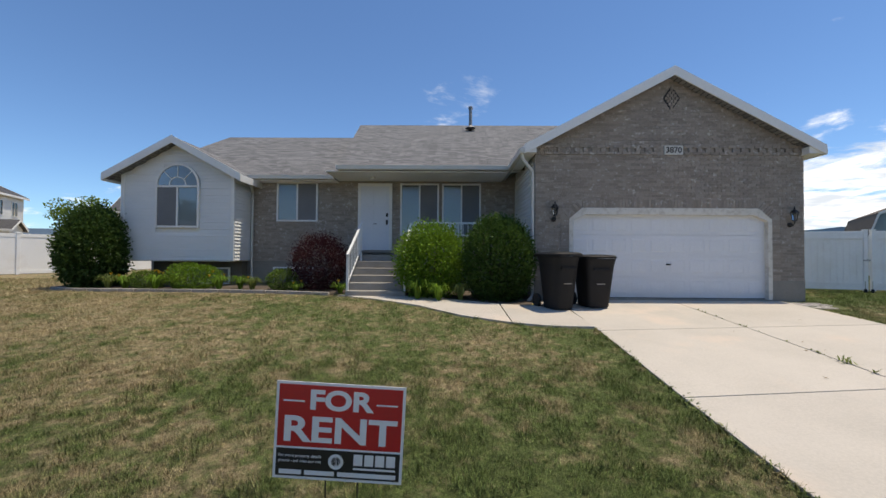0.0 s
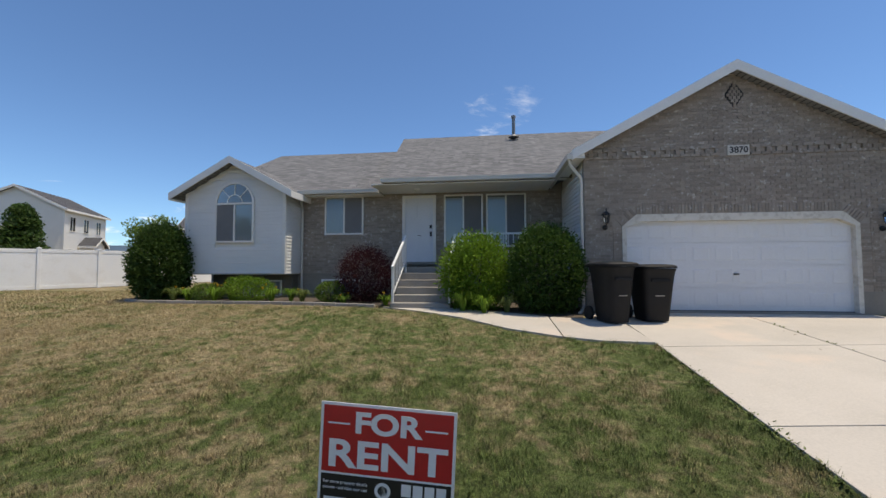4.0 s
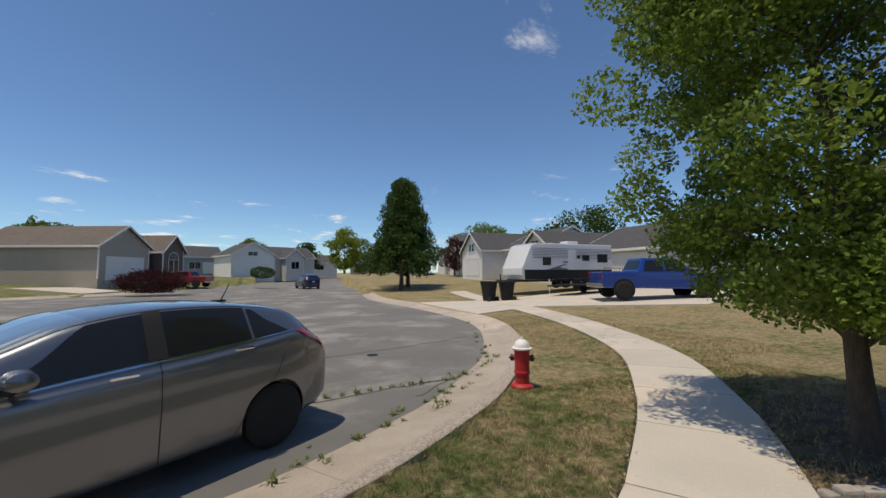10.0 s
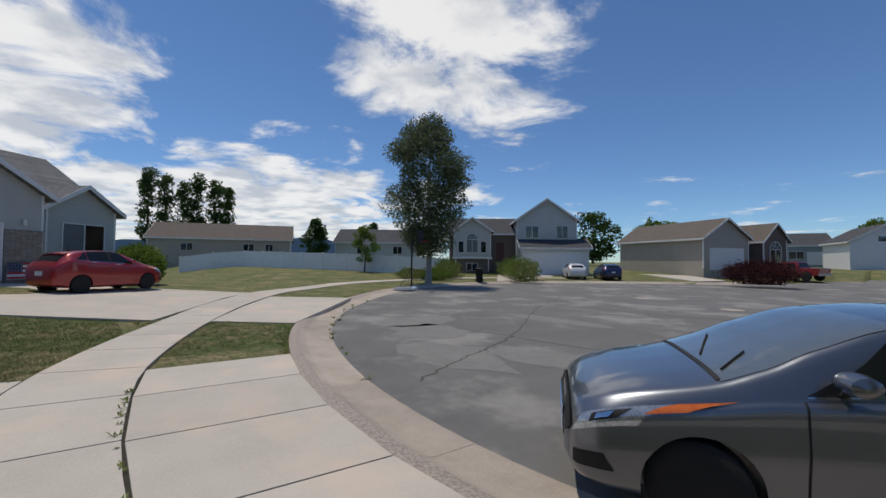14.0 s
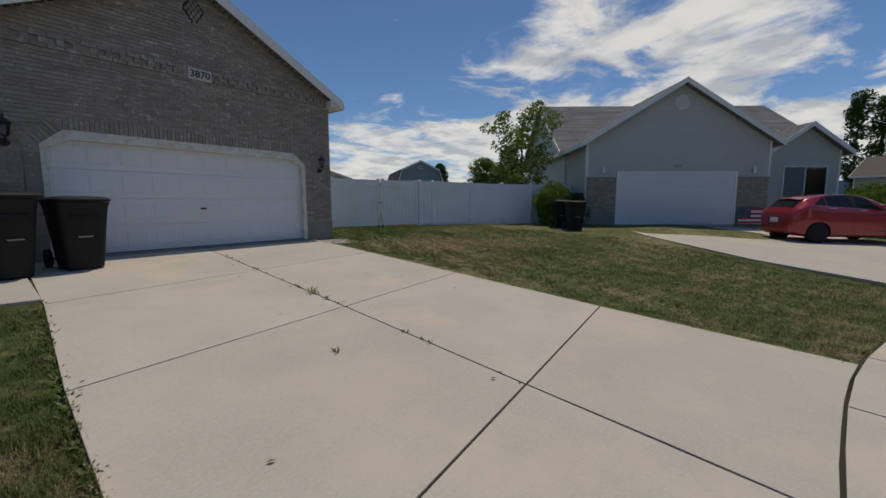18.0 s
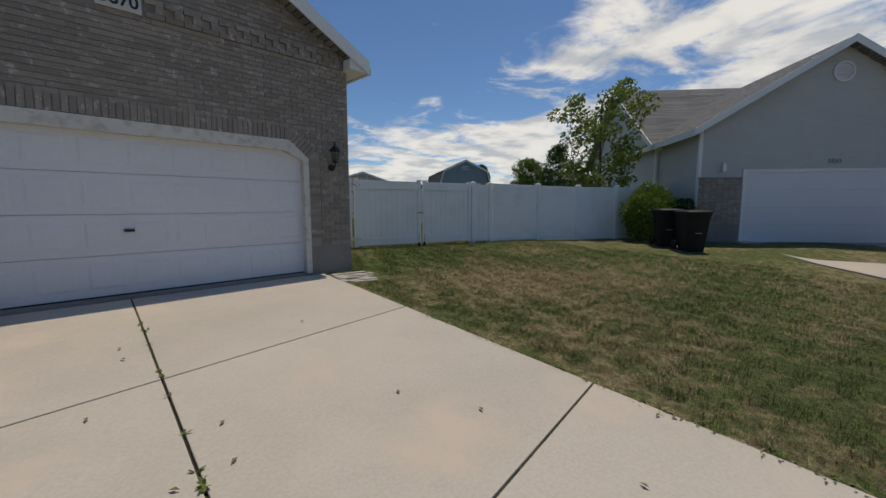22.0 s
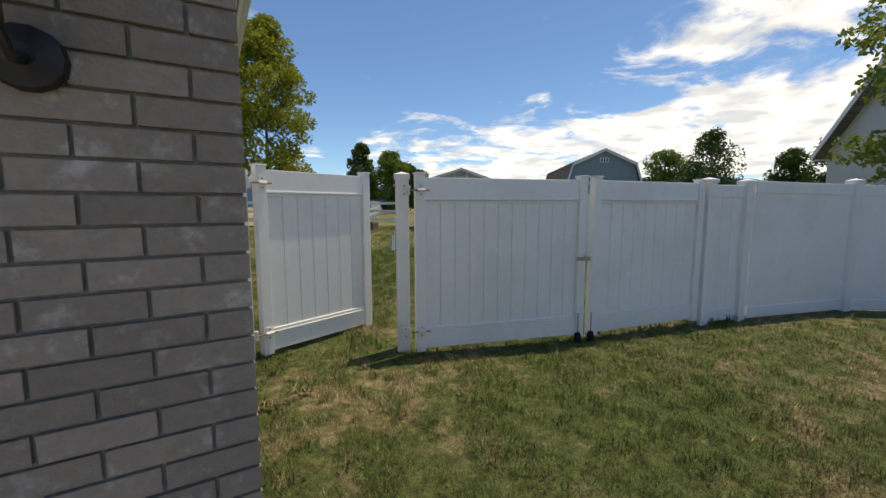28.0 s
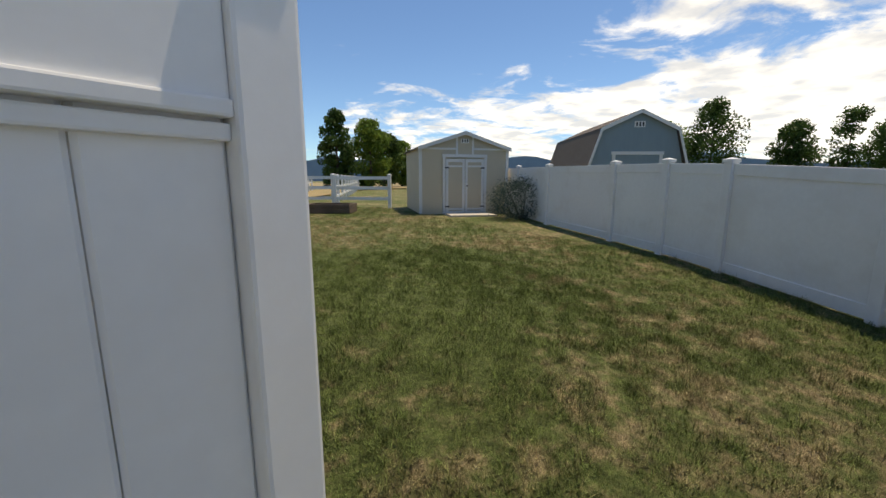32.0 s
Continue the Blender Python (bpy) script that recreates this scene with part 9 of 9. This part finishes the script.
# ---- weeds, litter, grass ----
def weed_line(name, spots, label, mat, h=0.10, n=14, seed=1):
    """Small tufts at the spots, in one mesh."""
    rs = np.random.default_rng(seed)
    mb = MB()
    for x, y, z, k in spots:
        for _ in range(int(n * k)):
            a, r, hh = rs.uniform(0, 6.283), 0.09 * k * rs.uniform(0.3, 1.2), h * k * rs.uniform(0.4, 1.2)
            bx, by = x + rs.normal() * 0.035 * k, y + rs.normal() * 0.035 * k
            ca, sa = math.cos(a), math.sin(a)
            w = 0.007
            mb.add([(bx - w * sa, by + w * ca, z), (bx + w * sa, by - w * ca, z), (bx + r * ca + w * sa, by + r * sa - w * ca, z + hh * 0.8), (bx + r * ca - w * sa, by + r * sa + w * ca, z + hh * 0.8), (bx + 1.5 * r * ca, by + 1.5 * r * sa, z + hh)],
                   [(0, 1, 2, 3), (3, 2, 4)])
    return tagged(part(name, mb, mat), label, "weeds", kind="stuff")


rs = random.Random(21)
spots = []
edge = offset_line(KERB_LINE, 0.02)
for (x, y) in edge:
    if -14 < y < -4.4 and x < 0.5:
        for _ in range(3):
            if rs.random() < 0.62:
                spots.append((x + rs.uniform(-0.25, 0.25), y + rs.uniform(-0.25, 0.25), -0.236, rs.uniform(0.25, 0.8)))
    elif y > -12 and x > 0.5 and rs.random() < 0.5:
        spots.append((x + rs.uniform(-0.2, 0.2), y + rs.uniform(-0.12, 0.06), -0.236, rs.uniform(0.3, 0.9)))
for x, y in smooth_line([(0.5, -7.2), (-1.2, -7.5), (-2.6, -7.6), (-4.0, -8.6)], 9):
    spots.append((x, y, -0.236, rs.uniform(0.3, 0.9)))
weed_line("kerb_weeds", spots, "green weeds growing along the kerb and road cracks", WEED, 0.09, 22, 2)
spots = [(6.70, 4.62, ground_z(6.7, 4.6) + 0.03, 0.9), (6.68, 4.5, ground_z(6.7, 4.5) + 0.03, 0.7), (6.65, 4.2, ground_z(6.6, 4.2) + 0.03, 0.6), (5.75, 2.75, ground_z(5.75, 2.75) + 0.03, 0.5)]
for _ in range(26):
    y = rs.uniform(1.2, 8.2)
    spots.append((drive_x(1, y), y, ground_z(6.8, y) + 0.026, rs.uniform(0.15, 0.4)))
for _ in range(30):
    x = rs.uniform(3.9, 8.8)
    spots.append((x, -1.80 - max(0, x - 6.0) ** 2 * 0.055, ground_z(x, -1.9) + 0.03, rs.uniform(0.15, 0.55)))
weed_line("joint_weeds", spots, "small weeds growing in the concrete joints", WEED, 0.08, 12, 3)
spots = [(10.25 + rs.uniform(-0.1, 0.5), 11.2 + rs.uniform(-0.5, 0.6), ground_z(10.4, 11.4), rs.uniform(0.4, 0.9)) for _ in range(10)] + [(10.16, y, ground_z(10.2, y), rs.uniform(0.4, 0.9)) for y in np.arange(9.4, 11.6, 0.16)]
spots += [(x, np.interp(x, [11.7, 13.5, 15.2, 16.0], [11.30, 10.78, 10.47, 10.31]), ground_z(x, 11), rs.uniform(0.4, 0.8)) for x in np.arange(11.8, 16.1, 0.14)]
weed_line("gate_weeds", spots, "longer grass at the foot of the gate and wall", BLADE, 0.10, 14, 4)
# longer grass that leans over the edges of the concrete
spots = [(drive_x(0, y) - rs.uniform(0.0, 0.03), y, ground_z(4.2, y), rs.uniform(0.35, 0.7)) for y in np.arange(-0.8, 6.2, 0.045)]
spots += [(drive_x(2, y) + rs.uniform(0.0, 0.03), y, ground_z(9.7, y), rs.uniform(0.35, 0.7)) for y in np.arange(-1.2, 8.0, 0.05)]
for ls, sg in ((offset_line(smooth_line(WALK_MID, 10), 0.64), 1), (offset_line(smooth_line(WALK_MID, 10), -0.64), -1)):
    for (ax, ay), (bx, by) in zip(ls, ls[1:]):
        if -9.5 < ax < 3.4 and ay > -12:
            k = max(1, int(math.hypot(bx - ax, by - ay) / 0.06))
            spots += [(ax + (bx - ax) * q / k + rs.uniform(-0.02, 0.02), ay + (by - ay) * q / k + rs.uniform(-0.02, 0.02), ground_z(ax, ay), rs.uniform(0.3, 0.6)) for q in range(k)]
weed_line("edge_grass", spots, "longer grass leaning over the concrete edges", BLADE, 0.055, 12, 6)
LITTER = surf("dead_leaf", (0.30, 0.21, 0.11), (0.17, 0.115, 0.06), 20, 60, 0.9)
for k in range(14):
    x, y = rs.uniform(4.6, 9.3), rs.uniform(0.2, 7.5)
    a = rs.uniform(0, 6.28)
    z = ground_z(x, y) + 0.034
    q = [(x + 0.03 * math.cos(a), y + 0.03 * math.sin(a), z), (x + 0.012 * math.cos(a + 1.6), y + 0.012 * math.sin(a + 1.6), z + 0.008), (x - 0.03 * math.cos(a), y - 0.03 * math.sin(a), z), (x + 0.012 * math.cos(a - 1.6), y + 0.012 * math.sin(a - 1.6), z + 0.006)]
    tagged(part("dry_leaf", MB().add(q, [(0, 1, 2, 3)]), LITTER), "dry curled leaf on the concrete driveway", "leaf", "dry leaves on the driveway")

bed_litter = MB()
for _ in range(2600):
    x, y = rs.uniform(-7.3, -3.1), rs.uniform(-4.4, -1.3)
    if not inside(TREE_BED, np.array([x]), np.array([y]))[0]:
        continue
    a, k, z = rs.uniform(0, 6.28), rs.uniform(0.012, 0.034), ground_z(x, y) + 0.016
    bed_litter.add([(x + k * math.cos(a + q * 1.57) * (1, 0.45)[q % 2], y + k * math.sin(a + q * 1.57) * (1, 0.45)[q % 2], z + rs.uniform(0, 0.02)) for q in range(4)], [(0, 1, 2, 3)])
tagged(part("bed_leaf_litter", bed_litter, LITTER), "brown leaf litter under the street tree", "leaf litter", kind="stuff")
WALK_PTS = np.array(smooth_line(WALK_MID, 10))
BEDS = [bed, [(0.4, 9.45), (1.0, 9.36), (2.0, 8.80), (2.9, 8.30), (3.58, 8.18), (3.75, 9.0), (3.7, 11), (0.4, 11)]]
PAVED = [[(drive_x(0, y), y) for y in (-0.85, 1.0, 3.5, 6.1, 9.0)] + [(9.56, 9.0), (9.46, 6.6), (9.34, 4.1), (9.27, 1.6), (9.2, -1.4)],
         [(-0.95, 9.35), (0.1, 8.75), (1.1, 8.05), (2.0, 7.1), (2.88, 6.55), (4.3, 6.2), (4.3, 9), (-0.95, 9.6)],
         [(3.2, -3.6), (8.75, -4.3), (9.02, -2.0), (3.45, -1.5)],
         [(14.7, -2.9), (16.4, 0.0), (18.4, 3.0), (21.7, 5.0), (24.9, 0.9), (25.8, 0.2), (20.6, -7.0), (18.9, -5.6)], [(12.1, -5.65), (17.2, -10.1), (18.9, -7.3), (16.4, -5.6), (13.7, -4.05)],
         [(9.55, 8.05), (10.35, 8.0), (10.42, 8.8), (9.6, 8.9)], [(-8.0, 9.8), (10.1, 9.0), (10.1, 23), (-8.0, 23)], [(-3.15, -3.08), (-4.45, -2.45), (-5.65, -1.62), (-6.4, -1.3), (-7.5, -1.5), (-7.2, -3.2), (-5.9, -4.4), (-4.6, -4.1)]]
ROAD_WIDE = offset_line(KERB_LINE, 0.94) + ROAD_FAR


def lawn_keep(x, y):
    ok = ~inside(ROAD_WIDE, x, y)
    for p in BEDS + PAVED:
        ok &= ~inside(p, x, y)
    d = np.full(x.shape, 1e9)
    for px, py in WALK_PTS[40:190:1]:
        d = np.minimum(d, (x - px) ** 2 + (y - py) ** 2)
    return ok & (d > 0.63**2)


grass_field("lawn_grass", [(-4, 4.4, -1.1, 4.5, 1.0), (-9, -4, -1.1, 4.5, 0.6), (-9, 4.4, 4.5, 10.1, 0.55)], 4800, BLADE, 0.046, 0.006, lawn_keep, 11, "short mown front lawn with dry patches")
grass_field("verge_grass", [(-7.5, 4, -6.2, -1.4, 1.0), (-10, -5, -14, -6, 0.4), (9.8, 16, -6.5, -2.5, 0.5)], 4000, BLADE, 0.045, 0.006, lawn_keep, 12, "short dry grass on the verge")
grass_field("bed_grass", [(-7.4, -3.1, -4.4, -1.3, 1.0)], 2400, BLADE, 0.06, 0.008, lambda x, y: inside(TREE_BED, x, y), 16, "thin dark grass under the street tree")
grass_field("side_grass", [(9.6, 14, 3.5, 12.6, 1.0), (9.4, 17, -2.2, 3.5, 0.6), (14, 17.5, 3.5, 10.4, 0.55)], 4400, BLADE, 0.046, 0.006, lawn_keep, 13, "short mown side lawn with dry patches")
grass_field("back_grass", [(10.2, 15.5, 12.6, 17.5, 1.0), (11, 18, 17.5, 26, 0.4), (14, 18, 10.4, 17.5, 0.8)], 4800, BLADE, 0.046, 0.006, lawn_keep, 14, "short mown back lawn with dry patches")
grass_field("west_grass", [(-20, -9, -4, 14, 1.0)], 700, BLADE, 0.055, 0.014, lawn_keep, 15, "short dry lawn grass beside the white fence")

# ---- bricks ----
BL, BC, BJ = 0.203, 0.0675, 0.0045
brick_mesh = MB().box(-BL / 2 + BJ, BL / 2 - BJ, 0, 0.016, -BC / 2 + BJ, BC / 2 - BJ).mesh("brick")
brick_mesh.materials.append(BRICK)


def lay_bricks(parent, z0, z1, plane, spans, single=None, seed=1):
    """Courses of running bond on a wall that faces -y; single(x, z): which bricks are pieces of their own."""
    rs = random.Random(seed)
    mass = MB()
    for i in range(int((z1 - z0) / BC)):
        zc = z0 + BC * (i + 0.5)
        for u0, u1 in spans(zc):
            k0 = math.floor((u0 - (BL / 2 if i % 2 else 0)) / BL)
            x = k0 * BL + (BL / 2 if i % 2 else 0)
            while x < u1:
                a, b = max(x, u0), min(x + BL, u1)
                x += BL
                if b - a < 0.03:
                    continue
                dy = rs.uniform(-0.002, 0.0015)
                if single and b - a > BL - 0.001 and single((a + b) / 2, zc):
                    ob = new("brick", brick_mesh)
                    ob.parent = parent
                    ob.matrix_basis = Matrix.Translation(Vector(((a + b) / 2, plane + dy, zc)) - HO)
                else:
                    mass.box(a + BJ, b - BJ, plane + dy, plane + 0.016, zc - BC / 2 + BJ, zc + BC / 2 - BJ, HM)
    return part("brick_course_rest", mass, BRICKS, parent, kind="stuff")


def garage_spans(z):
    h = (GX1 - GX0) / 2 - 0.02
    if z > GE - 0.05:
        h = min(h, h * (1 - (z - GE) / GR) - 0.0)
    out = [(gm - h, gm + h)]
    cut = None
    if z < 2.65:
        cut = (DL - 0.295, DR + 0.295)
    elif z < 3.04:
        u = (z - 2.65) / (3.04 - 2.65)
        cut = (DL - 0.295 + 0.43 * u, DR + 0.295 - 0.43 * u)
    if 4.09 < z < 4.33:
        return []
    if cut:
        out = [(a, b) for a, b in ((out[0][0], cut[0]), (cut[1], out[0][1])) if b > a]
    if 5.14 < z < 5.76:
        r = 0.21 * (1 - abs(z - 5.45) / 0.31)
        out = [q for a, b in out for q in ((a, min(b, 7.05 - r)), (max(a, 7.05 + r), b)) if q[1] > q[0]]
    return out


lay_bricks(HOUSE, 1.13, 5.98, GF, garage_spans, lambda x, z: (x > 9.3 and z < 3.9) or (x > 7.6 and 3.2 < z < 4.0), 3)
# soldiers round the opening
sold = MB()
rs = random.Random(8)
path = [(DL - 0.09, 1.13), (DL - 0.09, 2.57), (DL + 0.22, DT + 0.1), (DR - 0.22, DT + 0.1), (DR + 0.09, 2.57), (DR + 0.09, 1.13)]
for (ax, az), (bx, bz) in zip(path, path[1:]):
    ln = math.hypot(bx - ax, bz - az)
    n = round(ln / BC)
    m = HM @ Matrix.Translation((ax, GF, az)) @ Matrix.Rotation(-math.atan2(bz - az, bx - ax), 4, "Y")
    for k in range(n):
        sold.box(ln * k / n + BJ, ln * (k + 1) / n - BJ, -0.006 + rs.uniform(-0.002, 0.002), 0.016, 0.005, 0.196, m)
part("soldier_surround", sold, BRICKS, HOUSE, kind="stuff")
# dentil band
dent = MB()
x = GX0 + 0.03
k = 0
while x < GX1 - 0.13:
    if not 6.84 < x + 0.05 < 7.33:
        dent.box(x + 0.005, x + 0.098, GF - 0.03 if k % 2 else GF + 0.008, GF + 0.016, 4.165, 4.258, HM)
    if k % 2 == 0:
        for z in (4.10, 4.262):
            if not 6.8 < x + 0.1 < 7.35:
                dent.box(x + 0.005, x + 0.198, GF - 0.03, GF + 0.016, z, z + 0.06, HM)
    x += 0.103
    k += 1
part("dentil_band", dent, BRICKS, HOUSE, kind="stuff")
# the diamond of pierced bricks under the ridge
dia = MB()
for r in range(9):
    z = 5.14 + BC * (r + 0.5)
    w = 0.21 * (1 - abs(z - 5.45) / 0.31)
    n = max(1, int(w * 2 / 0.085))
    for c in range(n):
        xx = 7.05 + (c - (n - 1) / 2) * 0.085
        dia.box(xx - 0.028, xx + 0.028, GF - 0.022, GF + 0.016, z - 0.03, z + 0.03, HM)
# dark plate on the wall stands in for shade inside the vent
part("vent_void", MB().prism([(6.84, 5.45), (7.05, 5.14), (7.26, 5.45), (7.05, 5.76)], GF + 0.004, GF + 0.013, "y", HM), DARKROOM, HOUSE)
part("brick_vent", dia, BRICKS, HOUSE, "diamond of pierced projecting bricks", kind="stuff")


def front_spans(z):
    out = [(-4.42, 3.86)]
    for a, b, c, d in ((-1.10, 0.0, 1.7, 3.96), (0.24, 1.48, 2.29, 3.96), (1.56, 2.80, 2.29, 3.96), (-3.68, -2.36, 2.72, 3.99)):
        if c < z < d:
            out = [q for u, v in out for q in ((u, min(v, a)), (max(u, b), v)) if q[1] - q[0] > 0.02]
    return out


lay_bricks(HOUSE, 1.5, 4.05, 12.069, front_spans, None, 4)
part("window_sill", MB().box(-3.72, -2.32, 12.03, 12.085, 2.66, 2.72, HM), BRICKS, HOUSE, "rowlock brick sill")
part("door_letters", MB().box(-0.72, -0.36, 12.057, 12.0605, 2.66, 2.685, HM), SCREEN, fd, "line of small dark writing")
